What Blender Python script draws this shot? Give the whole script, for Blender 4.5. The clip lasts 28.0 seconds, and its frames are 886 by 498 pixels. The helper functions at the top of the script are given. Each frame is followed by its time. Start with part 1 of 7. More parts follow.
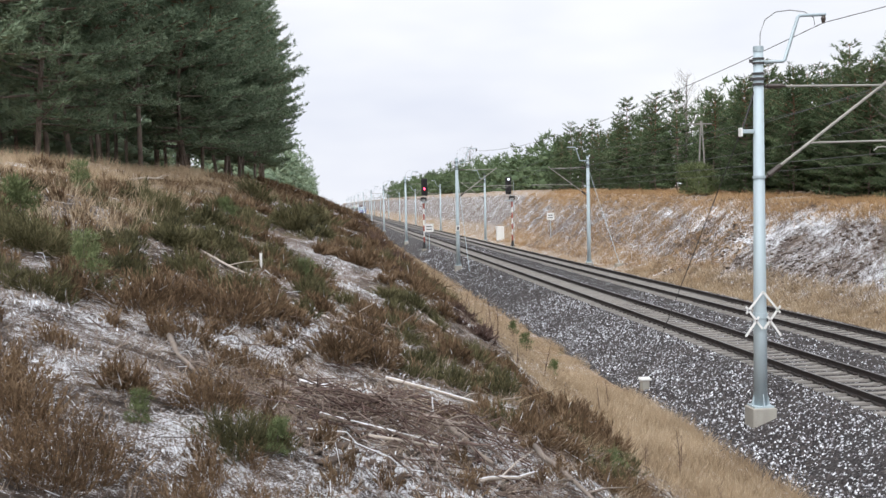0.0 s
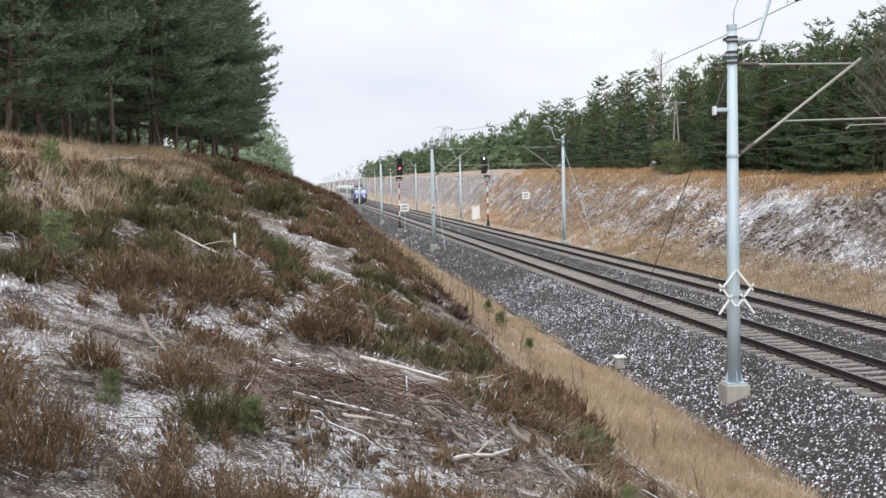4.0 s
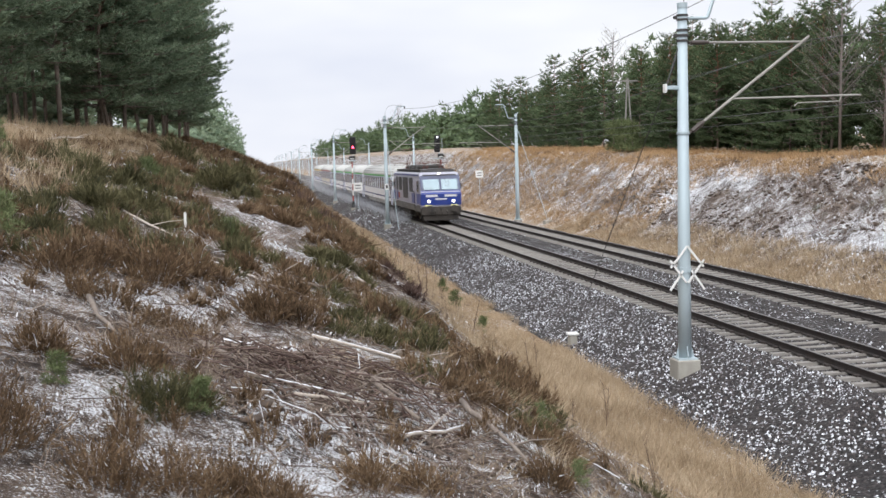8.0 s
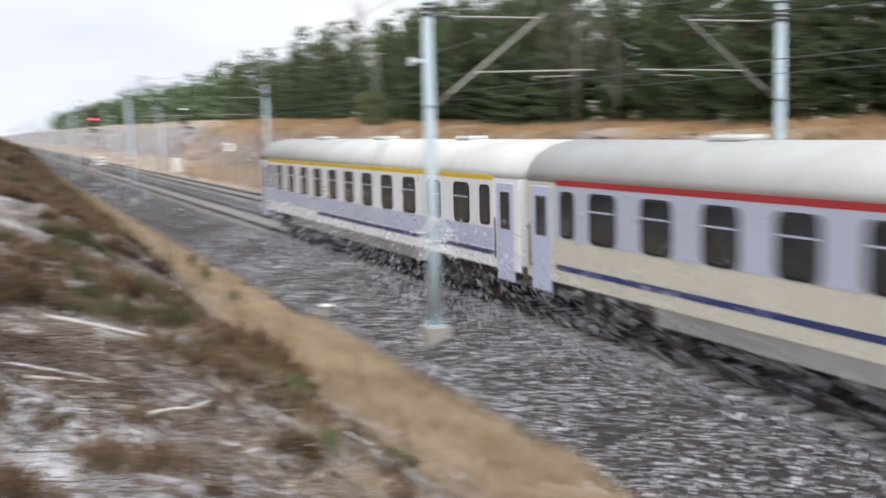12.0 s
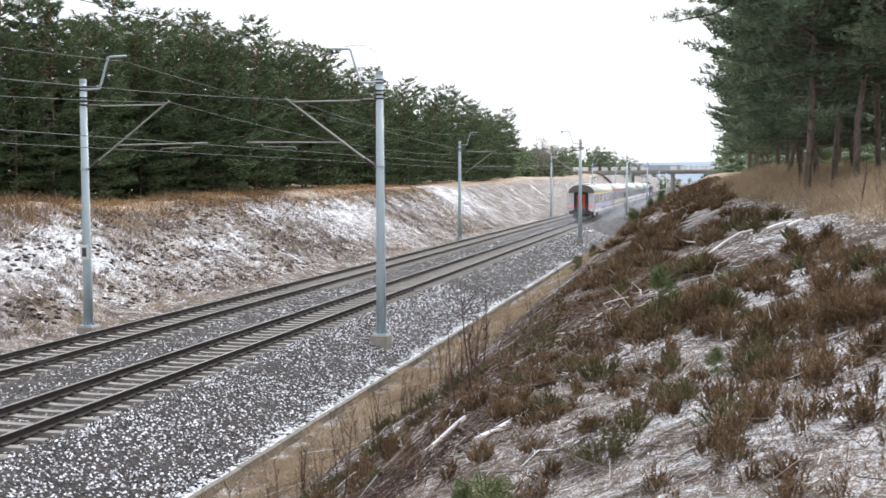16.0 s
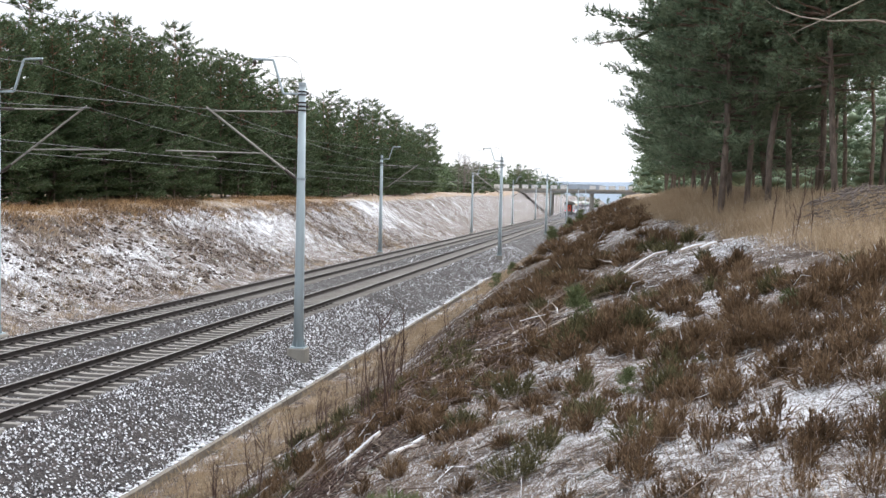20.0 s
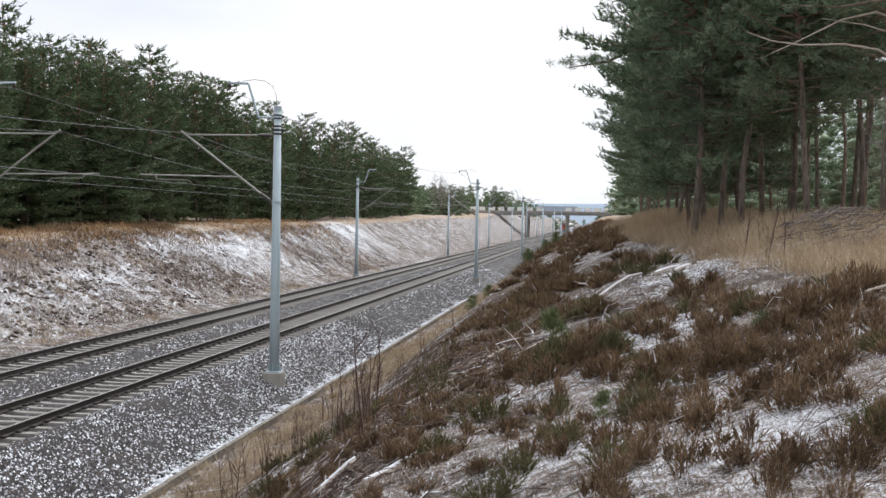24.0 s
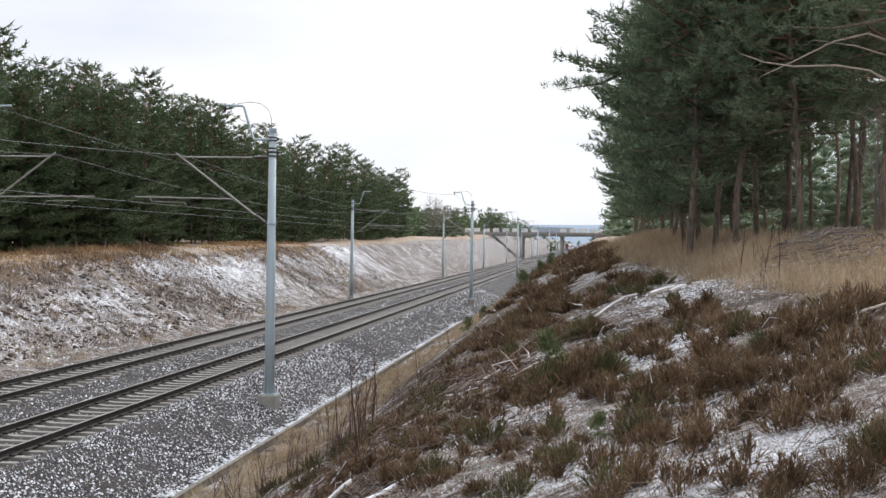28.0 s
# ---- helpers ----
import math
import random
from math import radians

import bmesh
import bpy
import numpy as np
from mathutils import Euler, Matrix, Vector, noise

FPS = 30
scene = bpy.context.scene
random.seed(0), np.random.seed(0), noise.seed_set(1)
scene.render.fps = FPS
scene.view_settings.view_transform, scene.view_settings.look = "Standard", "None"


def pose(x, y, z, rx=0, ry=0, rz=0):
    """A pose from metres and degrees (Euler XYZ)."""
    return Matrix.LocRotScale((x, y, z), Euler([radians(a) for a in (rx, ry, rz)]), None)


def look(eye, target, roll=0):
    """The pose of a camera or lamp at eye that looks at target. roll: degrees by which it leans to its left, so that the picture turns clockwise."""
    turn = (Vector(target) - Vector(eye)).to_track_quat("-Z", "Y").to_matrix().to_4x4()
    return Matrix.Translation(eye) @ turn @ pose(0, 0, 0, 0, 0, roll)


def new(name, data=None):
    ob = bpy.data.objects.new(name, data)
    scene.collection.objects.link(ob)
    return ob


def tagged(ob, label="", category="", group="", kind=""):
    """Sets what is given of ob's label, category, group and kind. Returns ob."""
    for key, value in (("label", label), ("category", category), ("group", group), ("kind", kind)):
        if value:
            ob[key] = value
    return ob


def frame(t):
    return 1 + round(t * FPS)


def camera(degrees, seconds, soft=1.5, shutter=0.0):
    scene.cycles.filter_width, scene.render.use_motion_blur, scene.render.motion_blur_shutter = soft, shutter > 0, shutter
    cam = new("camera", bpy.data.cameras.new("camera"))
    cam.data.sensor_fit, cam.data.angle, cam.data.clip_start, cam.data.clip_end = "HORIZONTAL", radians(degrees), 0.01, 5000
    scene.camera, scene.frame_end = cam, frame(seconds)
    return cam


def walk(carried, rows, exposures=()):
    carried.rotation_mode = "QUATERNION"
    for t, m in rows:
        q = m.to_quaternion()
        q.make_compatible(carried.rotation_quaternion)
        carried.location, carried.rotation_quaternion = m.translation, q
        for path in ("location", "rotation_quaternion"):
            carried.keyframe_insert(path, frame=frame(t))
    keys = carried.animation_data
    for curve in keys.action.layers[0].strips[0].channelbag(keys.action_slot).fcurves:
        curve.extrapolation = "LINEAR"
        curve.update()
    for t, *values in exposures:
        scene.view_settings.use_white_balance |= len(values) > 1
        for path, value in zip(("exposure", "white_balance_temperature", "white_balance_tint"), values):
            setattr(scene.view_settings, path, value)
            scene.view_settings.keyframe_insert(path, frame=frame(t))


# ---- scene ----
# camera and its walk
cam = camera(44.0, 28.0, shutter=0.5)
PATH = [
    (0, pose(-12.817, 0.001, 4.478, 87.6, 1.091, -5.934)),
    (0.5, pose(-12.813, 0.003, 4.476, 87.476, 1.12, -6.045)),
    (1, pose(-12.811, 0.011, 4.476, 87.322, 1.207, -6.258)),
    (1.5, pose(-12.812, 0.01, 4.474, 87.227, 1.216, -6.433)),
    (2, pose(-12.81, 0.008, 4.472, 87.101, 1.237, -6.544)),
    (2.5, pose(-12.811, 0.012, 4.473, 86.959, 1.231, -6.653)),
    (3, pose(-12.806, 0.015, 4.471, 86.814, 1.346, -6.839)),
    (3.5, pose(-12.801, 0.016, 4.471, 86.678, 1.31, -7.056)),
    (5.5, pose(-12.797, 0.014, 4.464, 85.889, 1.277, -7.742)),
    (6, pose(-12.795, 0.015, 4.463, 85.721, 1.249, -8.087)),
    (6.5, pose(-12.793, 0.017, 4.463, 85.621, 1.24, -8.353)),
    (7, pose(-12.787, 0.016, 4.462, 85.531, 1.317, -8.768)),
    (7.5, pose(-12.786, 0.024, 4.459, 85.464, 1.393, -9.137)),
    (8, pose(-12.779, 0.022, 4.458, 85.353, 1.488, -9.627)),
    (8.5, pose(-12.77, 0.019, 4.457, 85.151, 1.59, -10.654)),
    (9, pose(-12.757, 0.01, 4.454, 84.767, 1.724, -12.545)),
    (9.5, pose(-12.752, 0.003, 4.448, 84.473, 1.809, -14.105)),
    (10, pose(-12.75, 0.001, 4.449, 84.192, 1.763, -14.933)),
    (10.5, pose(-12.739, -0.002, 4.446, 84.027, 1.928, -15.204)),
    (11, pose(-12.734, -0.002, 4.446, 83.924, 2.001, -15.69)),
    (11.5, pose(-12.733, -0.003, 4.444, 83.915, 1.951, -15.848)),
    (12, pose(-12.73, -0.004, 4.442, 83.6, 1.5, -22.5)),
    (12.5, pose(-12.727, -0.006, 4.438, 81.8, 0.9, -51.0)),
    (13, pose(-12.724, -0.01, 4.432, 80.0, 0.3, -92.0)),
    (13.5, pose(-12.722, -0.012, 4.428, 79.43, -0.09, -131.98)),
    (13.6, pose(-12.722, -0.013, 4.427, 80.3, -0.2, -140.3)),
    (13.7, pose(-12.721, -0.014, 4.426, 80.9, -0.25, -144.6)),
    (13.8, pose(-12.721, -0.015, 4.425, 81.4, -0.28, -148.5)),
    (13.9, pose(-12.721, -0.0155, 4.424, 81.75, -0.3, -151.3)),
    (14, pose(-12.721, -0.016, 4.423, 82.033, -0.324, -153.939)),
    (14.5, pose(-12.725, -0.02, 4.432, 83.807, -0.366, -159.306)),
    (15, pose(-12.741, -0.023, 4.445, 84.971, 0.206, -162.568)),
    (15.5, pose(-12.766, -0.021, 4.455, 86.006, 0.448, -164.837)),
    (16, pose(-12.779, -0.013, 4.459, 86.481, 0.215, -166.785)),
    (16.5, pose(-12.787, -0.003, 4.462, 86.561, -0.071, -167.932)),
    (17, pose(-12.797, 0.005, 4.464, 86.789, -0.367, -169.252)),
    (17.5, pose(-12.794, 0.012, 4.466, 86.795, -0.798, -169.739)),
    (18, pose(-12.798, 0.012, 4.466, 86.754, -0.889, -170.172)),
    (18.5, pose(-12.801, 0.014, 4.469, 86.856, -0.947, -170.333)),
    (19, pose(-12.797, 0.015, 4.468, 86.982, -1.025, -170.514)),
    (19.5, pose(-12.796, 0.012, 4.47, 87.104, -1.103, -170.498)),
    (20, pose(-12.798, 0.009, 4.474, 87.27, -1.284, -170.878)),
    (20.5, pose(-12.8, 0.009, 4.475, 87.351, -1.24, -170.919)),
    (21, pose(-12.808, 0.012, 4.48, 87.539, -1.274, -171.104)),
    (21.5, pose(-12.812, 0.013, 4.484, 87.657, -1.171, -171.225)),
    (23.5, pose(-12.817, 0.016, 4.487, 88.304, -1.017, -171.861)),
    (24, pose(-12.817, 0.018, 4.491, 88.461, -1.06, -172.115)),
    (24.5, pose(-12.819, 0.019, 4.494, 88.685, -1.081, -172.265)),
    (25, pose(-12.816, 0.022, 4.495, 89.002, -1.206, -172.396)),
    (25.5, pose(-12.818, 0.025, 4.496, 89.17, -1.044, -172.416)),
    (26, pose(-12.817, 0.023, 4.496, 89.215, -1.163, -172.434)),
    (26.5, pose(-12.814, 0.025, 4.492, 89.311, -1.089, -172.491)),
    (27, pose(-12.81, 0.024, 4.491, 89.375, -1.259, -172.465)),
    (27.5, pose(-12.806, 0.026, 4.491, 89.456, -1.16, -172.486)),
    (28, pose(-12.811, 0.023, 4.491, 89.588, -0.886, -172.382)),
]
EXPOSURE = [(0.0, 0.2), (11.5, 0.2), (13.5, 0.75), (15.0, 0.6), (17.0, 0.58), (22.0, 0.45), (25.0, 0.25), (28.0, 0.25)]
walk(cam, PATH, EXPOSURE)

# ---- daylight: an overcast winter sky and a weak, very wide sun ----
SUN_AZ, SUN_EL = radians(200), radians(54)
world = bpy.data.worlds.new("world")
scene.world = world
world.use_nodes = True
wn, wl = world.node_tree.nodes, world.node_tree.links
sky = wn.new("ShaderNodeTexSky")
sky.sky_type, sky.sun_disc, sky.sun_elevation, sky.sun_rotation = "NISHITA", False, SUN_EL, SUN_AZ
sky.dust_density = 4.0
skyscale = wn.new("ShaderNodeVectorMath")
skyscale.operation = "SCALE"
skyscale.inputs["Scale"].default_value = 0.08
wl.new(sky.outputs[0], skyscale.inputs[0])
wcoord = wn.new("ShaderNodeTexCoord")
wmap = wn.new("ShaderNodeMapping")
wmap.inputs["Scale"].default_value = (1.0, 1.0, 3.2)
wl.new(wcoord.outputs["Generated"], wmap.inputs[0])
wnoise = wn.new("ShaderNodeTexNoise")
wnoise.inputs["Scale"].default_value, wnoise.inputs["Detail"].default_value = 2.3, 4.0
wl.new(wmap.outputs[0], wnoise.inputs[0])
wramp = wn.new("ShaderNodeValToRGB")
wramp.color_ramp.elements[0].position, wramp.color_ramp.elements[0].color = 0.36, (0.73, 0.765, 0.87, 1)
wramp.color_ramp.elements[1].position, wramp.color_ramp.elements[1].color = 0.62, (0.92, 0.935, 0.97, 1)
wl.new(wnoise.outputs[0], wramp.inputs[0])
wmix = wn.new("ShaderNodeMix")
wmix.data_type = "RGBA"
wmix.inputs[0].default_value = 0.94
wl.new(skyscale.outputs[0], wmix.inputs[6])
wl.new(wramp.outputs[0], wmix.inputs[7])
wl.new(wmix.outputs[2], wn["Background"].inputs[0])
wn["Background"].inputs[1].default_value = 1.0

sun_data = bpy.data.lights.new("sun", "SUN")
sun_data.energy, sun_data.angle, sun_data.color = 3.0, radians(70), (0.975, 0.985, 1.0)
sun = new("sun", sun_data)
sun.matrix_world = look((0, 0, 60), (math.sin(SUN_AZ) * -60, math.cos(SUN_AZ) * -60, 60 - 60 * math.tan(SUN_EL)))

# ---- materials ----
class Nodes:
    """A small builder for node materials."""
    def __init__(self, name):
        self.m = bpy.data.materials.new(name)
        self.m.use_nodes = True
        self.n, self.l = self.m.node_tree.nodes, self.m.node_tree.links
        self.b = self.n["Principled BSDF"]
        self.co = None

    def put(self, sock, v):
        if isinstance(v, bpy.types.NodeSocket):
            self.l.new(v, sock)
        elif isinstance(v, tuple) and len(v) == 3 and sock.type == "RGBA":
            sock.default_value = (*v, 1)
        else:
            sock.default_value = v

    def pos(self):
        if self.co is None:
            self.co = self.n.new("ShaderNodeNewGeometry")
        return self.co.outputs["Position"]

    def local(self):
        return self.n.new("ShaderNodeTexCoord").outputs["Object"]

    def island(self):
        self.pos()
        return self.co.outputs["Random Per Island"]

    def attribute(self, name):
        k = self.n.new("ShaderNodeAttribute")
        k.attribute_name = name
        return k.outputs["Fac"]

    def xyz(self, v):
        s = self.n.new("ShaderNodeSeparateXYZ")
        self.l.new(v, s.inputs[0])
        return s.outputs

    def scaled(self, v, s):
        k = self.n.new("ShaderNodeMapping")
        self.l.new(v, k.inputs[0])
        k.inputs["Scale"].default_value = s
        return k.outputs[0]

    def noise(self, v, scale, detail=4.0, rough=0.6, dist=0.0):
        k = self.n.new("ShaderNodeTexNoise")
        self.l.new(v, k.inputs["Vector"])
        k.inputs["Scale"].default_value, k.inputs["Detail"].default_value = scale, detail
        k.inputs["Roughness"].default_value, k.inputs["Distortion"].default_value = rough, dist
        return k.outputs[0]

    def voro(self, v, scale, what="Distance", feature="F1"):
        k = self.n.new("ShaderNodeTexVoronoi")
        k.feature = feature
        self.l.new(v, k.inputs["Vector"])
        k.inputs["Scale"].default_value = scale
        return k.outputs[what]

    def ramp(self, fac, *stops):
        k = self.n.new("ShaderNodeValToRGB")
        e = k.color_ramp.elements
        while len(e) < len(stops):
            e.new(0.5)
        for el, (p, c) in zip(e, stops):
            el.position = p
            el.color = (*c, 1) if isinstance(c, tuple) else (c, c, c, 1)
        self.l.new(fac, k.inputs[0])
        return k.outputs[0]

    def mix(self, f, a, b, how="MIX"):
        k = self.n.new("ShaderNodeMix")
        k.data_type, k.blend_type = "RGBA", how
        self.put(k.inputs[0], f)
        self.put(k.inputs[6], a)
        self.put(k.inputs[7], b)
        return k.outputs[2]

    def math(self, op, a, b=0.0, clamp=False):
        k = self.n.new("ShaderNodeMath")
        k.operation, k.use_clamp = op, clamp
        self.put(k.inputs[0], a)
        self.put(k.inputs[1], b)
        return k.outputs[0]

    def bump(self, h, strength=0.4, dist=0.02):
        k = self.n.new("ShaderNodeBump")
        k.inputs["Strength"].default_value, k.inputs["Distance"].default_value = strength, dist
        self.l.new(h, k.inputs["Height"])
        self.l.new(k.outputs[0], self.b.inputs["Normal"])

    def done(self, color, rough=0.7, metal=0.0, spec=0.5):
        self.put(self.b.inputs["Base Color"], color)
        self.put(self.b.inputs["Roughness"], rough)
        self.put(self.b.inputs["Metallic"], metal)
        self.b.inputs["Specular IOR Level"].default_value = spec
        return self.m


def painted(name, color, rough=0.45, dirt=0.25, metal=0.0, dirtcol=(0.16, 0.14, 0.12), scale=1.5, grain=0.03):
    """Paint or metal with broad dirt, streaks and fine grain."""
    k = Nodes(name)
    p = k.local()
    broad = k.ramp(k.noise(k.scaled(p, (1, 1, 0.35)), scale, 5, 0.65), (0.35, 0.0), (0.75, 1.0))
    fine = k.noise(p, 40, 2)
    c = k.mix(k.math("MULTIPLY", broad, dirt), color, dirtcol)
    c = k.mix(k.math("MULTIPLY", fine, grain * 4), c, (1, 1, 1), "OVERLAY")
    k.bump(fine, 0.05, 0.003)
    return k.done(c, k.math("ADD", rough, k.math("MULTIPLY", broad, 0.25)), metal)


def leafy(name, dark, mid, light, rough=0.7, scale=0.6, snow=0.0, trans=0.0):
    """Many thin pieces: colour by piece and by broad patches; snow as a share of white pieces."""
    k = Nodes(name)
    r = k.island()
    broad = k.noise(k.pos(), scale, 3)
    f = k.math("ADD", k.math("MULTIPLY", r, 0.5), k.math("ADD", -0.15, k.math("MULTIPLY", broad, 0.9)))
    c = k.ramp(f, (0.15, dark), (0.55, mid), (0.95, light))
    if snow:
        c = k.mix(k.math("GREATER_THAN", k.math("FRACT", k.math("MULTIPLY", r, 37.7)), 1 - snow), c, (0.75, 0.77, 0.8))
    m = k.done(c, rough, 0, 0.25)
    if trans:
        thin, both = k.n.new("ShaderNodeBsdfTranslucent"), k.n.new("ShaderNodeMixShader")
        k.put(thin.inputs[0], c)
        both.inputs[0].default_value = trans
        k.l.new(k.b.outputs[0], both.inputs[1])
        k.l.new(thin.outputs[0], both.inputs[2])
        k.l.new(both.outputs[0], k.n["Material Output"].inputs[0])
    return m


def ground_material():
    """Soil, litter, straw and thin snow; the shares of straw and snow come from the mesh's cover attributes."""
    k = Nodes("winter_ground")
    p = k.pos()
    straw_at, snow_at = k.attribute("straw"), k.attribute("snow")
    mid = k.noise(p, 1.7, 5, 0.65)
    fine = k.noise(p, 11.0, 5, 0.7)
    vf = k.noise(p, 80.0, 4, 0.75)
    fibre = k.noise(k.scaled(p, (1.7, 0.9, 1.7)), 38.0, 5, 0.75, 1.5)
    soil = k.ramp(fine, (0.34, (0.02, 0.015, 0.012)), (0.52, (0.075, 0.056, 0.045)), (0.66, (0.17, 0.135, 0.112)))
    litter = k.ramp(fibre, (0.36, (0.03, 0.021, 0.016)), (0.5, (0.14, 0.1, 0.077)), (0.66, (0.36, 0.29, 0.23)))
    base = k.mix(k.ramp(mid, (0.42, 0.0), (0.56, 1.0)), soil, litter)
    straw = k.ramp(k.math("ADD", k.math("MULTIPLY", fibre, 0.7), k.math("MULTIPLY", fine, 0.3)), (0.36, (0.08, 0.052, 0.03)), (0.5, (0.27, 0.185, 0.108)), (0.64, (0.5, 0.37, 0.235)))
    grass = k.ramp(k.math("ADD", straw_at, k.math("MULTIPLY", k.math("SUBTRACT", mid, 0.5), 0.9)), (0.35, 0.0), (0.65, 1.0))
    base = k.mix(grass, base, straw)
    base = k.mix(k.math("MULTIPLY", k.ramp(k.noise(p, 0.9, 3), (0.62, 0.0), (0.7, 1.0)), 0.4), base, (0.06, 0.08, 0.03))
    sn = k.math("ADD", k.math("MULTIPLY", k.math("SUBTRACT", fine, 0.5), 0.9), k.math("MULTIPLY", k.math("SUBTRACT", vf, 0.5), 1.9))
    sn = k.math("ADD", k.math("ADD", sn, snow_at), k.math("MULTIPLY", k.math("SUBTRACT", mid, 0.5), 0.7))
    sn = k.math("ADD", sn, k.math("MULTIPLY", k.math("SUBTRACT", k.noise(p, 0.45, 3, 0.6), 0.5), 0.5))
    c = k.mix(k.ramp(sn, (0.5, 0.0), (0.56, 0.6), (0.68, 1.0)), base, (0.78, 0.8, 0.84))
    k.bump(k.math("ADD", k.math("MULTIPLY", fine, 0.7), k.math("MULTIPLY", vf, 0.3)), 0.9, 0.06)
    return k.done(c, 0.9, 0, 0.2)


def ballast_material():
    k = Nodes("ballast_stone")
    p = k.pos()
    cell = k.voro(p, 15.0, "Color")
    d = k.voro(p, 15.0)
    x = k.xyz(p)[0]
    c = k.ramp(k.xyz(cell)[0], (0.0, (0.008, 0.0065, 0.007)), (0.5, (0.022, 0.018, 0.019)), (1.0, (0.07, 0.058, 0.058)))
    c = k.mix(k.ramp(k.noise(p, 0.8, 3), (0.4, 0.0), (0.7, 0.4)), c, (0.085, 0.06, 0.05))
    f = k.math("ADD", k.math("MULTIPLY", k.xyz(cell)[1], 0.7), k.math("MULTIPLY", k.noise(p, 0.6, 3), 0.6))
    c = k.mix(k.math("MULTIPLY", k.ramp(f, (0.84, 0.0), (0.92, 1.0)), k.ramp(d, (0.25, 1.0), (0.5, 0.0))), c, (0.75, 0.77, 0.8))
    # the gaps between the stones are painted dark, as shade within the colour
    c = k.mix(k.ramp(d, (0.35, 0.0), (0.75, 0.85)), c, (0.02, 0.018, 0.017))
    k.bump(d, 1.0, -0.05)
    return k.done(c, 0.85)


def stone_material():
    k = Nodes("loose_ballast_stone")
    r = k.island()
    c = k.ramp(k.math("ADD", k.math("MULTIPLY", r, 0.8), k.math("MULTIPLY", k.noise(k.pos(), 30, 2), 0.2)),
               (0.1, (0.008, 0.0065, 0.007)), (0.5, (0.026, 0.021, 0.021)), (0.9, (0.11, 0.092, 0.09)))
    nz = k.xyz(k.co.outputs["Normal"])[2]
    white = k.math("GREATER_THAN", k.math("FRACT", k.math("MULTIPLY", r, 91.3)), k.math("SUBTRACT", 1.0, k.math("ADD", k.math("MULTIPLY", k.noise(k.pos(), 0.45, 3), 0.48), k.ramp(k.math("ADD", 0.5, k.math("MULTIPLY", k.xyz(k.pos())[1], 0.02)), (0.2, 0.12), (0.8, 0.0)))))
    c = k.mix(k.math("MULTIPLY", white, k.math("GREATER_THAN", nz, 0.45)), c, k.ramp(r, (0.2, (0.3, 0.3, 0.32)), (0.8, (0.75, 0.77, 0.81))))
    return k.done(c, 0.85)


def bark_material():
    k = Nodes("pine_bark")
    p = k.local()
    z = k.xyz(p)[2]
    n = k.noise(k.scaled(p, (1, 1, 0.25)), 9, 5, 0.7)
    low = k.ramp(n, (0.3, (0.085, 0.07, 0.06)), (0.7, (0.33, 0.27, 0.23)))
    high = k.ramp(n, (0.3, (0.13, 0.065, 0.042)), (0.7, (0.32, 0.17, 0.105)))
    c = k.mix(k.math("MULTIPLY", k.math("SUBTRACT", z, 4.0), 0.25, True), low, high)
    k.bump(n, 0.8, 0.03)
    return k.done(c, 0.9, 0, 0.2)


def glass_material():
    k = Nodes("tinted_window")
    k.b.inputs["IOR"].default_value = 1.5
    return k.done(k.ramp(k.noise(k.local(), 0.9, 3), (0.3, (0.012, 0.014, 0.017)), (0.7, (0.045, 0.05, 0.058))), 0.08, 0.0, 0.8)


def glow(name, color, power):
    k = Nodes(name)
    k.b.inputs["Emission Color"].default_value = (*color, 1)
    k.b.inputs["Emission Strength"].default_value = power
    return k.done(color, 0.3)


GROUND, BALLAST, STONE, BARK, GLASS = ground_material(), ballast_material(), stone_material(), bark_material(), glass_material()
RAILSIDE = painted("rusty_rail_side", (0.026, 0.021, 0.02), 0.75, 0.5, 0.0, (0.055, 0.038, 0.03), 3)
RAILTOP = painted("worn_rail_head", (0.2, 0.19, 0.185), 0.4, 0.4, 0.7, (0.1, 0.08, 0.07), 3)
SLEEPER = painted("concrete_sleeper", (0.235, 0.222, 0.205), 0.9, 0.6, 0, (0.12, 0.1, 0.085), 2.5, 0.08)
GALV = painted("galvanised_steel", (0.42, 0.5, 0.54), 0.5, 0.3, 0.15, (0.3, 0.34, 0.36), 1.2)
ARMSTEEL = painted("weathered_arm_steel", (0.34, 0.33, 0.3), 0.6, 0.4, 0.2)
DARKSTEEL = painted("dark_steel", (0.035, 0.035, 0.038), 0.6, 0.3)
CONCRETE = painted("concrete", (0.33, 0.315, 0.28), 0.9, 0.5, 0, (0.15, 0.135, 0.115), 3, 0.08)
KERB = painted("weathered_kerb_concrete", (0.2, 0.18, 0.155), 0.9, 0.6, 0, (0.09, 0.075, 0.06), 2, 0.08)
INSULATOR = painted("brown_insulator", (0.05, 0.036, 0.03), 0.3, 0.1)
WHITE = painted("white_enamel", (0.8, 0.8, 0.78), 0.5, 0.15)
REDPAINT = painted("red_band_paint", (0.35, 0.045, 0.03), 0.5, 0.3)
BLACKPAINT = painted("black_signal_paint", (0.012, 0.012, 0.014), 0.55, 0.1)
WIRE = painted("wire", (0.07, 0.07, 0.072), 0.6, 0.2)
NEEDLES = leafy("pine_needles", (0.08, 0.122, 0.078), (0.185, 0.25, 0.158), (0.34, 0.41, 0.28), scale=0.8, trans=0.15)
NEEDLES_FAR = leafy("young_pine_needles", (0.045, 0.072, 0.036), (0.105, 0.15, 0.073), (0.19, 0.25, 0.13), scale=0.3, trans=0.15)
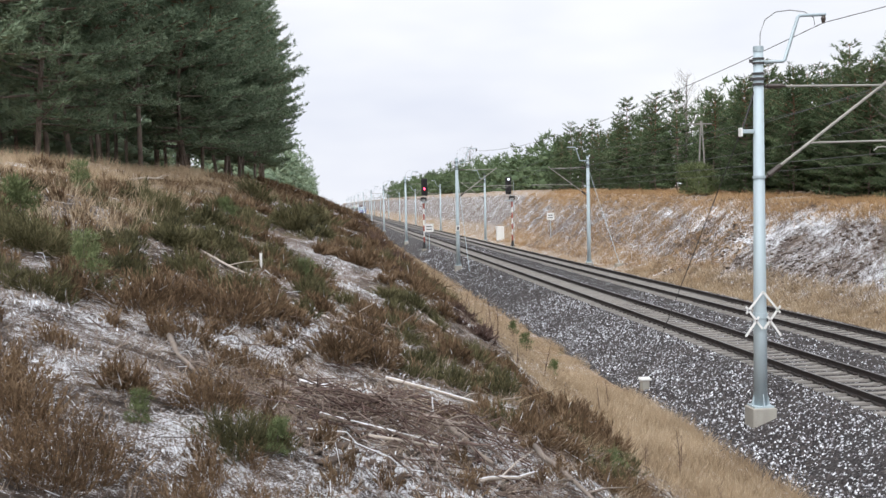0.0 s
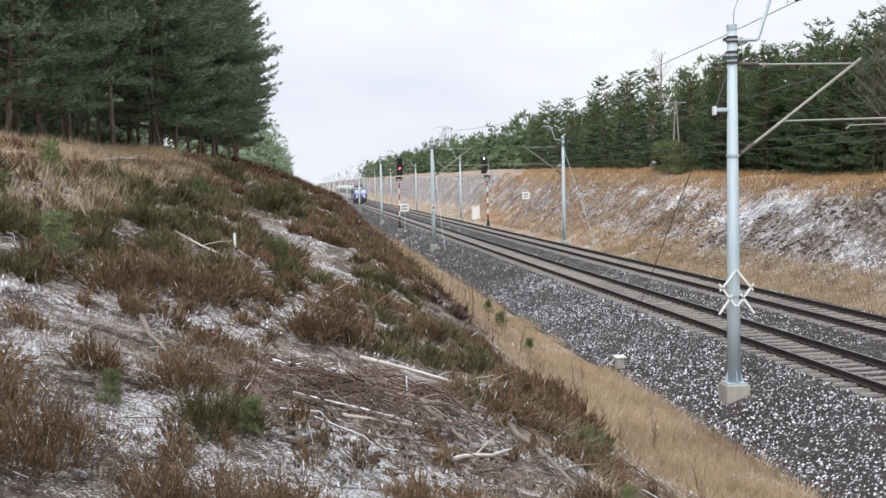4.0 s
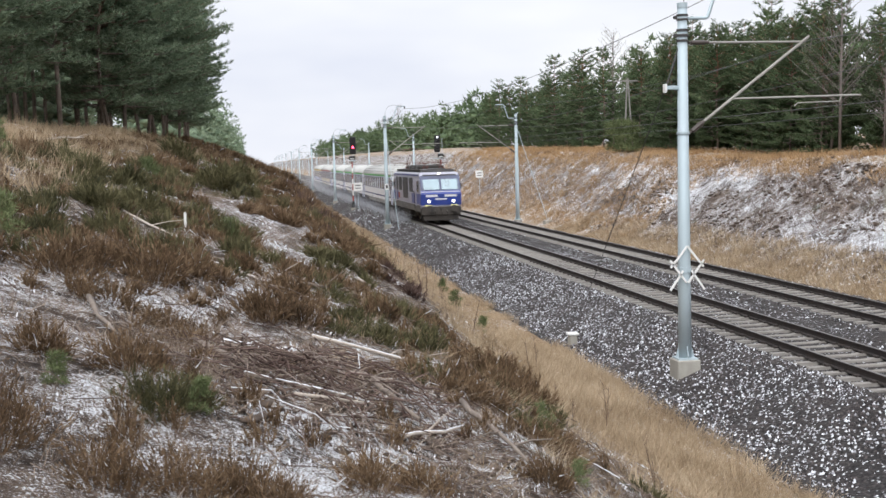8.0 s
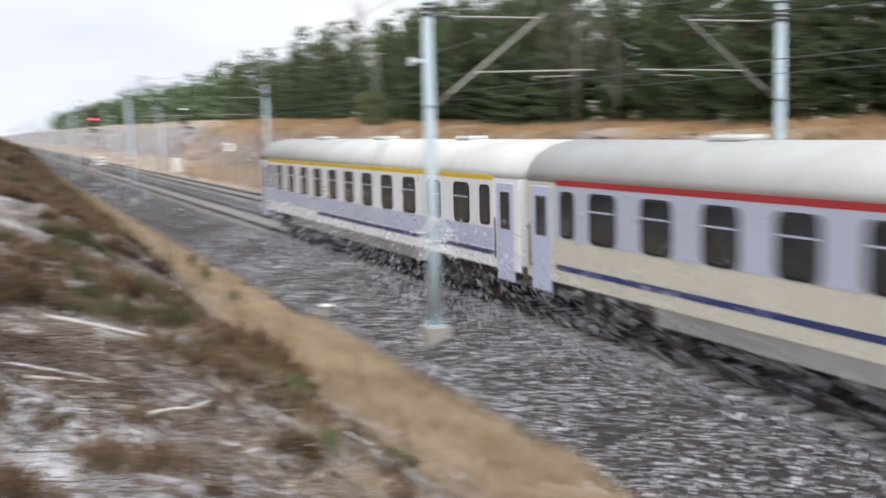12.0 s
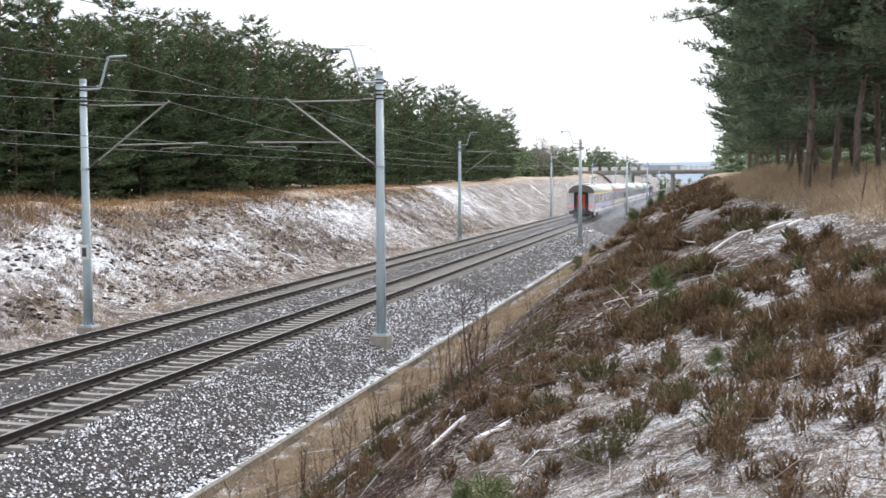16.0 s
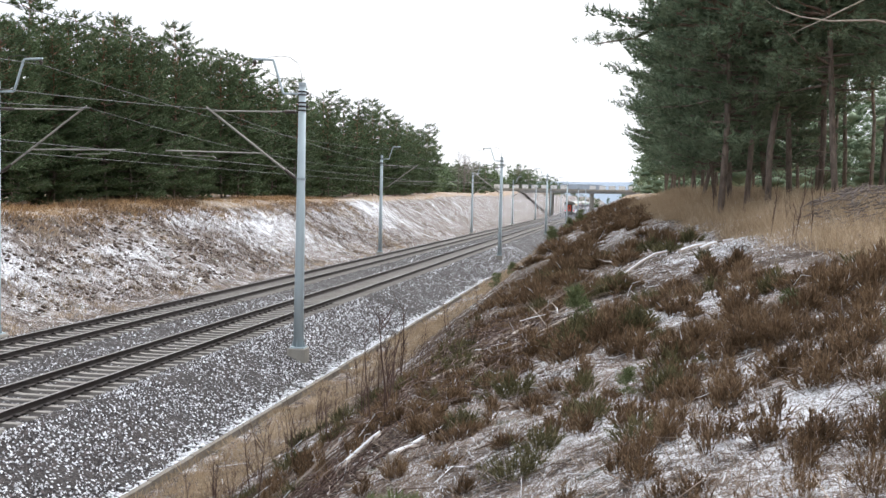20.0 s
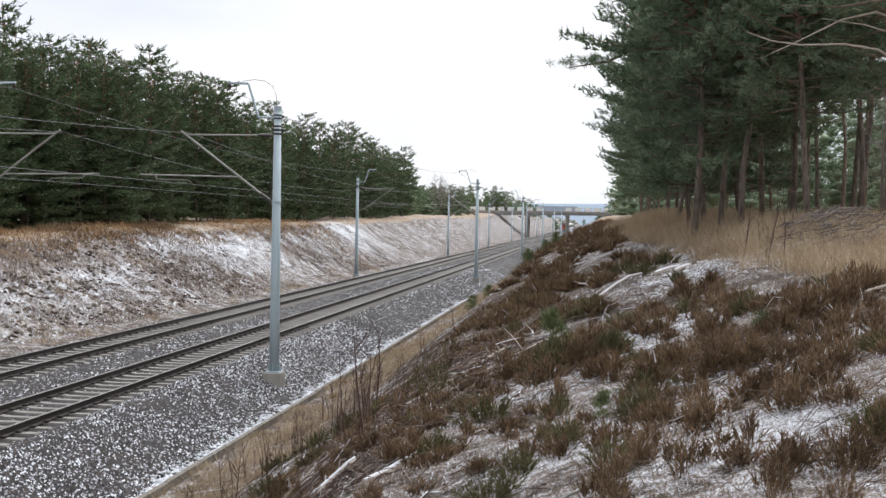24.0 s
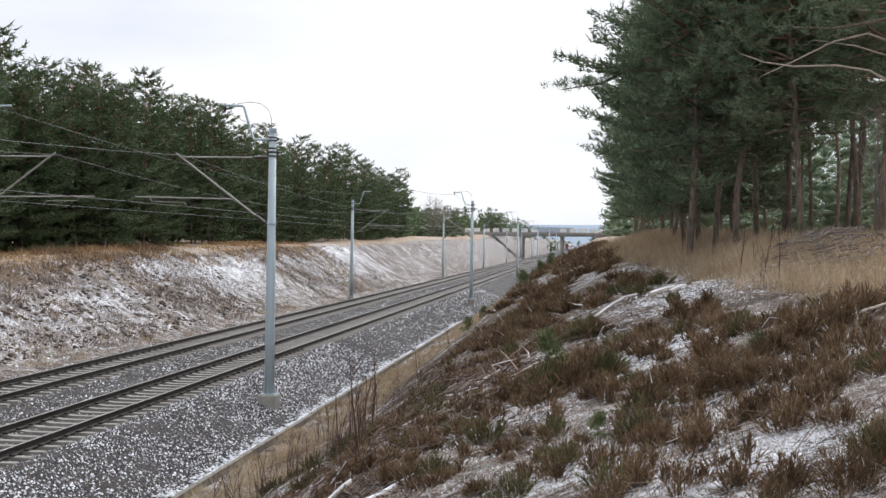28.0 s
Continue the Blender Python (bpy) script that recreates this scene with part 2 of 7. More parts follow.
HEATHER = leafy("heather_twigs", (0.036, 0.024, 0.014), (0.16, 0.101, 0.057), (0.36, 0.255, 0.16), scale=2.2, trans=0.2, snow=0.008)
HEATHER_GREEN = leafy("green_heather", (0.032, 0.032, 0.016), (0.1, 0.095, 0.043), (0.26, 0.225, 0.125), scale=1.1, trans=0.2)
STRAW = leafy("dry_straw_grass", (0.19, 0.135, 0.085), (0.44, 0.335, 0.22), (0.68, 0.565, 0.42), scale=0.6, trans=0.25)
RUSTGRASS = leafy("rusty_dry_grass", (0.18, 0.105, 0.05), (0.42, 0.265, 0.135), (0.6, 0.42, 0.245), scale=0.35)
GREYTWIG = leafy("grey_dead_twigs", (0.05, 0.036, 0.03), (0.17, 0.125, 0.1), (0.36, 0.295, 0.25), scale=0.9, snow=0.06)
WITHERED = leafy("withered_grass", (0.12, 0.085, 0.065), (0.33, 0.255, 0.195), (0.6, 0.51, 0.42), scale=0.9)
BIRCHTWIG = leafy("bare_twigs", (0.11, 0.09, 0.08), (0.2, 0.17, 0.155), (0.32, 0.28, 0.26), scale=0.5)
DARKTWIG = leafy("dark_red_twigs", (0.04, 0.024, 0.02), (0.095, 0.058, 0.048), (0.19, 0.13, 0.11), scale=0.8)
CLOD = leafy("dark_soil", (0.03, 0.022, 0.018), (0.09, 0.066, 0.052), (0.2, 0.155, 0.125), scale=1.5)
SNOW = painted("lying_snow", (0.78, 0.8, 0.84), 0.9, 0.15, 0, (0.6, 0.6, 0.62), 8, 0.05)
SNOWTWIG = leafy("snowy_cut_twigs", (0.05, 0.034, 0.028), (0.16, 0.115, 0.095), (0.4, 0.34, 0.3), scale=2.0, snow=0.05)

# ---- helpers for meshes ----
def mesh_np(name, verts, faces, material, smooth=False, mats=None, index=None):
    """A mesh from arrays: verts (n, 3), faces (m, 3 or 4)."""
    verts, faces = np.asarray(verts, dtype=np.float32), np.asarray(faces, dtype=np.int32)
    me = bpy.data.meshes.new(name)
    k = faces.shape[1]
    me.vertices.add(len(verts))
    me.vertices.foreach_set("co", verts.ravel())
    me.loops.add(faces.size)
    me.loops.foreach_set("vertex_index", faces.ravel())
    me.polygons.add(len(faces))
    me.polygons.foreach_set("loop_start", np.arange(0, faces.size, k, dtype=np.int32))
    if smooth:
        me.polygons.foreach_set("use_smooth", np.ones(len(faces), dtype=bool))
    for m in (mats or [material]):
        me.materials.append(m)
    if index is not None:
        me.polygons.foreach_set("material_index", np.asarray(index, dtype=np.int32))
    me.update(calc_edges=True)
    me.validate()
    return me


def thing(name, label, category, group="", kind="", at=None):
    ob = new(name)
    ob.empty_display_size = 0.2
    if at is not None:
        ob.matrix_basis = at
    return tagged(ob, label, category, group, kind)


def part(name, bm, material, parent, label="", smooth=False):
    """Link a bmesh or a mesh as one object under a thing or a part."""
    if isinstance(bm, bmesh.types.BMesh):
        me = bpy.data.meshes.new(name)
        bm.to_mesh(me)
        bm.free()
        if smooth:
            me.polygons.foreach_set("use_smooth", np.ones(len(me.polygons), dtype=bool))
        me.materials.append(material)
    else:
        me = bm
    ob = new(name, me)
    ob.parent = parent
    if label:
        ob["label"] = label
    return ob


def add_box(bm, x0, x1, y0, y1, z0, z1, bevel=0.0):
    r = bmesh.ops.create_cube(bm, size=1.0)
    vs = r["verts"]
    for v in vs:
        v.co = Vector((x0 + (v.co.x + 0.5) * (x1 - x0), y0 + (v.co.y + 0.5) * (y1 - y0), z0 + (v.co.z + 0.5) * (z1 - z0)))
    if bevel:
        es = list({e for v in vs for e in v.link_edges})
        bmesh.ops.bevel(bm, geom=es, offset=bevel, segments=1, affect="EDGES", profile=0.7)
    return bm


def box(x0, x1, y0, y1, z0, z1, bevel=0.0):
    return add_box(bmesh.new(), x0, x1, y0, y1, z0, z1, bevel)


def add_tube(bm, pts, radii, sides=8, cap=True):
    """A tube along points with a radius at each."""
    pts = [Vector(p) for p in pts]
    if not hasattr(radii, "__len__"):
        radii = [radii] * len(pts)
    radii = [float(q) for q in radii]
    rings = []
    for i, p in enumerate(pts):
        d = (pts[min(i + 1, len(pts) - 1)] - pts[max(i - 1, 0)]).normalized()
        u = d.cross(Vector((0, 0, 1)) if abs(d.z) < 0.95 else Vector((1, 0, 0))).normalized()
        w = d.cross(u)
        rings.append([bm.verts.new(p + radii[i] * (math.cos(a) * u + math.sin(a) * w)) for a in (2 * math.pi * j / sides for j in range(sides))])
    for a, b in zip(rings, rings[1:]):
        for j in range(sides):
            bm.faces.new((a[j], a[(j + 1) % sides], b[(j + 1) % sides], b[j]))
    if cap:
        bm.faces.new(rings[0][::-1])
        bm.faces.new(rings[-1])
    return bm


def tube(pts, radii, sides=8):
    return add_tube(bmesh.new(), pts, radii, sides)


def prism(outline, y0, y1):
    """An outline in x, z drawn out along y."""
    bm = bmesh.new()
    a = [bm.verts.new((x, y0, z)) for x, z in outline]
    b = [bm.verts.new((x, y1, z)) for x, z in outline]
    n = len(outline)
    for i in range(n):
        bm.faces.new((a[i], a[(i + 1) % n], b[(i + 1) % n], b[i]))
    bm.faces.new(a[::-1])
    bm.faces.new(b)
    bmesh.ops.recalc_face_normals(bm, faces=bm.faces)
    return bm


rng = np.random.default_rng(7)


def smooth_noise(x, y, scale, seed):
    """Value noise on arrays, 0 to 1."""
    g = np.random.default_rng(seed).random((256, 256))
    u, v = np.asarray(x) * scale + 1000.3, np.asarray(y) * scale + 1000.7
    i, j = np.floor(u).astype(int), np.floor(v).astype(int)
    a, b = u - i, v - j
    a, b = a * a * (3 - 2 * a), b * b * (3 - 2 * b)
    i0, i1, j0, j1 = i % 256, (i + 1) % 256, j % 256, (j + 1) % 256
    return (g[i0, j0] * (1 - a) + g[i1, j0] * a) * (1 - b) + (g[i0, j1] * (1 - a) + g[i1, j1] * a) * b


# ---- the ground: a cutting, the near bank with the camera at x < -4, the far bank at x > 8 ----
def near_crest(y):
    xc = np.interp(y, [-400, -150, -60, -30, 0, 30, 60, 120, 500], [-15, -15, -15.5, -17, -19, -20.5, -18, -17.3, -17.3])
    zc = np.interp(y, [-400, -300, -60, -32, -14, 0, 12, 30, 60, 200, 500], [6, 6, 4.9, 4.45, 4.35, 4.9, 5.3, 5.8, 6.1, 6.8, 7])
    return xc, zc


def far_crest(y):
    xc = np.interp(y, [-400, -250, -150, 0, 100, 300], [20, 18.5, 17, 16, 16, 17])
    zc = np.interp(y, [-500, -400, -345, -306, -195, -150, -93, -54, 0, 57, 166, 300, 600], [7, 7.2, 7.0, 5.6, 5.0, 4.3, 3.8, 3.4, 3.7, 4.1, 6.2, 6.8, 7.5])
    return xc, zc


def height(x, y, rough=True):
    x, y = np.asarray(x, dtype=float), np.asarray(y, dtype=float)
    z = np.full(np.broadcast(x, y).shape, -1.02)
    xc, zc = near_crest(y)
    s = (-4.9 - x) / (-4.9 - xc)
    g = np.interp(s, [0, 0.1, 0.2, 0.3, 0.43, 0.56, 0.75, 1.0], [0, 0.06, 0.19, 0.36, 0.58, 0.68, 0.83, 1.0])
    near = -0.98 + (zc + 0.98) * g + np.maximum(xc - x, 0) * 0.012
    xf, zf = far_crest(y)
    s2 = (x - 8.0) / (xf - 8.0)
    g2 = np.interp(s2, [0, 0.12, 0.3, 0.8, 0.95, 1.1], [0, 0.05, 0.25, 0.88, 0.99, 1.0])
    far = -0.62 + (zf + 0.62) * g2 + np.maximum(x - xf, 0) * 0.012
    z = np.where(x < -4.9, near, np.where(x > 8.0, far, np.interp(x, [-4.9, -4.5, -4.3, 5.5, 8.0], [-0.98, -0.95, -1.16, -1.12, -0.62])))
    if rough:
        bank = np.clip((np.abs(x - 1.8) - 6.6) / 2.4, 0, 1)
        near_by = np.clip((58 - np.abs(y)) / 25, 0, 1)
        z = z + bank * ((smooth_noise(x, y, 0.13, 1) - 0.5) * 0.45 + near_by * ((smooth_noise(x, y, 0.55, 2) - 0.5) * 0.3 + (smooth_noise(x, y, 1.1, 3) - 0.5) * 0.1))
        calm = np.exp(-((x + 12.8) ** 2 + y ** 2) / 4.0)
        z = z * (1 - calm) + np.where(calm > 0.001, near, z) * calm
    return z


def blots(x, y, spots):
    """Soft round patches (x, y, radius)."""
    c = np.zeros(np.broadcast(x, y).shape)
    for px, py, r in spots:
        c = np.maximum(c, np.exp(-((x - px) ** 2 + (y - py) ** 2) / (2 * r * r)))
    return c


SNOW_AHEAD = ((-14.9, 7.4, 0.4), (-14.6, 6.5, 0.3), (-14.3, 6.3, 0.25), (-13.6, 4.8, 0.22), (-13.4, 4.75, 0.2), (-12.4, 12.8, 0.35), (-11.7, 13.4, 0.5), (-11.4, 11.1, 0.5), (-12.4, 7.0, 0.3), (-12.6, 5.9, 0.3),
              (-12.4, 6.0, 0.3), (-13.0, 11.0, 0.35), (-13.8, 8.6, 0.3), (-12.7, 5.15, 0.28), (-12.85, 4.85, 0.2), (-11.7, 5.4, 0.28), (-9.0, 10.1, 0.35), (-11.2, 12.4, 0.45), (-11.9, 10.3, 0.4), (-17.5, 14.0, 0.8), (-16.6, 12.0, 0.5))
SNOW_BEHIND = ((-14.8, -9.15, 0.5), (-14.35, -8.7, 0.45), (-14.0, -8.5, 0.35), (-13.8, -13.7, 0.7), (-13.3, -13.1, 0.5), (-13.7, -9.6, 0.3), (-15.1, -9.4, 0.45), (-12.65, -8.2, 0.4), (-13.1, -8.5, 0.35), (-13.45, -6.2, 0.3),
               (-12.4, -7.6, 0.35), (-13.8, -6.5, 0.25), (-14.7, -20.5, 0.8), (-14.2, -20.5, 0.6), (-14.0, -6.2, 0.2), (-11.6, -5.6, 0.35), (-11.2, -6.6, 0.4), (-10.4, -6.9, 0.5))


SNOW_OPPOSITE = ((12.0, -12.5, 1.0), (13.5, -16.5, 0.9), (13.0, -31.0, 1.6), (14.5, -48.0, 2.2), (14.0, 30.0, 1.0), (13.0, 14.0, 1.0))


def straw_cover(x, y):
    xc, zc = near_crest(y)
    s = (-4.9 - x) / (-4.9 - xc)
    xf, zf = far_crest(y)
    s2 = (x - 8.0) / (xf - 8.0)
    foot = np.interp(x, [-9.8, -8.6, -4.0, -3.9], [0, 0.55, 0.75, 0]) * np.interp(y, [0, 9], [0, 1]) + np.interp(x, [-6.6, -5.9, -4.0, -3.9], [0, 0.35, 0.35, 0]) * np.interp(y, [-9, 0], [1, 0])
    crest = np.interp(s, [0.76, 0.92, 2, 3], [0, 0.95, 0.9, 0.6]) * np.interp(np.abs(y), [8, 15], [0, 1])
    far = np.where(x > 7.5, np.interp(s2, [0, 0.22, 0.36, 0.75, 0.92], [0.6, 0.5, 0.05, 0.1, 0.0]) * np.interp(y, [-10, 20], [0.25, 1]) + np.interp(s2, [0.8, 0.93], [0, 0.9]) + 0.3 * np.interp(y, [60, 80], [0, 1]), 0)
    return np.clip(foot + crest + far, 0, 1)


def snow_cover(x, y):
    xf, zf = far_crest(y)
    s2 = (x - 8.0) / (xf - 8.0)
    big = smooth_noise(x, y, 0.5, 61) - 0.5
    near = 0.375 + 0.16 * big + 0.17 * np.maximum(blots(x, y, SNOW_AHEAD), blots(x, y, SNOW_BEHIND))
    streak = smooth_noise(x, y * 0.3, 0.55, 62) - 0.5 + 0.6 * (smooth_noise(x, y * 0.4, 1.5, 63) - 0.5)
    band = np.interp(s2, [0.1, 0.35, 0.55, 0.8, 0.92], [0, 0.7, 1, 0.9, 0.0])
    much = np.interp(y, [-300, -60, -15, 10, 25, 50, 62, 110], [0.05, 0.05, 0.08, 0.1, 0.11, 0.11, 0.08, 0.06])
    far = 0.38 + band * (much + 0.3 * streak * np.interp(np.abs(y), [70, 120], [1, 0])) + 0.16 * blots(x, y * 0.4, SNOW_OPPOSITE)
    return np.where(x > 7.5, far, near - 0.04 * straw_cover(x, y))


def spread(lo, hi, step, end, grow):
    c = list(np.arange(lo, hi + 1e-6, step))
    s, v, out = step, hi, []
    while v < end:
        s *= grow
        v += s
        out.append(v)
    s, v, inn = step, lo, []
    while v > -end:
        s *= grow
        v -= s
        inn.append(v)
    return np.array(inn[::-1] + c + out)


gx = np.unique(np.round(np.concatenate([spread(-24, 20, 0.34, 1500, 1.16)]), 4))
gy = spread(-40, 44, 0.45, 2200, 1.05)
GX, GY = np.meshgrid(gx, gy)
GZ = height(GX, GY)
nxv, nyv = len(gx), len(gy)
idx = np.arange(nxv * nyv).reshape(nyv, nxv)
quads = np.stack([idx[:-1, :-1], idx[:-1, 1:], idx[1:, 1:], idx[1:, :-1]], -1).reshape(-1, 4)
ground = new("ground", mesh_np("ground", np.stack([GX, GY, GZ], -1).reshape(-1, 3), quads, GROUND, True))
for cover, values in (("straw", straw_cover(GX, GY)), ("snow", snow_cover(GX, GY))):
    ground.data.attributes.new(cover, "FLOAT", "POINT").data.foreach_set("value", values.ravel().astype(np.float32))
tagged(ground, "snow-dusted banks of a railway cutting with heather and dead grass", "ground", kind="structure")

# ballast bed
bed_profile = [(-4.4, -1.08), (-3.6, -0.93), (-1.85, -0.23), (-1.4, -0.2), (-1.2, -0.225), (1.2, -0.225), (1.4, -0.2), (2.1, -0.24), (2.8, -0.2), (3.0, -0.225), (5.4, -0.225), (5.6, -0.2), (6.0, -0.23), (7.3, -0.8)]
by = spread(-60, 60, 0.5, 1500, 1.06)
bx = np.concatenate([np.linspace(a[0], b[0], 5)[:-1] for a, b in zip(bed_profile, bed_profile[1:])] + [[7.3]])
BX, BY = np.meshgrid(bx, by)
BZ = np.interp(BX, [p[0] for p in bed_profile], [p[1] for p in bed_profile]) + (smooth_noise(BX, BY, 1.7, 5) - 0.5) * 0.07
ib = np.arange(BX.size).reshape(BX.shape)
qb = np.stack([ib[:-1, :-1], ib[:-1, 1:], ib[1:, 1:], ib[1:, :-1]], -1).reshape(-1, 4)
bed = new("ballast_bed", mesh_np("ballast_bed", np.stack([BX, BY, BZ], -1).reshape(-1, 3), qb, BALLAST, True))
tagged(bed, "grey crushed-stone ballast bed with a dusting of snow", "ballast", kind="structure")


def scatter_mesh(name, base_v, base_f, pos, scale, material, flat=1.0, seed=1, smooth=False):
    """Many turned and scaled copies of a small shape in one mesh."""
    r = np.random.default_rng(seed)
    n = len(pos)
    q = r.normal(size=(n, 4))
    q /= np.linalg.norm(q, axis=1, keepdims=True)
    w, x, y, z = q.T
    R = np.stack([1 - 2 * (y * y + z * z), 2 * (x * y - z * w), 2 * (x * z + y * w), 2 * (x * y + z * w), 1 - 2 * (x * x + z * z), 2 * (y * z - x * w),
                  2 * (x * z - y * w), 2 * (y * z + x * w), 1 - 2 * (x * x + y * y)], -1).reshape(n, 3, 3)
    b = np.asarray(base_v)[None] * (scale[:, None, None] * r.uniform(0.65, 1.25, (n, 1, 3)))
    v = np.einsum("nij,nkj->nki", R, b)
    v[..., 2] *= flat
    v += pos[:, None]
    f = np.asarray(base_f)[None] + (np.arange(n) * len(base_v))[:, None, None]
    return mesh_np(name, v.reshape(-1, 3), f.reshape(-1, f.shape[-1]), material, smooth)


OCTA_V = np.array([(1, 0, 0), (-1, 0, 0), (0, 1, 0), (0, -1, 0), (0, 0, 1), (0, 0, -1)], dtype=float)
OCTA_F = np.array([(0, 2, 4), (2, 1, 4), (1, 3, 4), (3, 0, 4), (2, 0, 5), (1, 2, 5), (3, 1, 5), (0, 3, 5)])
n_st = 150000
sy = np.where(rng.random(n_st) < 0.84, rng.uniform(-48, 54, n_st), rng.uniform(-110, 115, n_st))
sx = np.where(rng.random(n_st) < 0.7, rng.uniform(-4.2, -1.2, n_st), rng.uniform(-1.2, 6.2, n_st))
keep = ~((np.abs(sx) < 0.95) & (rng.random(n_st) < 0.3))
sx, sy = sx[keep], sy[keep]
n_st = len(sx)
sz = np.interp(sx, [p[0] for p in bed_profile], [p[1] for p in bed_profile]) + rng.uniform(-0.01, 0.015, n_st) - np.where((np.abs(sx) < 1.25) | (np.abs(sx - 4.22) < 1.25), 0.03, 0.0)
size = rng.uniform(0.02, 0.042, n_st) * (1 + np.maximum(np.abs(sy) - 40, 0) * 0.015)
turn = rng.uniform(0, 6.28, n_st)
SV = []
for k in range(5):
    a = turn + k * 1.5708 + rng.uniform(-0.5, 0.5, n_st)
    l = size * (rng.uniform(0.7, 1.2, n_st) if k < 4 else rng.uniform(0.0, 0.5, n_st))
    SV.append(np.stack([sx + np.cos(a) * l, sy + np.sin(a) * l, sz + (size * rng.uniform(0.5, 1.1, n_st) if k == 4 else -0.012)], -1))
SF = (np.array([(0, 1, 4), (1, 2, 4), (2, 3, 4), (3, 0, 4)])[None] + (np.arange(n_st) * 5)[:, None, None]).reshape(-1, 3)
stones = new("ballast_stones", mesh_np("ballast_stones", np.stack(SV, 1).reshape(-1, 3), SF, STONE))
tagged(stones, "loose crushed ballast stones, some capped with snow", "ballast", kind="stuff")

# concrete edging of the verge behind the camera, with snow lying along it
def edging(y0, y1, step=1.0):
    e = thing("concrete_edging", "weathered concrete edging along the ballast, snow lying beside it", "edging")
    me = bpy.data.meshes.new("kerb_stone")
    bm = box(-0.06, 0.06, 0.006, step - 0.006, -0.3, 0.0, 0.012)
    bm.to_mesh(me)
    bm.free()
    me.materials.append(KERB)
    q = random.Random(3)
    for i in range(int((y1 - y0) / step)):
        ob = new("kerb_stone", me)
        ob.parent = e
        ob.location = (-4.36 + q.uniform(-0.008, 0.008), y0 + i * step, -0.9 + q.uniform(-0.01, 0.01))
    r = np.random.default_rng(14)
    n = 7000
    y = r.uniform(y0, y1, n)
    y = y[smooth_noise(y, y * 0, 0.5, 17) + 0.5 * smooth_noise(y, y * 0, 2.2, 18) > 0.5]
    n = len(y)
    x = -4.28 + np.abs(r.normal(0, 0.14, n)) * (0.5 + smooth_noise(y, y * 0, 0.8, 15))
    z = np.interp(x, [p[0] for p in bed_profile], [p[1] for p in bed_profile]) + 0.04
    P = scatter_mesh("snow_strip", OCTA_V, OCTA_F, np.stack([x, y, z], -1), r.uniform(0.03, 0.07, n), SNOW, 0.35, 16)
    tagged(new("snow_strip", P), "strip of snow lying along the concrete edging", "snow", kind="stuff")


edging(-75.0, -6.0)

# ---- the two tracks ----
TRACKS = (0.0, 4.22)
RAIL_OUT = [(-0.075, -0.172), (0.075, -0.172), (0.075, -0.162), (0.014, -0.14), (0.01, -0.045), (0.036, -0.035), (0.036, -0.006), (0.028, 0.0), (-0.028, 0.0), (-0.036, -0.006), (-0.036, -0.035), (-0.01, -0.045), (-0.014, -0.14), (-0.075, -0.162)]


def sleeper_mesh():
    out = [(-1.3, -0.21), (-1.28, -0.165), (-0.55, -0.17), (-0.4, -0.19), (0.4, -0.19), (0.55, -0.17), (1.28, -0.165), (1.3, -0.21), (1.3, -0.36), (-1.3, -0.36)]
    b2 = prism(out, -0.14, 0.14)
    for v in b2.verts:
        if v.co.z > -0.3:
            v.co.y *= 0.68
    me = bpy.data.meshes.new("sleeper")
    b2.to_mesh(me)
    b2.free()
    me.materials.append(SLEEPER)
    return me


def clip_mesh():
    bm = bmesh.new()
    for s in (-1, 1):
        for o in (-1, 1):
            add_box(bm, s * 0.753 + o * 0.12 - 0.05, s * 0.753 + o * 0.12 + 0.05, -0.07, 0.07, -0.17, -0.125)
    me = bpy.data.meshes.new("rail_clips")
    bm.to_mesh(me)
    bm.free()
    me.materials.append(RAILSIDE)
    return me


SLEEPER_ME, CLIP_ME = sleeper_mesh(), clip_mesh()


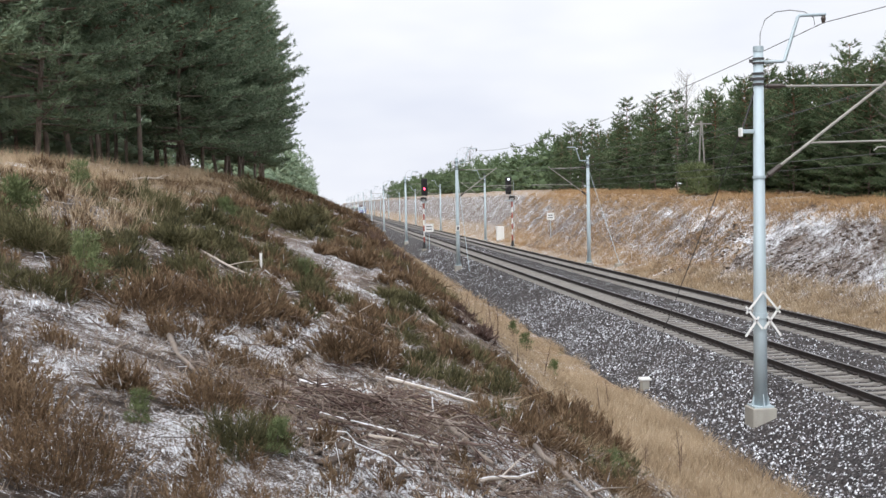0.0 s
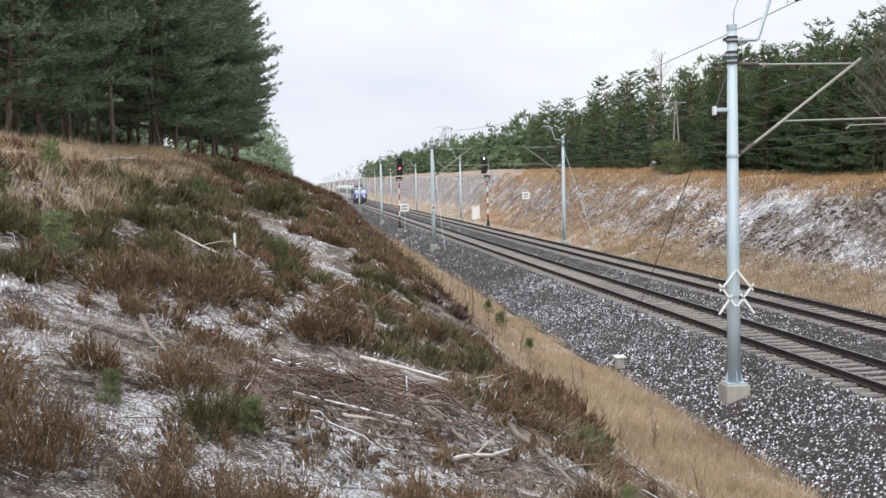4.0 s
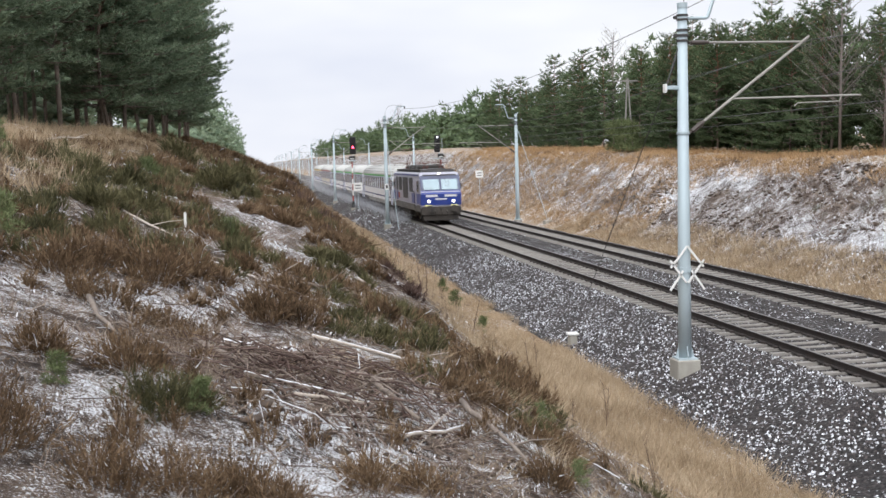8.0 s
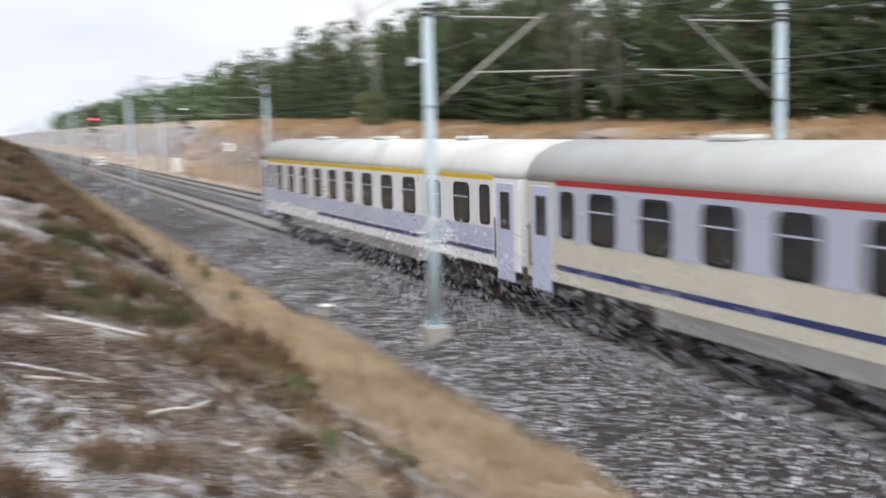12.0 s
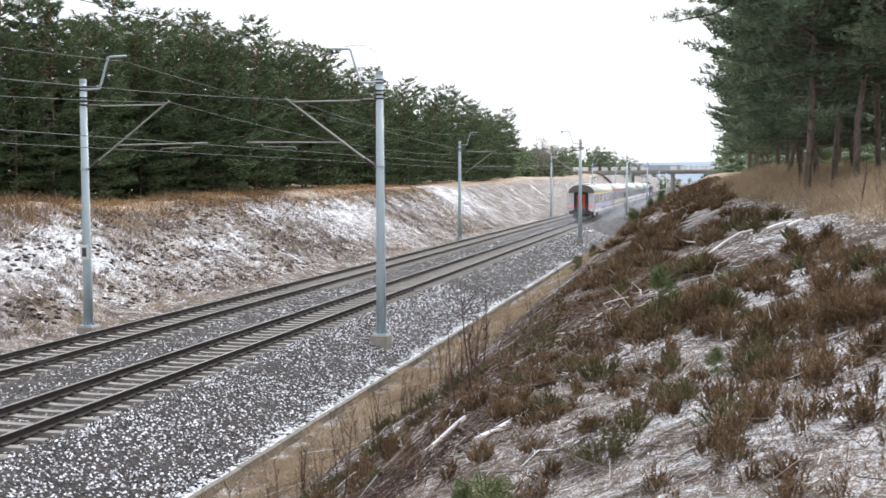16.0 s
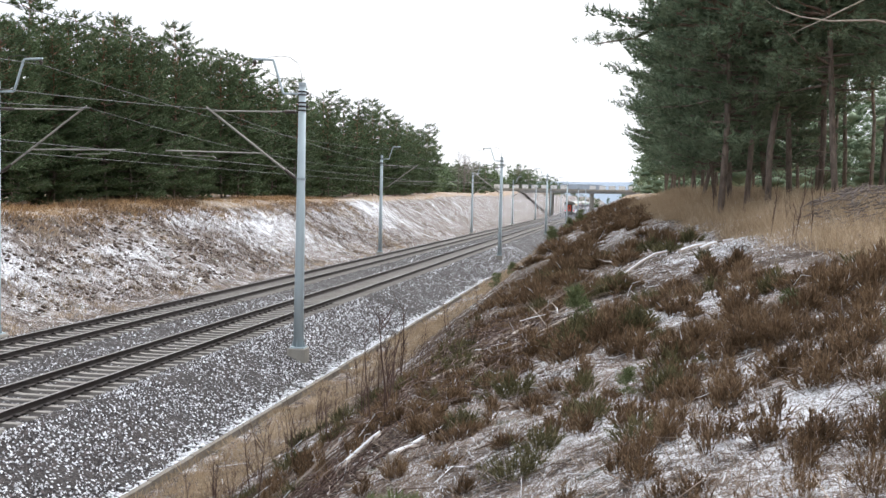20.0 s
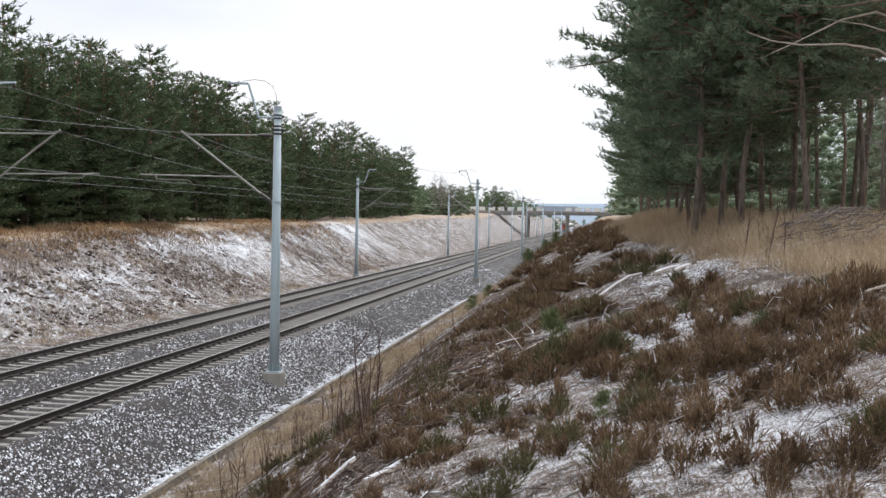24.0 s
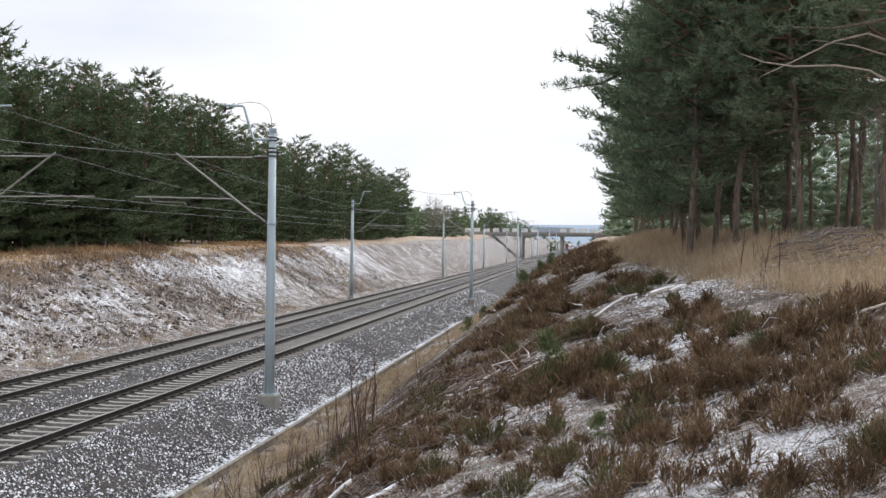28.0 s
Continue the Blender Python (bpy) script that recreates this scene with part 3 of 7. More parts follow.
def railway_track(x0, label):
    tr = thing("railway_track", label, "railway track", "pair of tracks", at=pose(x0, 0, 0))
    for s in (-1, 1):
        bm = prism([(x + s * 0.753, z) for x, z in RAIL_OUT], -1200, 1400)
        me = bpy.data.meshes.new("rail")
        bm.to_mesh(me)
        bm.free()
        me.materials.append(RAILSIDE)
        me.materials.append(RAILTOP)
        for p in me.polygons:
            if p.normal.z > 0.3 and p.center.z > -0.01:
                p.material_index = 1
        ob = new("rail", me)
        ob.parent = tr
    near = np.arange(-45, 48, 0.6)
    for i, y in enumerate(near):
        ob = new("sleeper", SLEEPER_ME)
        ob.parent = tr
        ob.location = (random.uniform(-0.012, 0.012), y + random.uniform(-0.02, 0.02), random.uniform(-0.008, 0.004))
    cv = np.array([v.co[:] for v in CLIP_ME.vertices])
    cf = np.array([p.vertices[:] for p in CLIP_ME.polygons])
    v = cv[None] + np.stack([near * 0, near, near * 0], -1)[:, None]
    f = cf[None] + (np.arange(len(near)) * len(cv))[:, None, None]
    ob = new("rail_fastening", mesh_np("rail_fastening", v.reshape(-1, 3), f.reshape(-1, 4), RAILSIDE))
    ob.parent = tr
    tagged(ob, kind="stuff")
    far = np.concatenate([np.arange(-420, -45, 0.6), np.arange(48, 520, 0.6)])
    vs = np.array([(a, b, c) for c in (-0.3, -0.172) for b in (-0.12, 0.12) for a in (-1.29, 1.29)])
    fs = np.array([(4, 5, 7, 6), (0, 1, 5, 4), (2, 6, 7, 3), (0, 4, 6, 2), (1, 3, 7, 5)])
    v = vs[None] + np.stack([far * 0, far, far * 0], -1)[:, None]
    f = fs[None] + (np.arange(len(far)) * len(vs))[:, None, None]
    ob = new("distant_sleeper", mesh_np("distant_sleeper", v.reshape(-1, 3), f.reshape(-1, 4), SLEEPER))
    ob.parent = tr
    tagged(ob, kind="stuff")
    return tr


railway_track(TRACKS[0], "dark steel rails on pale concrete sleepers in snowy ballast")
railway_track(TRACKS[1], "dark steel rails on concrete sleepers below the far bank")

# ---- overhead line ----
MAST_Y = [-209.0, -150.3, -91.5, -33.0, 24.24, 83.7, 140.5, 197.5, 255.0, 313.0, 371.0, 429.0, 487.0, 545.0, 603.0]
MAST_Y = [-385.0, -326.0, -267.5] + MAST_Y


def mast_foundation():
    return box(-0.28, 0.28, -0.28, 0.28, -1.3, -0.35, 0.02)


def catenary_mast(side, y, detail, label):
    """side -1: west of the near track, its arm towards +x; side 1 mirrored. Local z is rail level."""
    x = -3.02 if side < 0 else 7.24
    m = thing("catenary_mast", label, "catenary mast", "overhead line masts", at=pose(x, y, 0, 0, 0, 0 if side < 0 else 180))
    part("foundation", mast_foundation(), CONCRETE, m, "concrete block footing")
    part("pole", tube([(0, 0, -0.33), (0, 0, 1.5), (0, 0, 7.78)], [0.155, 0.15, 0.11], 14), GALV, m, "pale grey galvanised steel tube", True)
    bm = box(-0.23, 0.23, -0.23, 0.23, -0.349, -0.31)
    for a in range(4):
        c, s = math.cos(a * math.pi / 2), math.sin(a * math.pi / 2)
        vs = [bm.verts.new((c * r - s * w, s * r + c * w, z)) for r, w, z in ((0.14, -0.008, -0.31), (0.23, -0.008, -0.31), (0.14, -0.008, 0.02), (0.14, 0.008, -0.31), (0.23, 0.008, -0.31), (0.14, 0.008, 0.02))]
        for f in ((0, 1, 2), (5, 4, 3), (0, 3, 4, 1), (1, 4, 5, 2)):
            bm.faces.new([vs[i] for i in f])
    part("base_flange", bm, GALV, m)
    part("pole_cap", tube([(0, 0, 7.78), (0, 0, 7.9)], [0.12, 0.12], 12), GALV, m)
    for z, r, h in ((7.28, 0.14, 0.025), (7.16, 0.145, 0.03), (7.04, 0.14, 0.025), (7.62, 0.135, 0.02), (7.52, 0.135, 0.02), (4.93, 0.15, 0.03)):
        part("clamp", tube([(0, 0, z - h), (0, 0, z + h)], [r, r], 12), DARKSTEEL if z > 5 else GALV, m, "dark steel clamp band" if z > 5 else "")
    for z in (7.16, 7.57):
        part("clamp_bolt", box(-0.21, -0.13, -0.03, 0.03, z - 0.04, z + 0.04, 0.01), DARKSTEEL, m)
    part("bond_wire", tube([(0.04, 0, 7.88), (0.05, 0, 8.2), (0.16, 0, 8.5), (0.42, 0, 8.68), (0.75, 0, 8.72), (1.1, 0, 8.68), (1.32, 0, 8.55), (1.34, 0, 8.38)], 0.009, 4), WIRE, m)
    # bracket for the feeder at the top
    part("feeder_bracket", tube([(0.1, 0, 7.55), (0.58, 0, 7.56), (0.62, 0, 7.58), (0.94, 0, 8.56), (0.97, 0, 8.6), (1.6, 0, 8.62)], 0.04, 6), GALV, m, "", True)
    part("feeder_insulator", tube([(1.55, 0, 8.6), (1.55, 0, 8.54), (1.55, 0, 8.52), (1.55, 0, 8.42)], [0.03, 0.06, 0.06, 0.03], 8), INSULATOR, m)
    # cantilever
    part("top_tube", tube([(0.62, 0, 7.0), (2.95, 0, 7.0)], 0.026, 8), ARMSTEEL, m)
    part("top_insulator", tube([(0.12, 0, 7.0), (0.2, 0, 7.0), (0.21, 0, 7.0), (0.55, 0, 7.0), (0.56, 0, 7.0), (0.64, 0, 7.0)], [0.03, 0.03, 0.055, 0.055, 0.03, 0.03], 8), INSULATOR, m)
    part("diagonal_tube", tube([(0.52, 0, 5.2), (3.12, 0, 7.12)], 0.035, 8), ARMSTEEL, m)
    part("diagonal_insulator", tube([(0.12, 0, 4.9), (0.2, 0, 4.96), (0.22, 0, 4.975), (0.46, 0, 5.155), (0.54, 0, 5.21)], [0.03, 0.03, 0.06, 0.06, 0.03], 8), INSULATOR, m)
    part("registration_tube", tube([(1.22, 0, 5.7), (4.45, 0, 5.74)], 0.024, 8), ARMSTEEL, m)
    part("steady_arm", tube([(2.75, 0, 5.5), (2.85, 0, 5.58), (3.9, 0, 5.6), (3.95, 0, 5.72)], 0.016, 6), ARMSTEEL, m)
    if detail:
        part("stay_arm", box(-0.42, -0.12, -0.05, 0.05, 5.93, 6.02, 0.01), GALV, m, "short pale arm holding the stay")
        part("stay_arm_head", box(-0.46, -0.4, -0.07, 0.07, 5.86, 6.06, 0.01), WHITE, m)
        part("stay_rod", tube([(-0.4, 0, 6.0), (-0.1, 0, 6.9)], 0.014, 6), WIRE, m)
    return m


mast_label = "pale grey tubular steel catenary mast on a concrete footing"
for y in MAST_Y:
    for side in (-1, 1):
        catenary_mast(side, y, side < 0 and 20 < y < 30, mast_label)


# wires: sagging messenger, contact wire with droppers, feeder
def polyline_tube(paths, r, sides=3):
    V, F, off = [], [], 0
    for pts in paths:
        pts = np.asarray(pts, dtype=float)
        d = np.gradient(pts, axis=0)
        d /= np.linalg.norm(d, axis=1, keepdims=True)
        u = np.cross(d, [0.3, 0.1, 1.0])
        u /= np.linalg.norm(u, axis=1, keepdims=True)
        w = np.cross(d, u)
        for j in range(sides):
            a = 2 * math.pi * j / sides
            V.append(pts + r * (math.cos(a) * u + math.sin(a) * w))
        n = len(pts)
        for j in range(sides):
            k = (j + 1) % sides
            i = np.arange(n - 1)
            F.append(np.stack([off + j * n + i, off + k * n + i, off + k * n + i + 1, off + j * n + i + 1], -1))
        off += n * sides
    return np.concatenate(V), np.concatenate(F)


def span(x0, x1, y0, y1, z0, z1, sag, n=13):
    t = np.linspace(0, 1, n)
    return np.stack([x0 + (x1 - x0) * t, y0 + (y1 - y0) * t, z0 + (z1 - z0) * t - 4 * sag * t * (1 - t)], -1)


for side, tx in ((-1, 0.0), (1, 4.22)):
    line = thing("overhead_wires", "thin dark overhead contact and messenger wires above one track", "overhead wire", "overhead wires")
    mess, cont, drop, feed = [], [], [], []
    fx = -1.47 if side < 0 else 5.69
    ys = sorted(MAST_Y)
    for i, (a, b) in enumerate(zip(ys, ys[1:])):
        st = 0.2 if i % 2 else -0.2
        ms = span(tx + st, tx - st, a, b, 7.05, 7.05, 0.85)
        mess.append(ms)
        ct = span(tx + st, tx - st, a, b, 5.45, 5.45, 0.0, 3)
        cont.append(ct)
        feed.append(span(fx, fx, a, b, 8.43, 8.43, 0.75))
        for k in (1.5, 3.6, 6, 8.4, 10.5):
            u = k / 12
            z = 7.05 - 4 * 0.85 * u * (1 - u)
            xx = tx + st - 2 * st * u
            drop.append(np.array([(xx, a + (b - a) * u, z), (xx + 0.001, a + (b - a) * u, 5.45)]))
    for nm, paths, r in (("messenger_wire", mess, 0.011), ("contact_wire", cont, 0.011), ("dropper_wires", drop, 0.004), ("feeder_wire", feed, 0.012)):
        v, f = polyline_tube(paths if nm == "dropper_wires" else [np.concatenate([q[:-1] for q in paths] + [paths[-1][-1:]])], r)
        ob = part(nm, mesh_np(nm, v, f, WIRE), WIRE, line)
        if nm == "dropper_wires":
            tagged(ob, kind="stuff")

# ---- trees ----
def tufts(centres, radii, per, length, width, r, up=0.35):
    """Thin triangles of foliage in clumps: arrays of vertices and faces."""
    n = len(centres) * per
    c = np.repeat(centres, per, 0)
    rad = np.repeat(radii, per)[:, None]
    d = r.normal(size=(n, 3))
    d /= np.linalg.norm(d, axis=1, keepdims=True)
    p = c + d * rad * (r.random((n, 1)) ** 0.5) * np.array([1, 1, 0.62])
    a = d * 0.7 + r.normal(size=(n, 3)) * 0.45 + np.array([0, 0, up])
    a /= np.linalg.norm(a, axis=1, keepdims=True)
    s = np.cross(a, r.normal(size=(n, 3)))
    s /= np.linalg.norm(s, axis=1, keepdims=True) + 1e-9
    L = length * r.uniform(0.6, 1.4, (n, 1))
    v = np.stack([p + s * width, p - s * width, p + a * L], 1).reshape(-1, 3)
    return v, np.arange(n * 3).reshape(-1, 3)


def cores(c, rad, r):
    """Ragged hearts of the foliage clumps."""
    n = len(c)
    v = OCTA_V[None] * rad[:, None, None] * r.uniform(0.55, 1.25, (n, 6, 1))
    a = r.uniform(0, 6.28, n)
    ca, sa = np.cos(a)[:, None], np.sin(a)[:, None]
    v = np.stack([v[..., 0] * ca - v[..., 1] * sa, v[..., 0] * sa + v[..., 1] * ca + 0.3 * v[..., 2], v[..., 2] * 0.55], -1) + c[:, None]
    return v.reshape(-1, 3), (OCTA_F[None] + (np.arange(n) * 6)[:, None, None]).reshape(-1, 3)


def pine_meshes(seed, tall, bare, spread_r, whorls, per, shoot, width, material, cone=0.52, plates=0.3, fill=1.0):
    """A pine: trunk, whorls of limbs and flat sprays of side twigs set with needle shoots. Returns two meshes."""
    r = np.random.default_rng(seed)
    zs = np.linspace(0, tall, 9)
    bend = np.cumsum(r.normal(0, tall * 0.006, (9, 2)), 0)
    bend[0] = 0
    base_r = 0.0048 * tall + 0.02
    bm = bmesh.new()
    add_tube(bm, [(bend[i, 0], bend[i, 1], z if i else -0.4) for i, z in enumerate(zs)], [base_r * (1 - 0.9 * z / tall) + 0.012 for z in zs], 8)
    pos, way, hearts, hrad = [], [], [], []
    for w in range(whorls):
        u = min(1.0, (w + r.uniform(-0.25, 0.25) + 0.3) / whorls)
        z = (bare + (1 - bare) * max(u, 0.0)) * tall
        prof = min(1.0, 0.62 + 1.5 * u) * (1 - max(u, 0)) ** cone + 0.06
        bx0, by0 = np.interp(z, zs, bend[:, 0]), np.interp(z, zs, bend[:, 1])
        count = r.integers(4, 7)
        a0 = r.uniform(0, 6.28)
        for b in range(count):
            a = a0 + 6.283 * b / count + r.normal(0, 0.25)
            L = spread_r * prof * r.uniform(0.5, 1.25)
            e0, e1 = -0.12 + 0.55 * u + r.normal(0, 0.1), 0.22
            p0 = np.array([bx0, by0, z + r.normal(0, 0.12)])
            ax = np.array([math.cos(a), math.sin(a), 0.0])
            side = np.array([-math.sin(a), math.cos(a), 0.0])
            sway = r.normal(0, 0.12)

            def at(t):
                return p0 + ax * L * t + side * L * sway * t * t + np.array([0, 0, L * (e0 * t + e1 * t * t)])
            add_tube(bm, [at(0), at(0.5), at(1.0)], [0.014 * L + 0.01, 0.009 * L + 0.007, 0.006], 3, False)
            n = int((4 + L * 4.2) * fill)
            for q in range(n):
                t = 0.22 + 0.8 * (q + r.random()) / n
                c = at(min(t, 1.0))
                sg = 1 if q % 2 else -1
                d = ax * r.uniform(0.5, 0.9) + side * sg * r.uniform(0.4, 1.0) + np.array([0, 0, r.uniform(-0.05, 0.3)])
                d /= np.linalg.norm(d)
                l = (0.36 * L * (1.1 - t) + 0.2) * r.uniform(0.6, 1.2)
                m = max(2, int(l / (shoot * 0.42)))
                tt = 0.25 + 0.8 * (np.arange(m) + r.random(m)) / m
                pos.append(c + d * l * tt[:, None] + r.normal(0, 0.05, (m, 3)))
                way.append(np.repeat((d * 0.75 + np.array([0, 0, 0.45]))[None], m, 0) + r.normal(0, 0.3, (m, 3)))
                hearts.append(c + d * l * 0.5 - np.array([0, 0, 0.05]))
                hrad.append(l * plates + 0.05)
    for b in range(int(bare * tall * 2.4)):
        z = r.uniform(0.06, bare + 0.1) * tall
        a, L = r.uniform(0, 6.28), r.uniform(0.4, 1.9)
        bx0, by0 = np.interp(z, zs, bend[:, 0]), np.interp(z, zs, bend[:, 1])
        add_tube(bm, [(bx0, by0, z), (bx0 + math.cos(a) * L * 0.6, by0 + math.sin(a) * L * 0.6, z + 0.14), (bx0 + math.cos(a + 0.2) * L, by0 + math.sin(a + 0.2) * L, z + r.uniform(-0.2, 0.1))], [0.018, 0.012, 0.004], 3, False)
    trunk = bpy.data.meshes.new("trunk")
    bm.to_mesh(trunk)
    bm.free()
    trunk.polygons.foreach_set("use_smooth", np.ones(len(trunk.polygons), dtype=bool))
    trunk.materials.append(BARK)
    pos, way = np.concatenate(pos), np.concatenate(way)
    way /= np.linalg.norm(way, axis=1, keepdims=True)
    n = len(pos) * per
    p, d = np.repeat(pos, per, 0), np.repeat(way, per, 0)
    d = d + r.normal(0, 0.42, (n, 3))
    d /= np.linalg.norm(d, axis=1, keepdims=True)
    s = np.cross(d, r.normal(size=(n, 3)))
    s /= np.linalg.norm(s, axis=1, keepdims=True) + 1e-9
    ln = shoot * r.uniform(0.6, 1.3, (n, 1))
    p = p + d * ln * r.uniform(-0.35, 0.1, (n, 1))
    v = np.stack([p + s * width, p - s * width, p + d * ln], 1).reshape(-1, 3)
    f = np.arange(n * 3).reshape(-1, 3)
    # flat solid hearts, added inside the sprays to stop light and darken their undersides
    hearts, hrad = np.array(hearts), np.array(hrad)
    k = len(hearts)
    hv = OCTA_V[None] * np.stack([hrad, hrad, hrad * 0.3], -1)[:, None] * r.uniform(0.5, 1.2, (k, 6, 1)) + hearts[:, None]
    hf = (OCTA_F[None] + (np.arange(k) * 6)[:, None, None]).reshape(-1, 3)
    return trunk, mesh_np("crown", np.concatenate([v, hv.reshape(-1, 3)]), np.concatenate([f, hf + len(v)]), material)


def tree(kind, x, y, scale, turn, label, category="pine tree", group="pines", name="pine_tree", lean=0.0):
    trunk, crown = kind
    t = thing(name, label, category, group, at=Matrix.LocRotScale((x, y, float(height(x, y))), Euler((0, lean, turn)), (scale,) * 3))
    part("trunk", trunk, BARK, t)
    part("crown", crown, NEEDLES, t)
    return t


OLD = [pine_meshes(100 + i, 15.0, b, 3.0, 13, 4, 0.3, 0.03, NEEDLES, 0.5, 0.25, 0.8) for i, b in enumerate((0.34, 0.4, 0.45, 0.3))]
NEAR = [pine_meshes(130 + i, 14.5, b, 3.4, 19, 8, 0.18, 0.011, NEEDLES, 0.5, 0.1, 0.8) for i, b in enumerate((0.22, 0.3))]
EDGE = [pine_meshes(140 + i, 14.0, b, 3.7, 19, 6, 0.23, 0.02, NEEDLES, 0.5, 0.15, 0.95) for i, b in enumerate((0.1, 0.14, 0.19))]
YOUNG = [pine_meshes(120 + i, 11.0, 0.02 + 0.015 * i, 3.0, 22, 4, 0.29, 0.03, NEEDLES_FAR, 0.5, 0.24, 0.8) for i in range(4)]
FAR = [pine_meshes(160 + i, 12.0, 0.03, 3.0, 18, 3, 0.4, 0.045, NEEDLES_FAR, 0.5, 0.4, 0.6) for i in range(3)]
FARN = [pine_meshes(180 + i, 15.0, 0.12, 3.2, 13, 4, 0.42, 0.045, NEEDLES, 0.5, 0.45, 0.7) for i in range(3)]
old_label = "tall Scots pine with a bare lower trunk and dark green crown"
edge_label = "Scots pine at the wood's edge with low dark green branches"
young_label = "bushy mid-green pine on the bank top"

rt = random.Random(11)
# wood on the camera's bank, ahead
for row, (dx, step) in enumerate(((1.2, 3.4), (4.6, 4.2), (8.2, 4.8))):
    y = 33.0 + row * 1.7
    while y < (112 if row == 0 else 84):
        xc, zc = near_crest(y)
        x = float(xc) - dx - rt.uniform(-0.8, 1.2) - max(0, 36 - y) * 0.3
        far = y > 95
        kind = FARN[rt.randrange(3)] if far else (EDGE[rt.randrange(3)] if row == 0 else OLD[rt.randrange(4)])
        tree(kind, x, y, rt.uniform(0.9, 1.18), rt.uniform(0, 6.28), edge_label if row == 0 else old_label)
        y += step * rt.uniform(0.7, 1.3) * (1.3 if far else 1)
# wood on the camera's bank, behind
for k, (x, y, lean) in enumerate(((-16.4, -32.6, 0), (-16.8, -30.9, 0.02), (-17.8, -33.9, 0), (-19.0, -36.1, 0), (-18.2, -28.9, -0.07), (-20.3, -32.3, 0), (-19.9, -28.3, 0.01), (-16.4, -37.0, 0), (-16.3, -41.0, 0.03), (-16.2, -47.0, 0), (-16.3, -53.0, 0), (-17.9, -39.5, 0), (-18.2, -44.0, 0), (-21.6, -30.0, 0.03))):
    tree(NEAR[k % 2] if y > -36.5 else EDGE[0], x, y, 0.86 + 0.05 * (k % 4), 0.7 + k * 2.1, edge_label, lean=lean)
for row, (dx, step) in enumerate(((1.8, 4.4), (5.0, 5.0), (9.5, 6.0))):
    y = -57.0 if row == 0 else -36.0 - row * 1.0
    while y > (-105 if row == 0 else -70):
        xc, zc = near_crest(y)
        x = float(xc) - dx - rt.uniform(-0.8, 1.2)
        far = y < -85
        kind = FARN[rt.randrange(3)] if far else (EDGE[rt.randrange(3)] if row == 0 else OLD[rt.randrange(4)])
        tree(kind, x, y, rt.uniform(0.85, 1.12), rt.uniform(0, 6.28), edge_label if row == 0 else old_label)
        y -= step * rt.uniform(0.7, 1.3) * (1.3 if far else 1)
# wood on the far bank
for row, (dx, step) in enumerate(((3.4, 2.6), (6.4, 2.3))):
    y = -190.0 if row == 0 else -120.0
    while y < (150 if row == 0 else 100):
        xc, zc = far_crest(y)
        x = float(xc) + dx + rt.uniform(-1.2, 1.2)
        d = math.hypot(x + 12.8, y)
        if -8 < y < 24:
            y += 5
        if row == 0 and (83 < y < 90 or 50.5 < y < 56):
            x += 2.2
        kind = FAR[rt.randrange(3)] if d > 95 or row == 1 else YOUNG[rt.randrange(4)]
        grow = float(np.interp(y, [-225, -190, -150, -60, -35, 0, 40, 70, 170], [0.75, 0.95, 1.0, 0.98, 0.8, 0.75, 0.72, 0.74, 0.74]))
        tree(kind, x, y, rt.uniform(0.8, 1.1) * grow * (1 + 0.07 * row), rt.uniform(0, 6.28), young_label, "pine tree", "pines on the far bank")
        y += step * rt.uniform(0.7, 1.3) * (1.3 if d > 100 else 1)


def far_woods(side, material):
    """Depth of the woods behind their edges and far down the line, one mesh of foliage clumps."""
    r = np.random.default_rng(5)
    V, F, off = [], [], 0
    for n, xr, yr, hh, fine in ((300, (19, 33), (150, 620), 7.5, 1), (200, (-34, -19.5), (112, 620), 13, 1), (110, (21, 60), (-700, -370), 9, 1), (110, (23, 40), (-235, -115), 11, 1), (60, (23, 40), (-340, -235), 6.5, 1), (90, (-45, -17), (-330, -105), 12, 1), (60, (-60, -20), (-700, -380), 11, 1),
                                (210, (24.5, 34), (-125, 150), 9, 0.6), (110, (34, 45), (-140, 170), 12, 1), (70, (-52, -38), (-20, 125), 14, 1), (130, (-37, -28), (32, 112), 12, 0.6), (110, (-60, -36), (-150, -24), 17, 0.6), (170, (-62, -22), (-230, -88), 15, 0.6), (70, (-70, 70), (-950, -600), 8, 1)):
        if (xr[0] + xr[1] < -5) != (side < 0):
            continue
        x, y = r.uniform(*xr, n), r.uniform(*yr, n)
        z = height(x, y, False)
        h = hh * r.uniform(0.75, 1.2, n)
        for k in range(9):
            u = (k + r.random(n)) / 9
            c = np.stack([x + r.normal(0, 0.8, n), y + r.normal(0, 0.8, n), z + h * (0.04 + 0.92 * u)], -1)
            rad = 2.2 * (1 - u) ** 0.7 + 0.4
            for v, f in ((tufts(c, rad, 15, 0.85, 0.15, r), cores(c, rad * 0.55, r)) if fine == 1 else (tufts(c, rad, 42, 0.45, 0.06, r), cores(c, rad * 0.5, r))):
                V.append(v)
                F.append(f + off)
                off += len(v)
    return mesh_np("far_woods", np.concatenate(V), np.concatenate(F), material)


for side, m in ((1, NEEDLES_FAR), (-1, NEEDLES)):
    tagged(new("far_woods", far_woods(side, m)), "distant dark green pine woods along the line", "woods", kind="stuff")

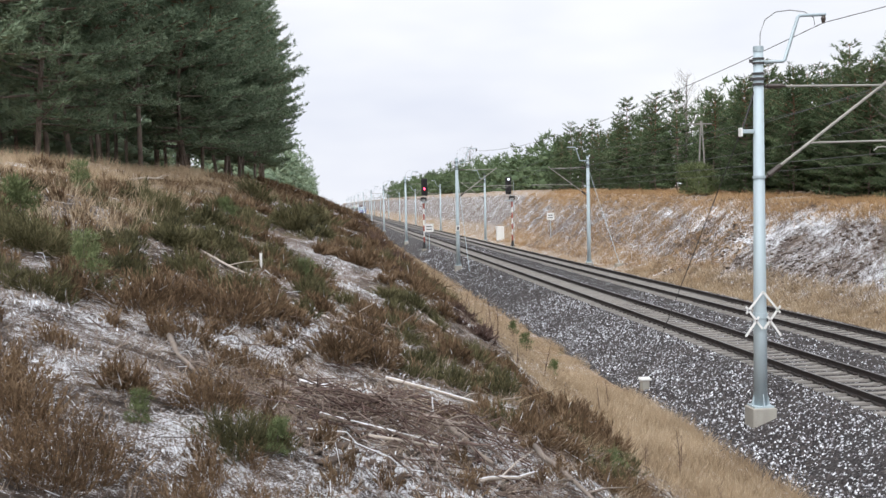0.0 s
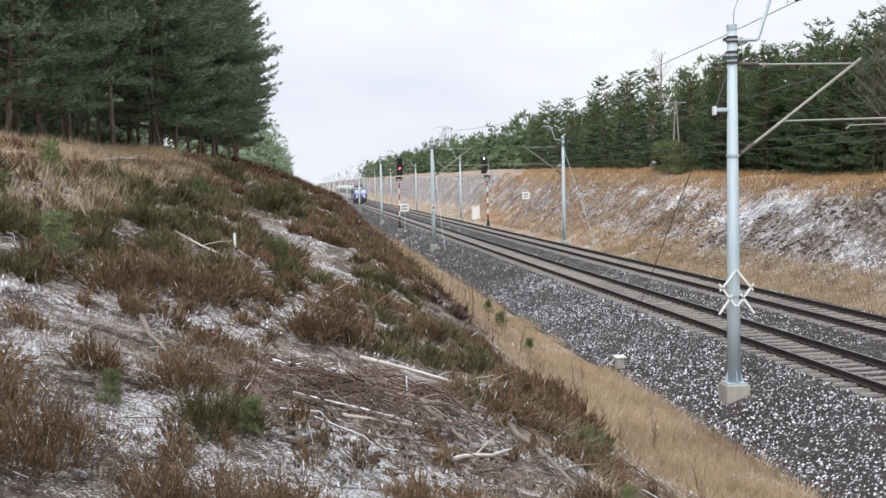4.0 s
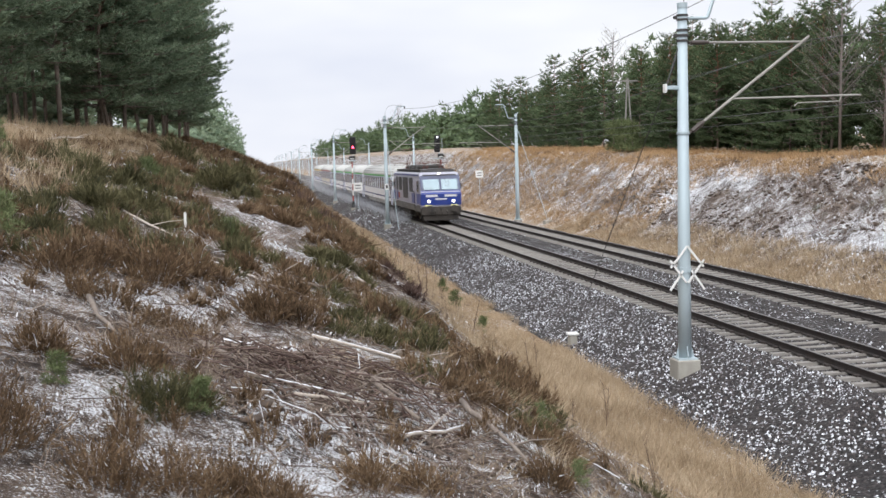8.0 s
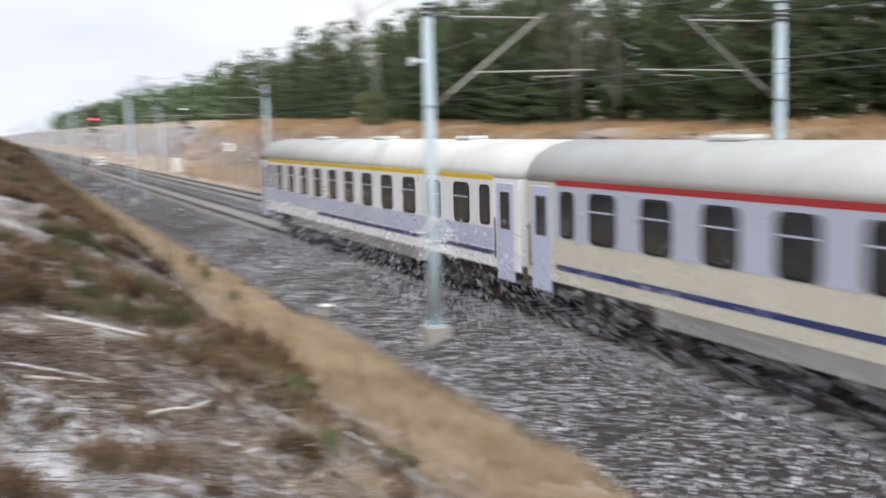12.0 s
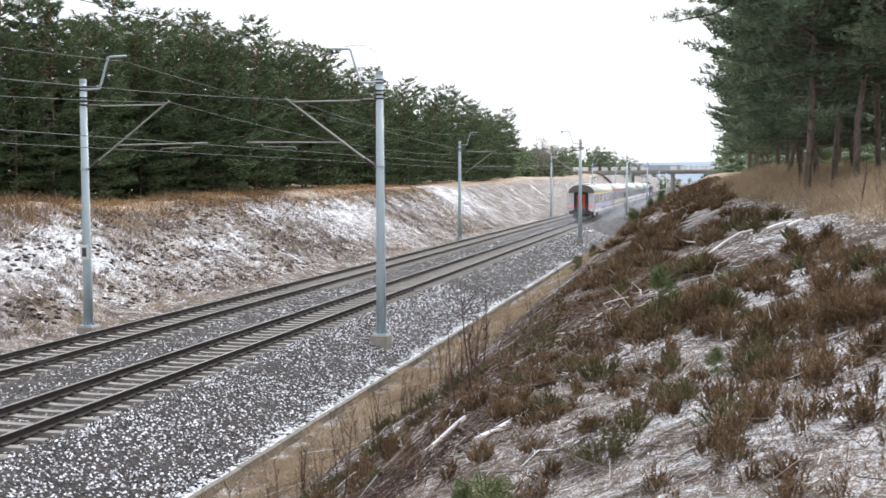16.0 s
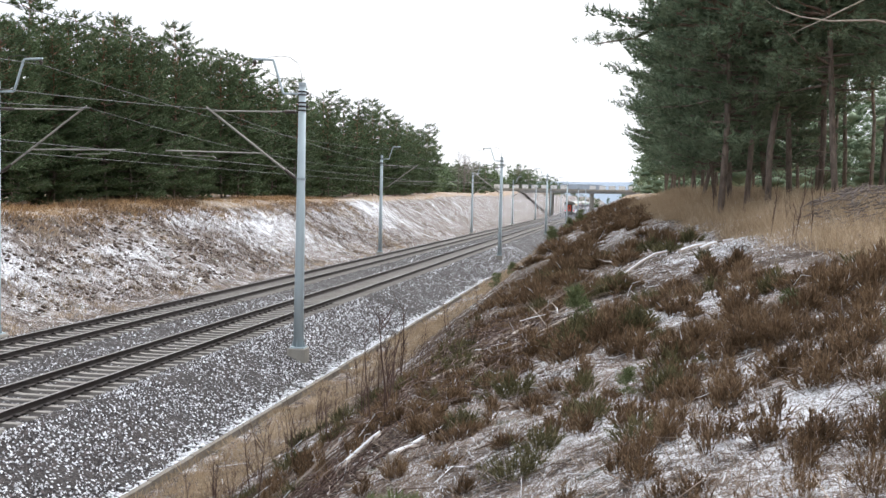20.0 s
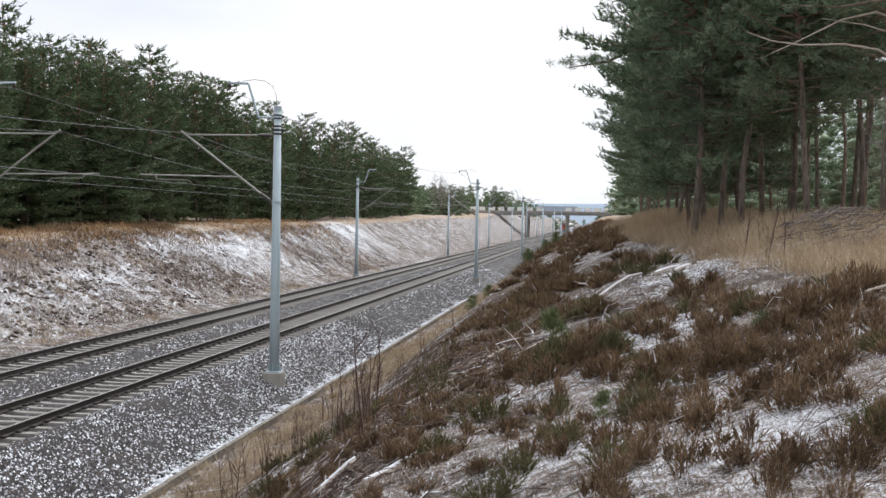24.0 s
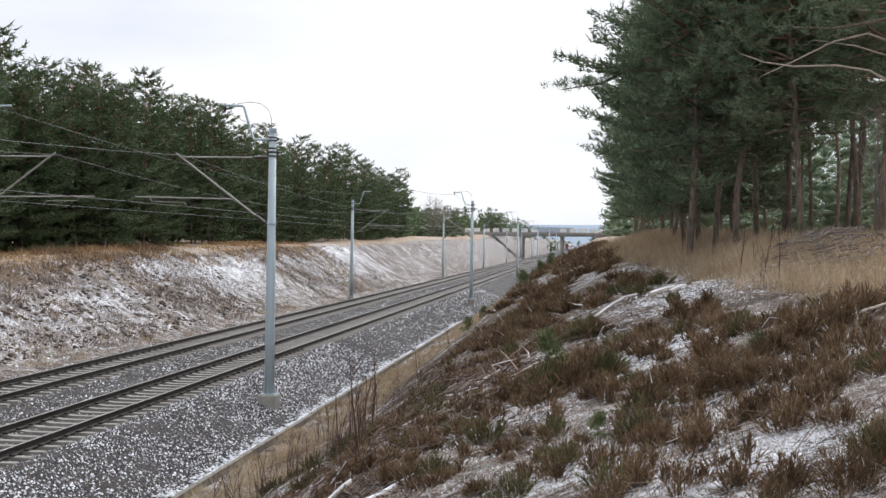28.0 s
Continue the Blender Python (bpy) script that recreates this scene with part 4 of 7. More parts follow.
# ---- plants of the banks ----
def blades(px, py, per, spread_r, length, width, seed, lean=0.5, curl=0.3, base=None):
    """Tussocks of thin blades, each a bent strip of three points."""
    r = np.random.default_rng(seed)
    n = len(px) * per
    x = np.repeat(px, per) + r.normal(0, 1, n) * np.repeat(spread_r, per) * 0.5
    y = np.repeat(py, per) + r.normal(0, 1, n) * np.repeat(spread_r, per) * 0.5
    z = height(x, y) - 0.02
    p = np.stack([x, y, z], -1)
    out = np.stack([x - np.repeat(px, per), y - np.repeat(py, per)], -1) / np.repeat(spread_r + 1e-6, per)[:, None]
    a = np.concatenate([out * lean + r.normal(0, 0.28, (n, 2)), np.ones((n, 1))], 1)
    a /= np.linalg.norm(a, axis=1, keepdims=True)
    L = np.repeat(length, per)[:, None] * r.uniform(0.5, 1.3, (n, 1))
    s = np.cross(a, r.normal(size=(n, 3)))
    s /= np.linalg.norm(s, axis=1, keepdims=True) + 1e-9
    w = width * r.uniform(0.6, 1.4, (n, 1))
    tip = p + a * L + np.concatenate([r.normal(0, curl * 0.6, (n, 2)), -np.abs(r.normal(0, curl * 0.3, (n, 1)))], 1) * L
    v = np.stack([p - s * w, p + s * w, tip], 1).reshape(-1, 3)
    return v, np.arange(3 * n).reshape(-1, 3)


def patch_points(n, x0, x1, y0, y1, seed, scale, lo, power=1.0):
    """Points thinned by a broad noise, so that they stand in patches."""
    r = np.random.default_rng(seed)
    x, y = r.uniform(x0, x1, n), r.uniform(y0, y1, n)
    k = smooth_noise(x, y, scale, seed + 50) * 0.65 + smooth_noise(x, y, scale * 2.7, seed + 51) * 0.35
    ok = k > lo + r.normal(0, 0.05, n)
    x, y = x[ok], y[ok]
    far_enough = ((x + 12.8) ** 2 + y ** 2 > 2.6 ** 2) & (x > -13.6 - 0.34 * np.abs(y))
    return x[far_enough], y[far_enough]


def stuff(name, label, category, v, f, material):
    return tagged(new(name, mesh_np(name, v, f, material)), label, category, kind="stuff")


rv = np.random.default_rng(21)
def domes(px, py, rad, hgt, seed, dense=1.0):
    """Heather clumps: upright stems that fan out from the root, set with fine sprigs in their upper part."""
    r = np.random.default_rng(seed)
    d = np.hypot(px + 12.8, py)
    stems = np.clip(dense * 1000 / (d + 2) * (rad / 0.25), 9, 210).astype(int)
    k = np.repeat(np.arange(len(px)), stems)
    n = len(k)
    R, H, D = rad[k], hgt[k], d[k]
    a, q = r.uniform(0, 6.283, n), r.random(n) ** 0.5
    q = q * (1 + 0.25 * np.sin(a * 3 + k * 1.7) + 0.15 * np.sin(a * 7 + k))
    bx, by = px[k] + np.cos(a) * q * R * 0.7, py[k] + np.sin(a) * q * R * 0.7
    top = H * (1 - 0.5 * np.minimum(q, 1.1) ** 2) * r.uniform(0.55, 1.2, n)
    lean = np.stack([np.cos(a) * q * R * 0.55 + r.normal(0, 0.12, n) * H, np.sin(a) * q * R * 0.55 + r.normal(0, 0.12, n) * H, top], -1)
    base = np.stack([bx, by, height(bx, by) - 0.02], -1)
    w = (np.clip(0.00025 * D, 0.001, 0.02))[:, None]
    s = np.cross(lean, r.normal(size=(n, 3)))
    s /= np.linalg.norm(s, axis=1, keepdims=True) + 1e-9
    v = [np.stack([base - s * w, base + s * w, base + lean], 1).reshape(-1, 3)]
    per = 15
    m = np.repeat(np.arange(n), per)
    t = r.uniform(0.25, 1.0, len(m))[:, None]
    p = base[m] + lean[m] * t
    up = lean[m] / np.linalg.norm(lean[m], axis=1, keepdims=True) + r.normal(0, 0.4, (len(m), 3))
    L = (np.clip(0.005 * D[m], 0.022, 0.2) * r.uniform(0.5, 1.5, len(m)))[:, None]
    s = np.cross(up, r.normal(size=(len(m), 3)))
    s /= np.linalg.norm(s, axis=1, keepdims=True) + 1e-9
    w = (np.clip(0.0005 * D[m], 0.0019, 0.03) * r.uniform(0.6, 1.4, len(m)))[:, None]
    v.append(np.stack([p - s * w, p + s * w, p + up * L], 1).reshape(-1, 3))
    v = np.concatenate(v)
    return v, np.arange(len(v)).reshape(-1, 3)


# heather: single clumps near the footpath first, then the spread over the bank
HEATHER_AHEAD = ((-14.17, 4.93, 0.26), (-13.85, 4.55, 0.22), (-13.95, 4.25, 0.2), (-14.4, 5.5, 0.22), (-14.5, 5.05, 0.25), (-13.49, 6.0, 0.2), (-13.93, 5.95, 0.15), (-13.7, 9.4, 0.34), (-13.5, 10.3, 0.25), (-14.28, 8.7, 0.27),
                 (-14.15, 9.25, 0.24), (-12.76, 9.35, 0.24), (-12.47, 9.55, 0.22), (-10.4, 12.4, 0.32), (-9.7, 14.2, 0.33), (-9.35, 13.9, 0.32), (-11.37, 13.25, 0.24), (-14.8, 8.55, 0.2), (-12.5, 11.3, 0.22), (-13.0, 13.85, 0.24),
                 (-13.4, 4.35, 0.18), (-13.13, 4.5, 0.2), (-12.9, 4.6, 0.18), (-12.33, 5.05, 0.15), (-12.04, 5.3, 0.15), (-11.1, 6.35, 0.16), (-8.98, 16.4, 0.3), (-12.73, 4.45, 0.17), (-11.28, 8.5, 0.2), (-10.25, 11.5, 0.3))
GREEN_AHEAD = ((-13.29, 5.4, 0.2), (-13.17, 5.6, 0.14), (-15.55, 10.5, 0.32), (-15.3, 10.55, 0.24), (-15.0, 10.25, 0.2), (-14.7, 10.6, 0.2), (-15.8, 10.7, 0.26), (-14.8, 14.9, 0.28), (-13.7, 27.6, 0.6), (-13.3, 38.0, 0.65), (-15.7, 20.1, 0.35),
               (-15.5, 40.7, 0.7), (-15.0, 20.2, 0.3), (-13.65, 10.9, 0.28), (-16.2, 11.3, 0.3), (-14.4, 12.3, 0.28), (-15.2, 12.6, 0.28), (-13.3, 16.5, 0.35), (-14.6, 17.8, 0.35), (-12.4, -13.0, 0.3), (-13.0, -12.8, 0.26), (-14.3, -5.7, 0.2), (-13.2, -8.6, 0.2))
HEATHER_BEHIND = ((-12.7, -12.6, 0.38), (-12.3, -11.9, 0.33), (-13.0, -11.1, 0.27), (-12.8, -13.3, 0.36), (-13.3, -9.75, 0.26), (-13.55, -10.35, 0.25), (-13.9, -9.45, 0.28), (-14.1, -9.35, 0.25), (-14.55, -10.6, 0.3), (-14.85, -10.95, 0.33),
                  (-15.2, -11.05, 0.33), (-15.5, -11.45, 0.32), (-14.05, -11.75, 0.34), (-14.2, -17.6, 0.26), (-14.55, -16.7, 0.25), (-11.9, -13.1, 0.3), (-14.0, -6.75, 0.21), (-14.25, -7.2, 0.22), (-14.0, -7.9, 0.2), (-14.05, -5.4, 0.26),
                  (-14.3, -5.8, 0.22), (-13.8, -5.6, 0.21), (-13.6, -5.9, 0.16), (-13.1, -6.5, 0.16), (-12.9, -7.5, 0.19), (-13.5, -7.0, 0.18), (-13.3, -7.85, 0.18))
LOW_BEHIND = ((-12.15, -9.45, 0.25), (-11.45, -12.15, 0.25), (-11.65, -8.8, 0.22), (-12.05, -7.85, 0.18), (-14.95, -8.6, 0.25), (-12.4, -19.4, 0.5), (-12.9, -18.7, 0.45), (-12.1, -19.75, 0.5), (-11.45, -29.4, 0.6), (-12.15, -30.7, 0.6), (-13.0, -24.0, 0.5),
              (-11.7, -18.5, 0.4), (-10.6, -27.0, 0.45), (-13.2, -14.0, 0.25), (-13.7, -17.4, 0.32), (-12.0, -23.0, 0.5), (-11.6, -25.0, 0.5), (-12.4, -27.0, 0.55), (-11.2, -34.0, 0.6), (-11.9, -37.0, 0.6), (-11.5, -16.4, 0.35))
for nm, mat_, hh, clumps in (("heather", HEATHER, 1.2, HEATHER_AHEAD), ("green_heather", HEATHER_GREEN, 1.1, GREEN_AHEAD), ("heather", HEATHER, 0.95, HEATHER_BEHIND), ("heather", HEATHER, 0.38, LOW_BEHIND)):
    c = np.array(clumps)
    v, f = domes(c[:, 0], c[:, 1], c[:, 2] * (0.85 if c[0, 1] > 0 else 0.54), c[:, 2] * hh, len(clumps), 2.2)
    stuff(nm, "thick heather clumps standing in thin snow" if nm == "heather" else "olive-green heather clumps on the bank", "heather", v, f, mat_)
for nm, n, xr, yr, seed, lo, mat_, hh in (("heather", 1500, (-19, -9.9), (7, 34), 61, 0.65, HEATHER, 0.17), ("heather", 1500, (-19, -9.4), (-34, -5), 62, 0.7, HEATHER, 0.17),
                                      ("green_heather", 500, (-18, -9.2), (8, 30), 63, 0.6, HEATHER_GREEN, 0.2), ("green_heather", 260, (-18, -7.4), (-30, -4), 64, 0.6, HEATHER_GREEN, 0.2),
                                      ("heather", 700, (-18, -9.8), (34, 110), 65, 0.54, HEATHER, 0.18), ("heather", 500, (-14, -9.5), (-110, -34), 66, 0.58, HEATHER, 0.14),
                                      ("dark_brush", 120, (-11.6, -9.6), (20, 60), 67, 0.5, DARKTWIG, 0.14),
                                      ("heather_sprigs", 420, (-18, -9.2), (4, 17), 69, 0.34, HEATHER, 0.14), ("heather_sprigs", 850, (-18, -8.6), (-17, -4), 70, 0.34, HEATHER, 0.15)):
    x, y = patch_points(n, *xr, *yr, seed, 0.75, lo)
    clear = (np.hypot(x + 12.8, y) > (4.2 if nm == "heather_sprigs" else 6.5)) & ~((x < -14.7) & (y < -13.5))
    x, y = x[clear], y[clear]
    wide = 1.7 if abs(yr[0] + yr[1]) > 100 else 0.32 if nm == "heather_sprigs" else 0.9
    v, f = domes(x, y, rv.uniform(0.1, 0.28, len(x)) * wide, rv.uniform(0.6, 1.3, len(x)) * hh, seed)
    stuff(nm, {"heather": "rust-brown heather clumps on the snowy bank", "green_heather": "low olive-green heather on the bank", "heather_sprigs": "single thin heather sprigs dusted with snow", "dark_brush": "low thicket of dark leafless twigs on the slope"}[nm], "heather" if nm != "dark_brush" else "brush", v, f, mat_)
# straw grass: at the foot of the near bank
for n, xr, yr, seed, per, w, hh in ((2600, (-9.3, -4.4), (9, 48), 71, 30, 0.0055, 0.3), (900, (-7.0, -4.4), (14, 30), 171, 34, 0.0055, 0.36), (2600, (-8.8, -4.4), (48, 160), 72, 12, 0.013, 0.36),
                                    (2600, (-6.9, -4.55), (-46, -8), 73, 26, 0.0055, 0.2), (1000, (-6.4, -4.6), (-150, -46), 74, 12, 0.013, 0.34)):
    x, y = patch_points(n, *xr, *yr, seed, 0.5, 0.42 if seed == 71 else 0.28)
    v, f = blades(x, y, per, rv.uniform(0.12, 0.35, len(x)), rv.uniform(0.5, 1.2, len(x)) * hh, w, seed, 0.7, 0.35)
    stuff("dry_grass", "pale straw-coloured dead grass at the foot of the bank", "grass", v, f, STRAW)
# straw grass on the near crest, ahead and behind
for n, yr, seed in ((2000, (14, 62), 75), (4200, (-60, -13), 76)):
    r2 = np.random.default_rng(seed)
    y = r2.uniform(*yr, n)
    xc, zc = near_crest(y)
    x = xc + r2.uniform(-4.5, 4.2 if seed == 75 else 2.2, n)
    v, f = blades(x, y, 26, r2.uniform(0.15, 0.4, n), r2.uniform(0.2, 0.5 if seed == 75 else 0.5, n), 0.006, seed, 0.6, 0.3)
    stuff("dry_grass", "tall pale dead grass along the wood's edge", "grass", v, f, STRAW)
# far bank
for n, xr, yr, seed, mat_, hh, lo in ((3400, (13.8, 19.0), (15, 140), 77, RUSTGRASS, 0.5, 0.3), (2400, (14, 19.5), (-110, 15), 83, RUSTGRASS, 0.45, 0.36), (2200, (7.6, 10.2), (20, 75), 78, STRAW, 0.4, 0.34), (2600, (8.5, 15), (62, 150), 84, RUSTGRASS, 0.4, 0.3), (1600, (7.8, 15), (-110, 25), 79, STRAW, 0.35, 0.48),
                                      (2600, (8.5, 15.5), (15, 120), 80, GREYTWIG, 0.35, 0.42), (3600, (8.5, 15.5), (-120, 0), 81, GREYTWIG, 0.3, 0.4), (500, (14.5, 18), (-75, -30), 82, HEATHER, 0.7, 0.5)):
    x, y = patch_points(n, *xr, *yr, seed, 0.22, lo)
    v, f = blades(x, y, 17, rv.uniform(0.25, 0.6, len(x)), rv.uniform(0.6, 1.2, len(x)) * hh, 0.012, seed, 0.9, 0.3)
    stuff("dry_grass" if mat_ in (STRAW, RUSTGRASS) else "dead_scrub", "dead grass and scrub on the far bank", "grass", v, f, mat_)


def twig_litter(n, xr, yr, seed, lo, lmin, lmax, rad):
    """Fallen twigs and brash lying on the bank."""
    r = np.random.default_rng(seed)
    x, y = patch_points(n, *xr, *yr, seed, 0.3, lo)
    n = len(x)
    a = r.normal(0.9, 0.9, n)
    L = r.uniform(lmin, lmax, n)
    t = np.array([-0.5, 0.0, 0.5])
    X = x[:, None] + np.cos(a)[:, None] * L[:, None] * t + r.normal(0, 0.1, (n, 3)) * L[:, None]
    Y = y[:, None] + np.sin(a)[:, None] * L[:, None] * t + r.normal(0, 0.1, (n, 3)) * L[:, None]
    Z = height(X, Y) + np.abs(r.normal(0.02, 0.05, (n, 3))) + 0.01
    return polyline_tube([np.stack([X[i], Y[i], Z[i]], -1) for i in range(n)], rad, 3)


for n, xr, yr, seed, lo, l0, l1, rad in ((1100, (-18, -9.2), (3, 32), 91, 0.45, 0.12, 0.6, 0.0035), (1100, (-18, -6.2), (-30, -3), 92, 0.45, 0.12, 0.6, 0.0035), (700, (-11.5, -8.8), (9, 34), 98, 0.3, 0.2, 0.8, 0.006), (1900, (-10.8, -5.8), (-34, -8), 99, 0.3, 0.2, 0.8, 0.006), (600, (-15, -6.5), (32, 90), 93, 0.42, 0.5, 1.8, 0.014), (4600, (-17, -8), (3.0, 18), 94, 0.36, 0.05, 0.28, 0.0022), (4600, (-17, -8), (-18, -3.0), 95, 0.36, 0.05, 0.28, 0.0022)):
    v, f = twig_litter(n, xr, yr, seed, lo, l0, l1, rad)
    stuff("fallen_twigs", "grey and snow-dusted dead twigs strewn over the bank", "twigs", v, f, GREYTWIG)
# thin short grass between the heather
for n, xr, yr, seed in ((4600, (-19, -7.5), (3, 26), 96), (4600, (-19, -6.4), (-26, -3), 97), (3000, (-12, -5.6), (-60, -20), 197)):
    x, y = patch_points(n, *xr, *yr, seed, 0.6, 0.36)
    v, f = blades(x, y, 13, rv.uniform(0.08, 0.3, len(x)), rv.uniform(0.06, 0.2, len(x)), 0.0025, seed, 1.2, 0.5)
    stuff("withered_grass", "short withered grass between the heather", "grass", v, f, WITHERED)


def snow_flecks(n, xr, yr, seed, size):
    """Thin broken snow: flat crumbs on the soil, as thick as the snow lies there."""
    r = np.random.default_rng(seed)
    x, y = r.uniform(*xr, n), r.uniform(*yr, n)
    ok = (snow_cover(x, y) + 0.5 * (smooth_noise(x, y, 2.6, 64) - 0.5) > 0.56 + r.normal(0, 0.1, n)) & ((x + 12.8) ** 2 + y ** 2 > 4)
    x, y = x[ok], y[ok]
    d = np.hypot(x + 12.8, y)
    n = len(x)
    s = size * np.clip(d / 10, 0.6, 4) * r.uniform(0.4, 1.5, n)
    a = r.uniform(0, 6.28, n)
    P = []
    for q in range(4):
        b = a + q * 1.57 + r.uniform(-0.5, 0.5, n)
        l = s * r.uniform(0.4, 1.2, n)
        X, Y = x + np.cos(b) * l, y + np.sin(b) * l
        P.append(np.stack([X, Y, height(X, Y) + 0.012 + r.uniform(0, 0.04, n)], -1))
    return np.stack(P, 1).reshape(-1, 3), np.arange(4 * n).reshape(-1, 4)


for n, xr, yr, seed, size in ((90000, (-18, -7.6), (3, 22), 201, 0.008), (90000, (-18, -6.6), (-22, -3), 202, 0.008), (30000, (-17, -7.5), (22, 60), 203, 0.01), (36000, (-17, -6.6), (-60, -22), 204, 0.01),
                              (40000, (8.2, 15.5), (15, 110), 205, 0.012), (60000, (8.2, 15.5), (-120, -2), 206, 0.012)):
    v, f = snow_flecks(n, xr, yr, seed, size)
    stuff("snow_crumbs", "thin broken snow lying between the plants", "snow", v, f, SNOW)

# clods and roots that break the snow on the far bank and round the brushwood
rc = np.random.default_rng(230)
for n, xr, yr, size in ((2600, (9.0, 15.4), (18, 75), (0.05, 0.2)), (2600, (9.0, 15.4), (-75, -5), (0.05, 0.2)), (500, (-13.6, -11.2), (5.6, 8.6), (0.02, 0.07)), (300, (-10.9, -9.2), (-10.2, -8.0), (0.02, 0.07))):
    x, y = rc.uniform(*xr, n), rc.uniform(*yr, n)
    thick = smooth_noise(x, y * 0.35, 0.9, 231) > 0.42
    x, y = x[thick], y[thick]
    stuff_ob = new("soil_clods", scatter_mesh("soil_clods", OCTA_V, OCTA_F, np.stack([x, y, height(x, y) + 0.01], -1), rc.uniform(*size, len(x)), CLOD, 0.45, 232))
    tagged(stuff_ob, "dark clods and roots showing through thin snow", "soil", kind="stuff")

# ---- the train: a locomotive and five coaches; local y runs from the front (0) to the rear ----
ROOF = painted("coach_roof_grey", (0.52, 0.525, 0.51), 0.6, 0.4, 0, (0.3, 0.28, 0.25), 0.6)
ROOFDARK = painted("sooty_roof_end", (0.17, 0.16, 0.145), 0.7, 0.4)
BODYWHITE = painted("coach_white", (0.84, 0.84, 0.87), 0.35, 0.12, 0, (0.45, 0.42, 0.38), 0.8)
BODYCREAM = painted("coach_cream", (0.62, 0.58, 0.49), 0.4, 0.3, 0, (0.4, 0.36, 0.3), 0.8)
BANDGREY = painted("coach_window_band", (0.47, 0.5, 0.63), 0.35, 0.25, 0, (0.3, 0.29, 0.28), 0.8)
LAVENDER = painted("coach_lavender", (0.5, 0.54, 0.72), 0.35, 0.2, 0, (0.36, 0.35, 0.36), 0.8)
NAVY = painted("navy_stripe", (0.02, 0.035, 0.15), 0.35, 0.15)
GREENSTRIPE = painted("green_stripe", (0.06, 0.42, 0.07), 0.4, 0.1)
REDSTRIPE = painted("red_stripe", (0.36, 0.03, 0.035), 0.4, 0.1)
YELLOWSTRIPE = painted("yellow_stripe", (0.75, 0.5, 0.05), 0.4, 0.1)
SKIRT = painted("grey_skirt", (0.36, 0.36, 0.35), 0.6, 0.6, 0, (0.12, 0.1, 0.09), 1.0)
UNDER = painted("grimy_underframe", (0.04, 0.036, 0.034), 0.8, 0.5)
RUBBER = painted("black_rubber", (0.012, 0.012, 0.013), 0.7, 0.1)
DOORRED = painted("orange_red_door", (0.62, 0.07, 0.015), 0.4, 0.15)
LOCOGREY = painted("loco_pale_grey", (0.44, 0.44, 0.52), 0.35, 0.3, 0, (0.22, 0.2, 0.2), 0.9)
LOCODARK = painted("loco_dark_grey", (0.06, 0.062, 0.066), 0.55, 0.4)
LOCOBLUE = painted("loco_blue", (0.022, 0.05, 0.27), 0.3, 0.2)
# pale half-metal tint: part of the sky's reflection is put into the colour
WINDSCREEN = painted("sky_reflecting_windscreen", (0.2, 0.26, 0.29), 0.1, 0.2, 0.5)
LOCOBROW = painted("loco_dark_blue_grey", (0.07, 0.085, 0.16), 0.4, 0.3)
LOCOSILL = painted("loco_grimy_sill", (0.15, 0.14, 0.13), 0.7, 0.5, 0, (0.07, 0.06, 0.05), 1.0)
PANTO = painted("pantograph_red", (0.12, 0.035, 0.03), 0.6, 0.4)
STEEL = painted("wheel_steel", (0.12, 0.1, 0.09), 0.55, 0.5, 0.5)
LAMPWHITE, LAMPRED, LAMPYELLOW = glow("headlight", (1.0, 0.93, 0.8), 2.6), glow("red_lamp", (0.8, 0.03, 0.04), 1.2), glow("yellow_lamp", (0.55, 0.52, 0.2), 0.5)


def shared(bm, material, name, smooth=False):
    me = bpy.data.meshes.new(name)
    bm.to_mesh(me)
    bm.free()
    if smooth:
        me.polygons.foreach_set("use_smooth", np.ones(len(me.polygons), dtype=bool))
    me.materials.append(material)
    return me


def wheel_mesh():
    bm = bmesh.new()
    for s in (-1, 1):
        add_tube(bm, [(s * 0.80, 0, 0), (s * 0.72, 0, 0), (s * 0.72, 0, 0), (s * 0.68, 0, 0)], [0.46, 0.46, 0.49, 0.49], 20)
    add_tube(bm, [(-0.7, 0, 0), (0.7, 0, 0)], [0.09, 0.09], 8)
    return shared(bm, STEEL, "wheelset")


WHEEL = wheel_mesh()


def bogie(parent, y, base=2.5):
    b = part("bogie", shared(bogie_frame(base), UNDER, "bogie_frame"), UNDER, parent)
    b.location = (0, y, 0)
    for s in (-1, 1):
        w = part("wheelset", WHEEL, STEEL, b)
        w.location = (0, s * base / 2, 0.47)
    return b


def bogie_frame(base):
    bm = bmesh.new()
    for s in (-1, 1):
        add_box(bm, s * 1.02 - 0.09, s * 1.02 + 0.09, -base / 2 - 0.55, base / 2 + 0.55, 0.55, 0.78, 0.03)
        for e in (-1, 1):
            add_box(bm, s * 1.05 - 0.14, s * 1.05 + 0.14, e * base / 2 - 0.2, e * base / 2 + 0.2, 0.3, 0.62, 0.04)
        add_box(bm, s * 1.08 - 0.12, s * 1.08 + 0.12, -0.35, 0.35, 0.4, 0.75, 0.05)
    add_box(bm, -1.0, 1.0, -0.35, 0.35, 0.5, 0.85)
    return bm


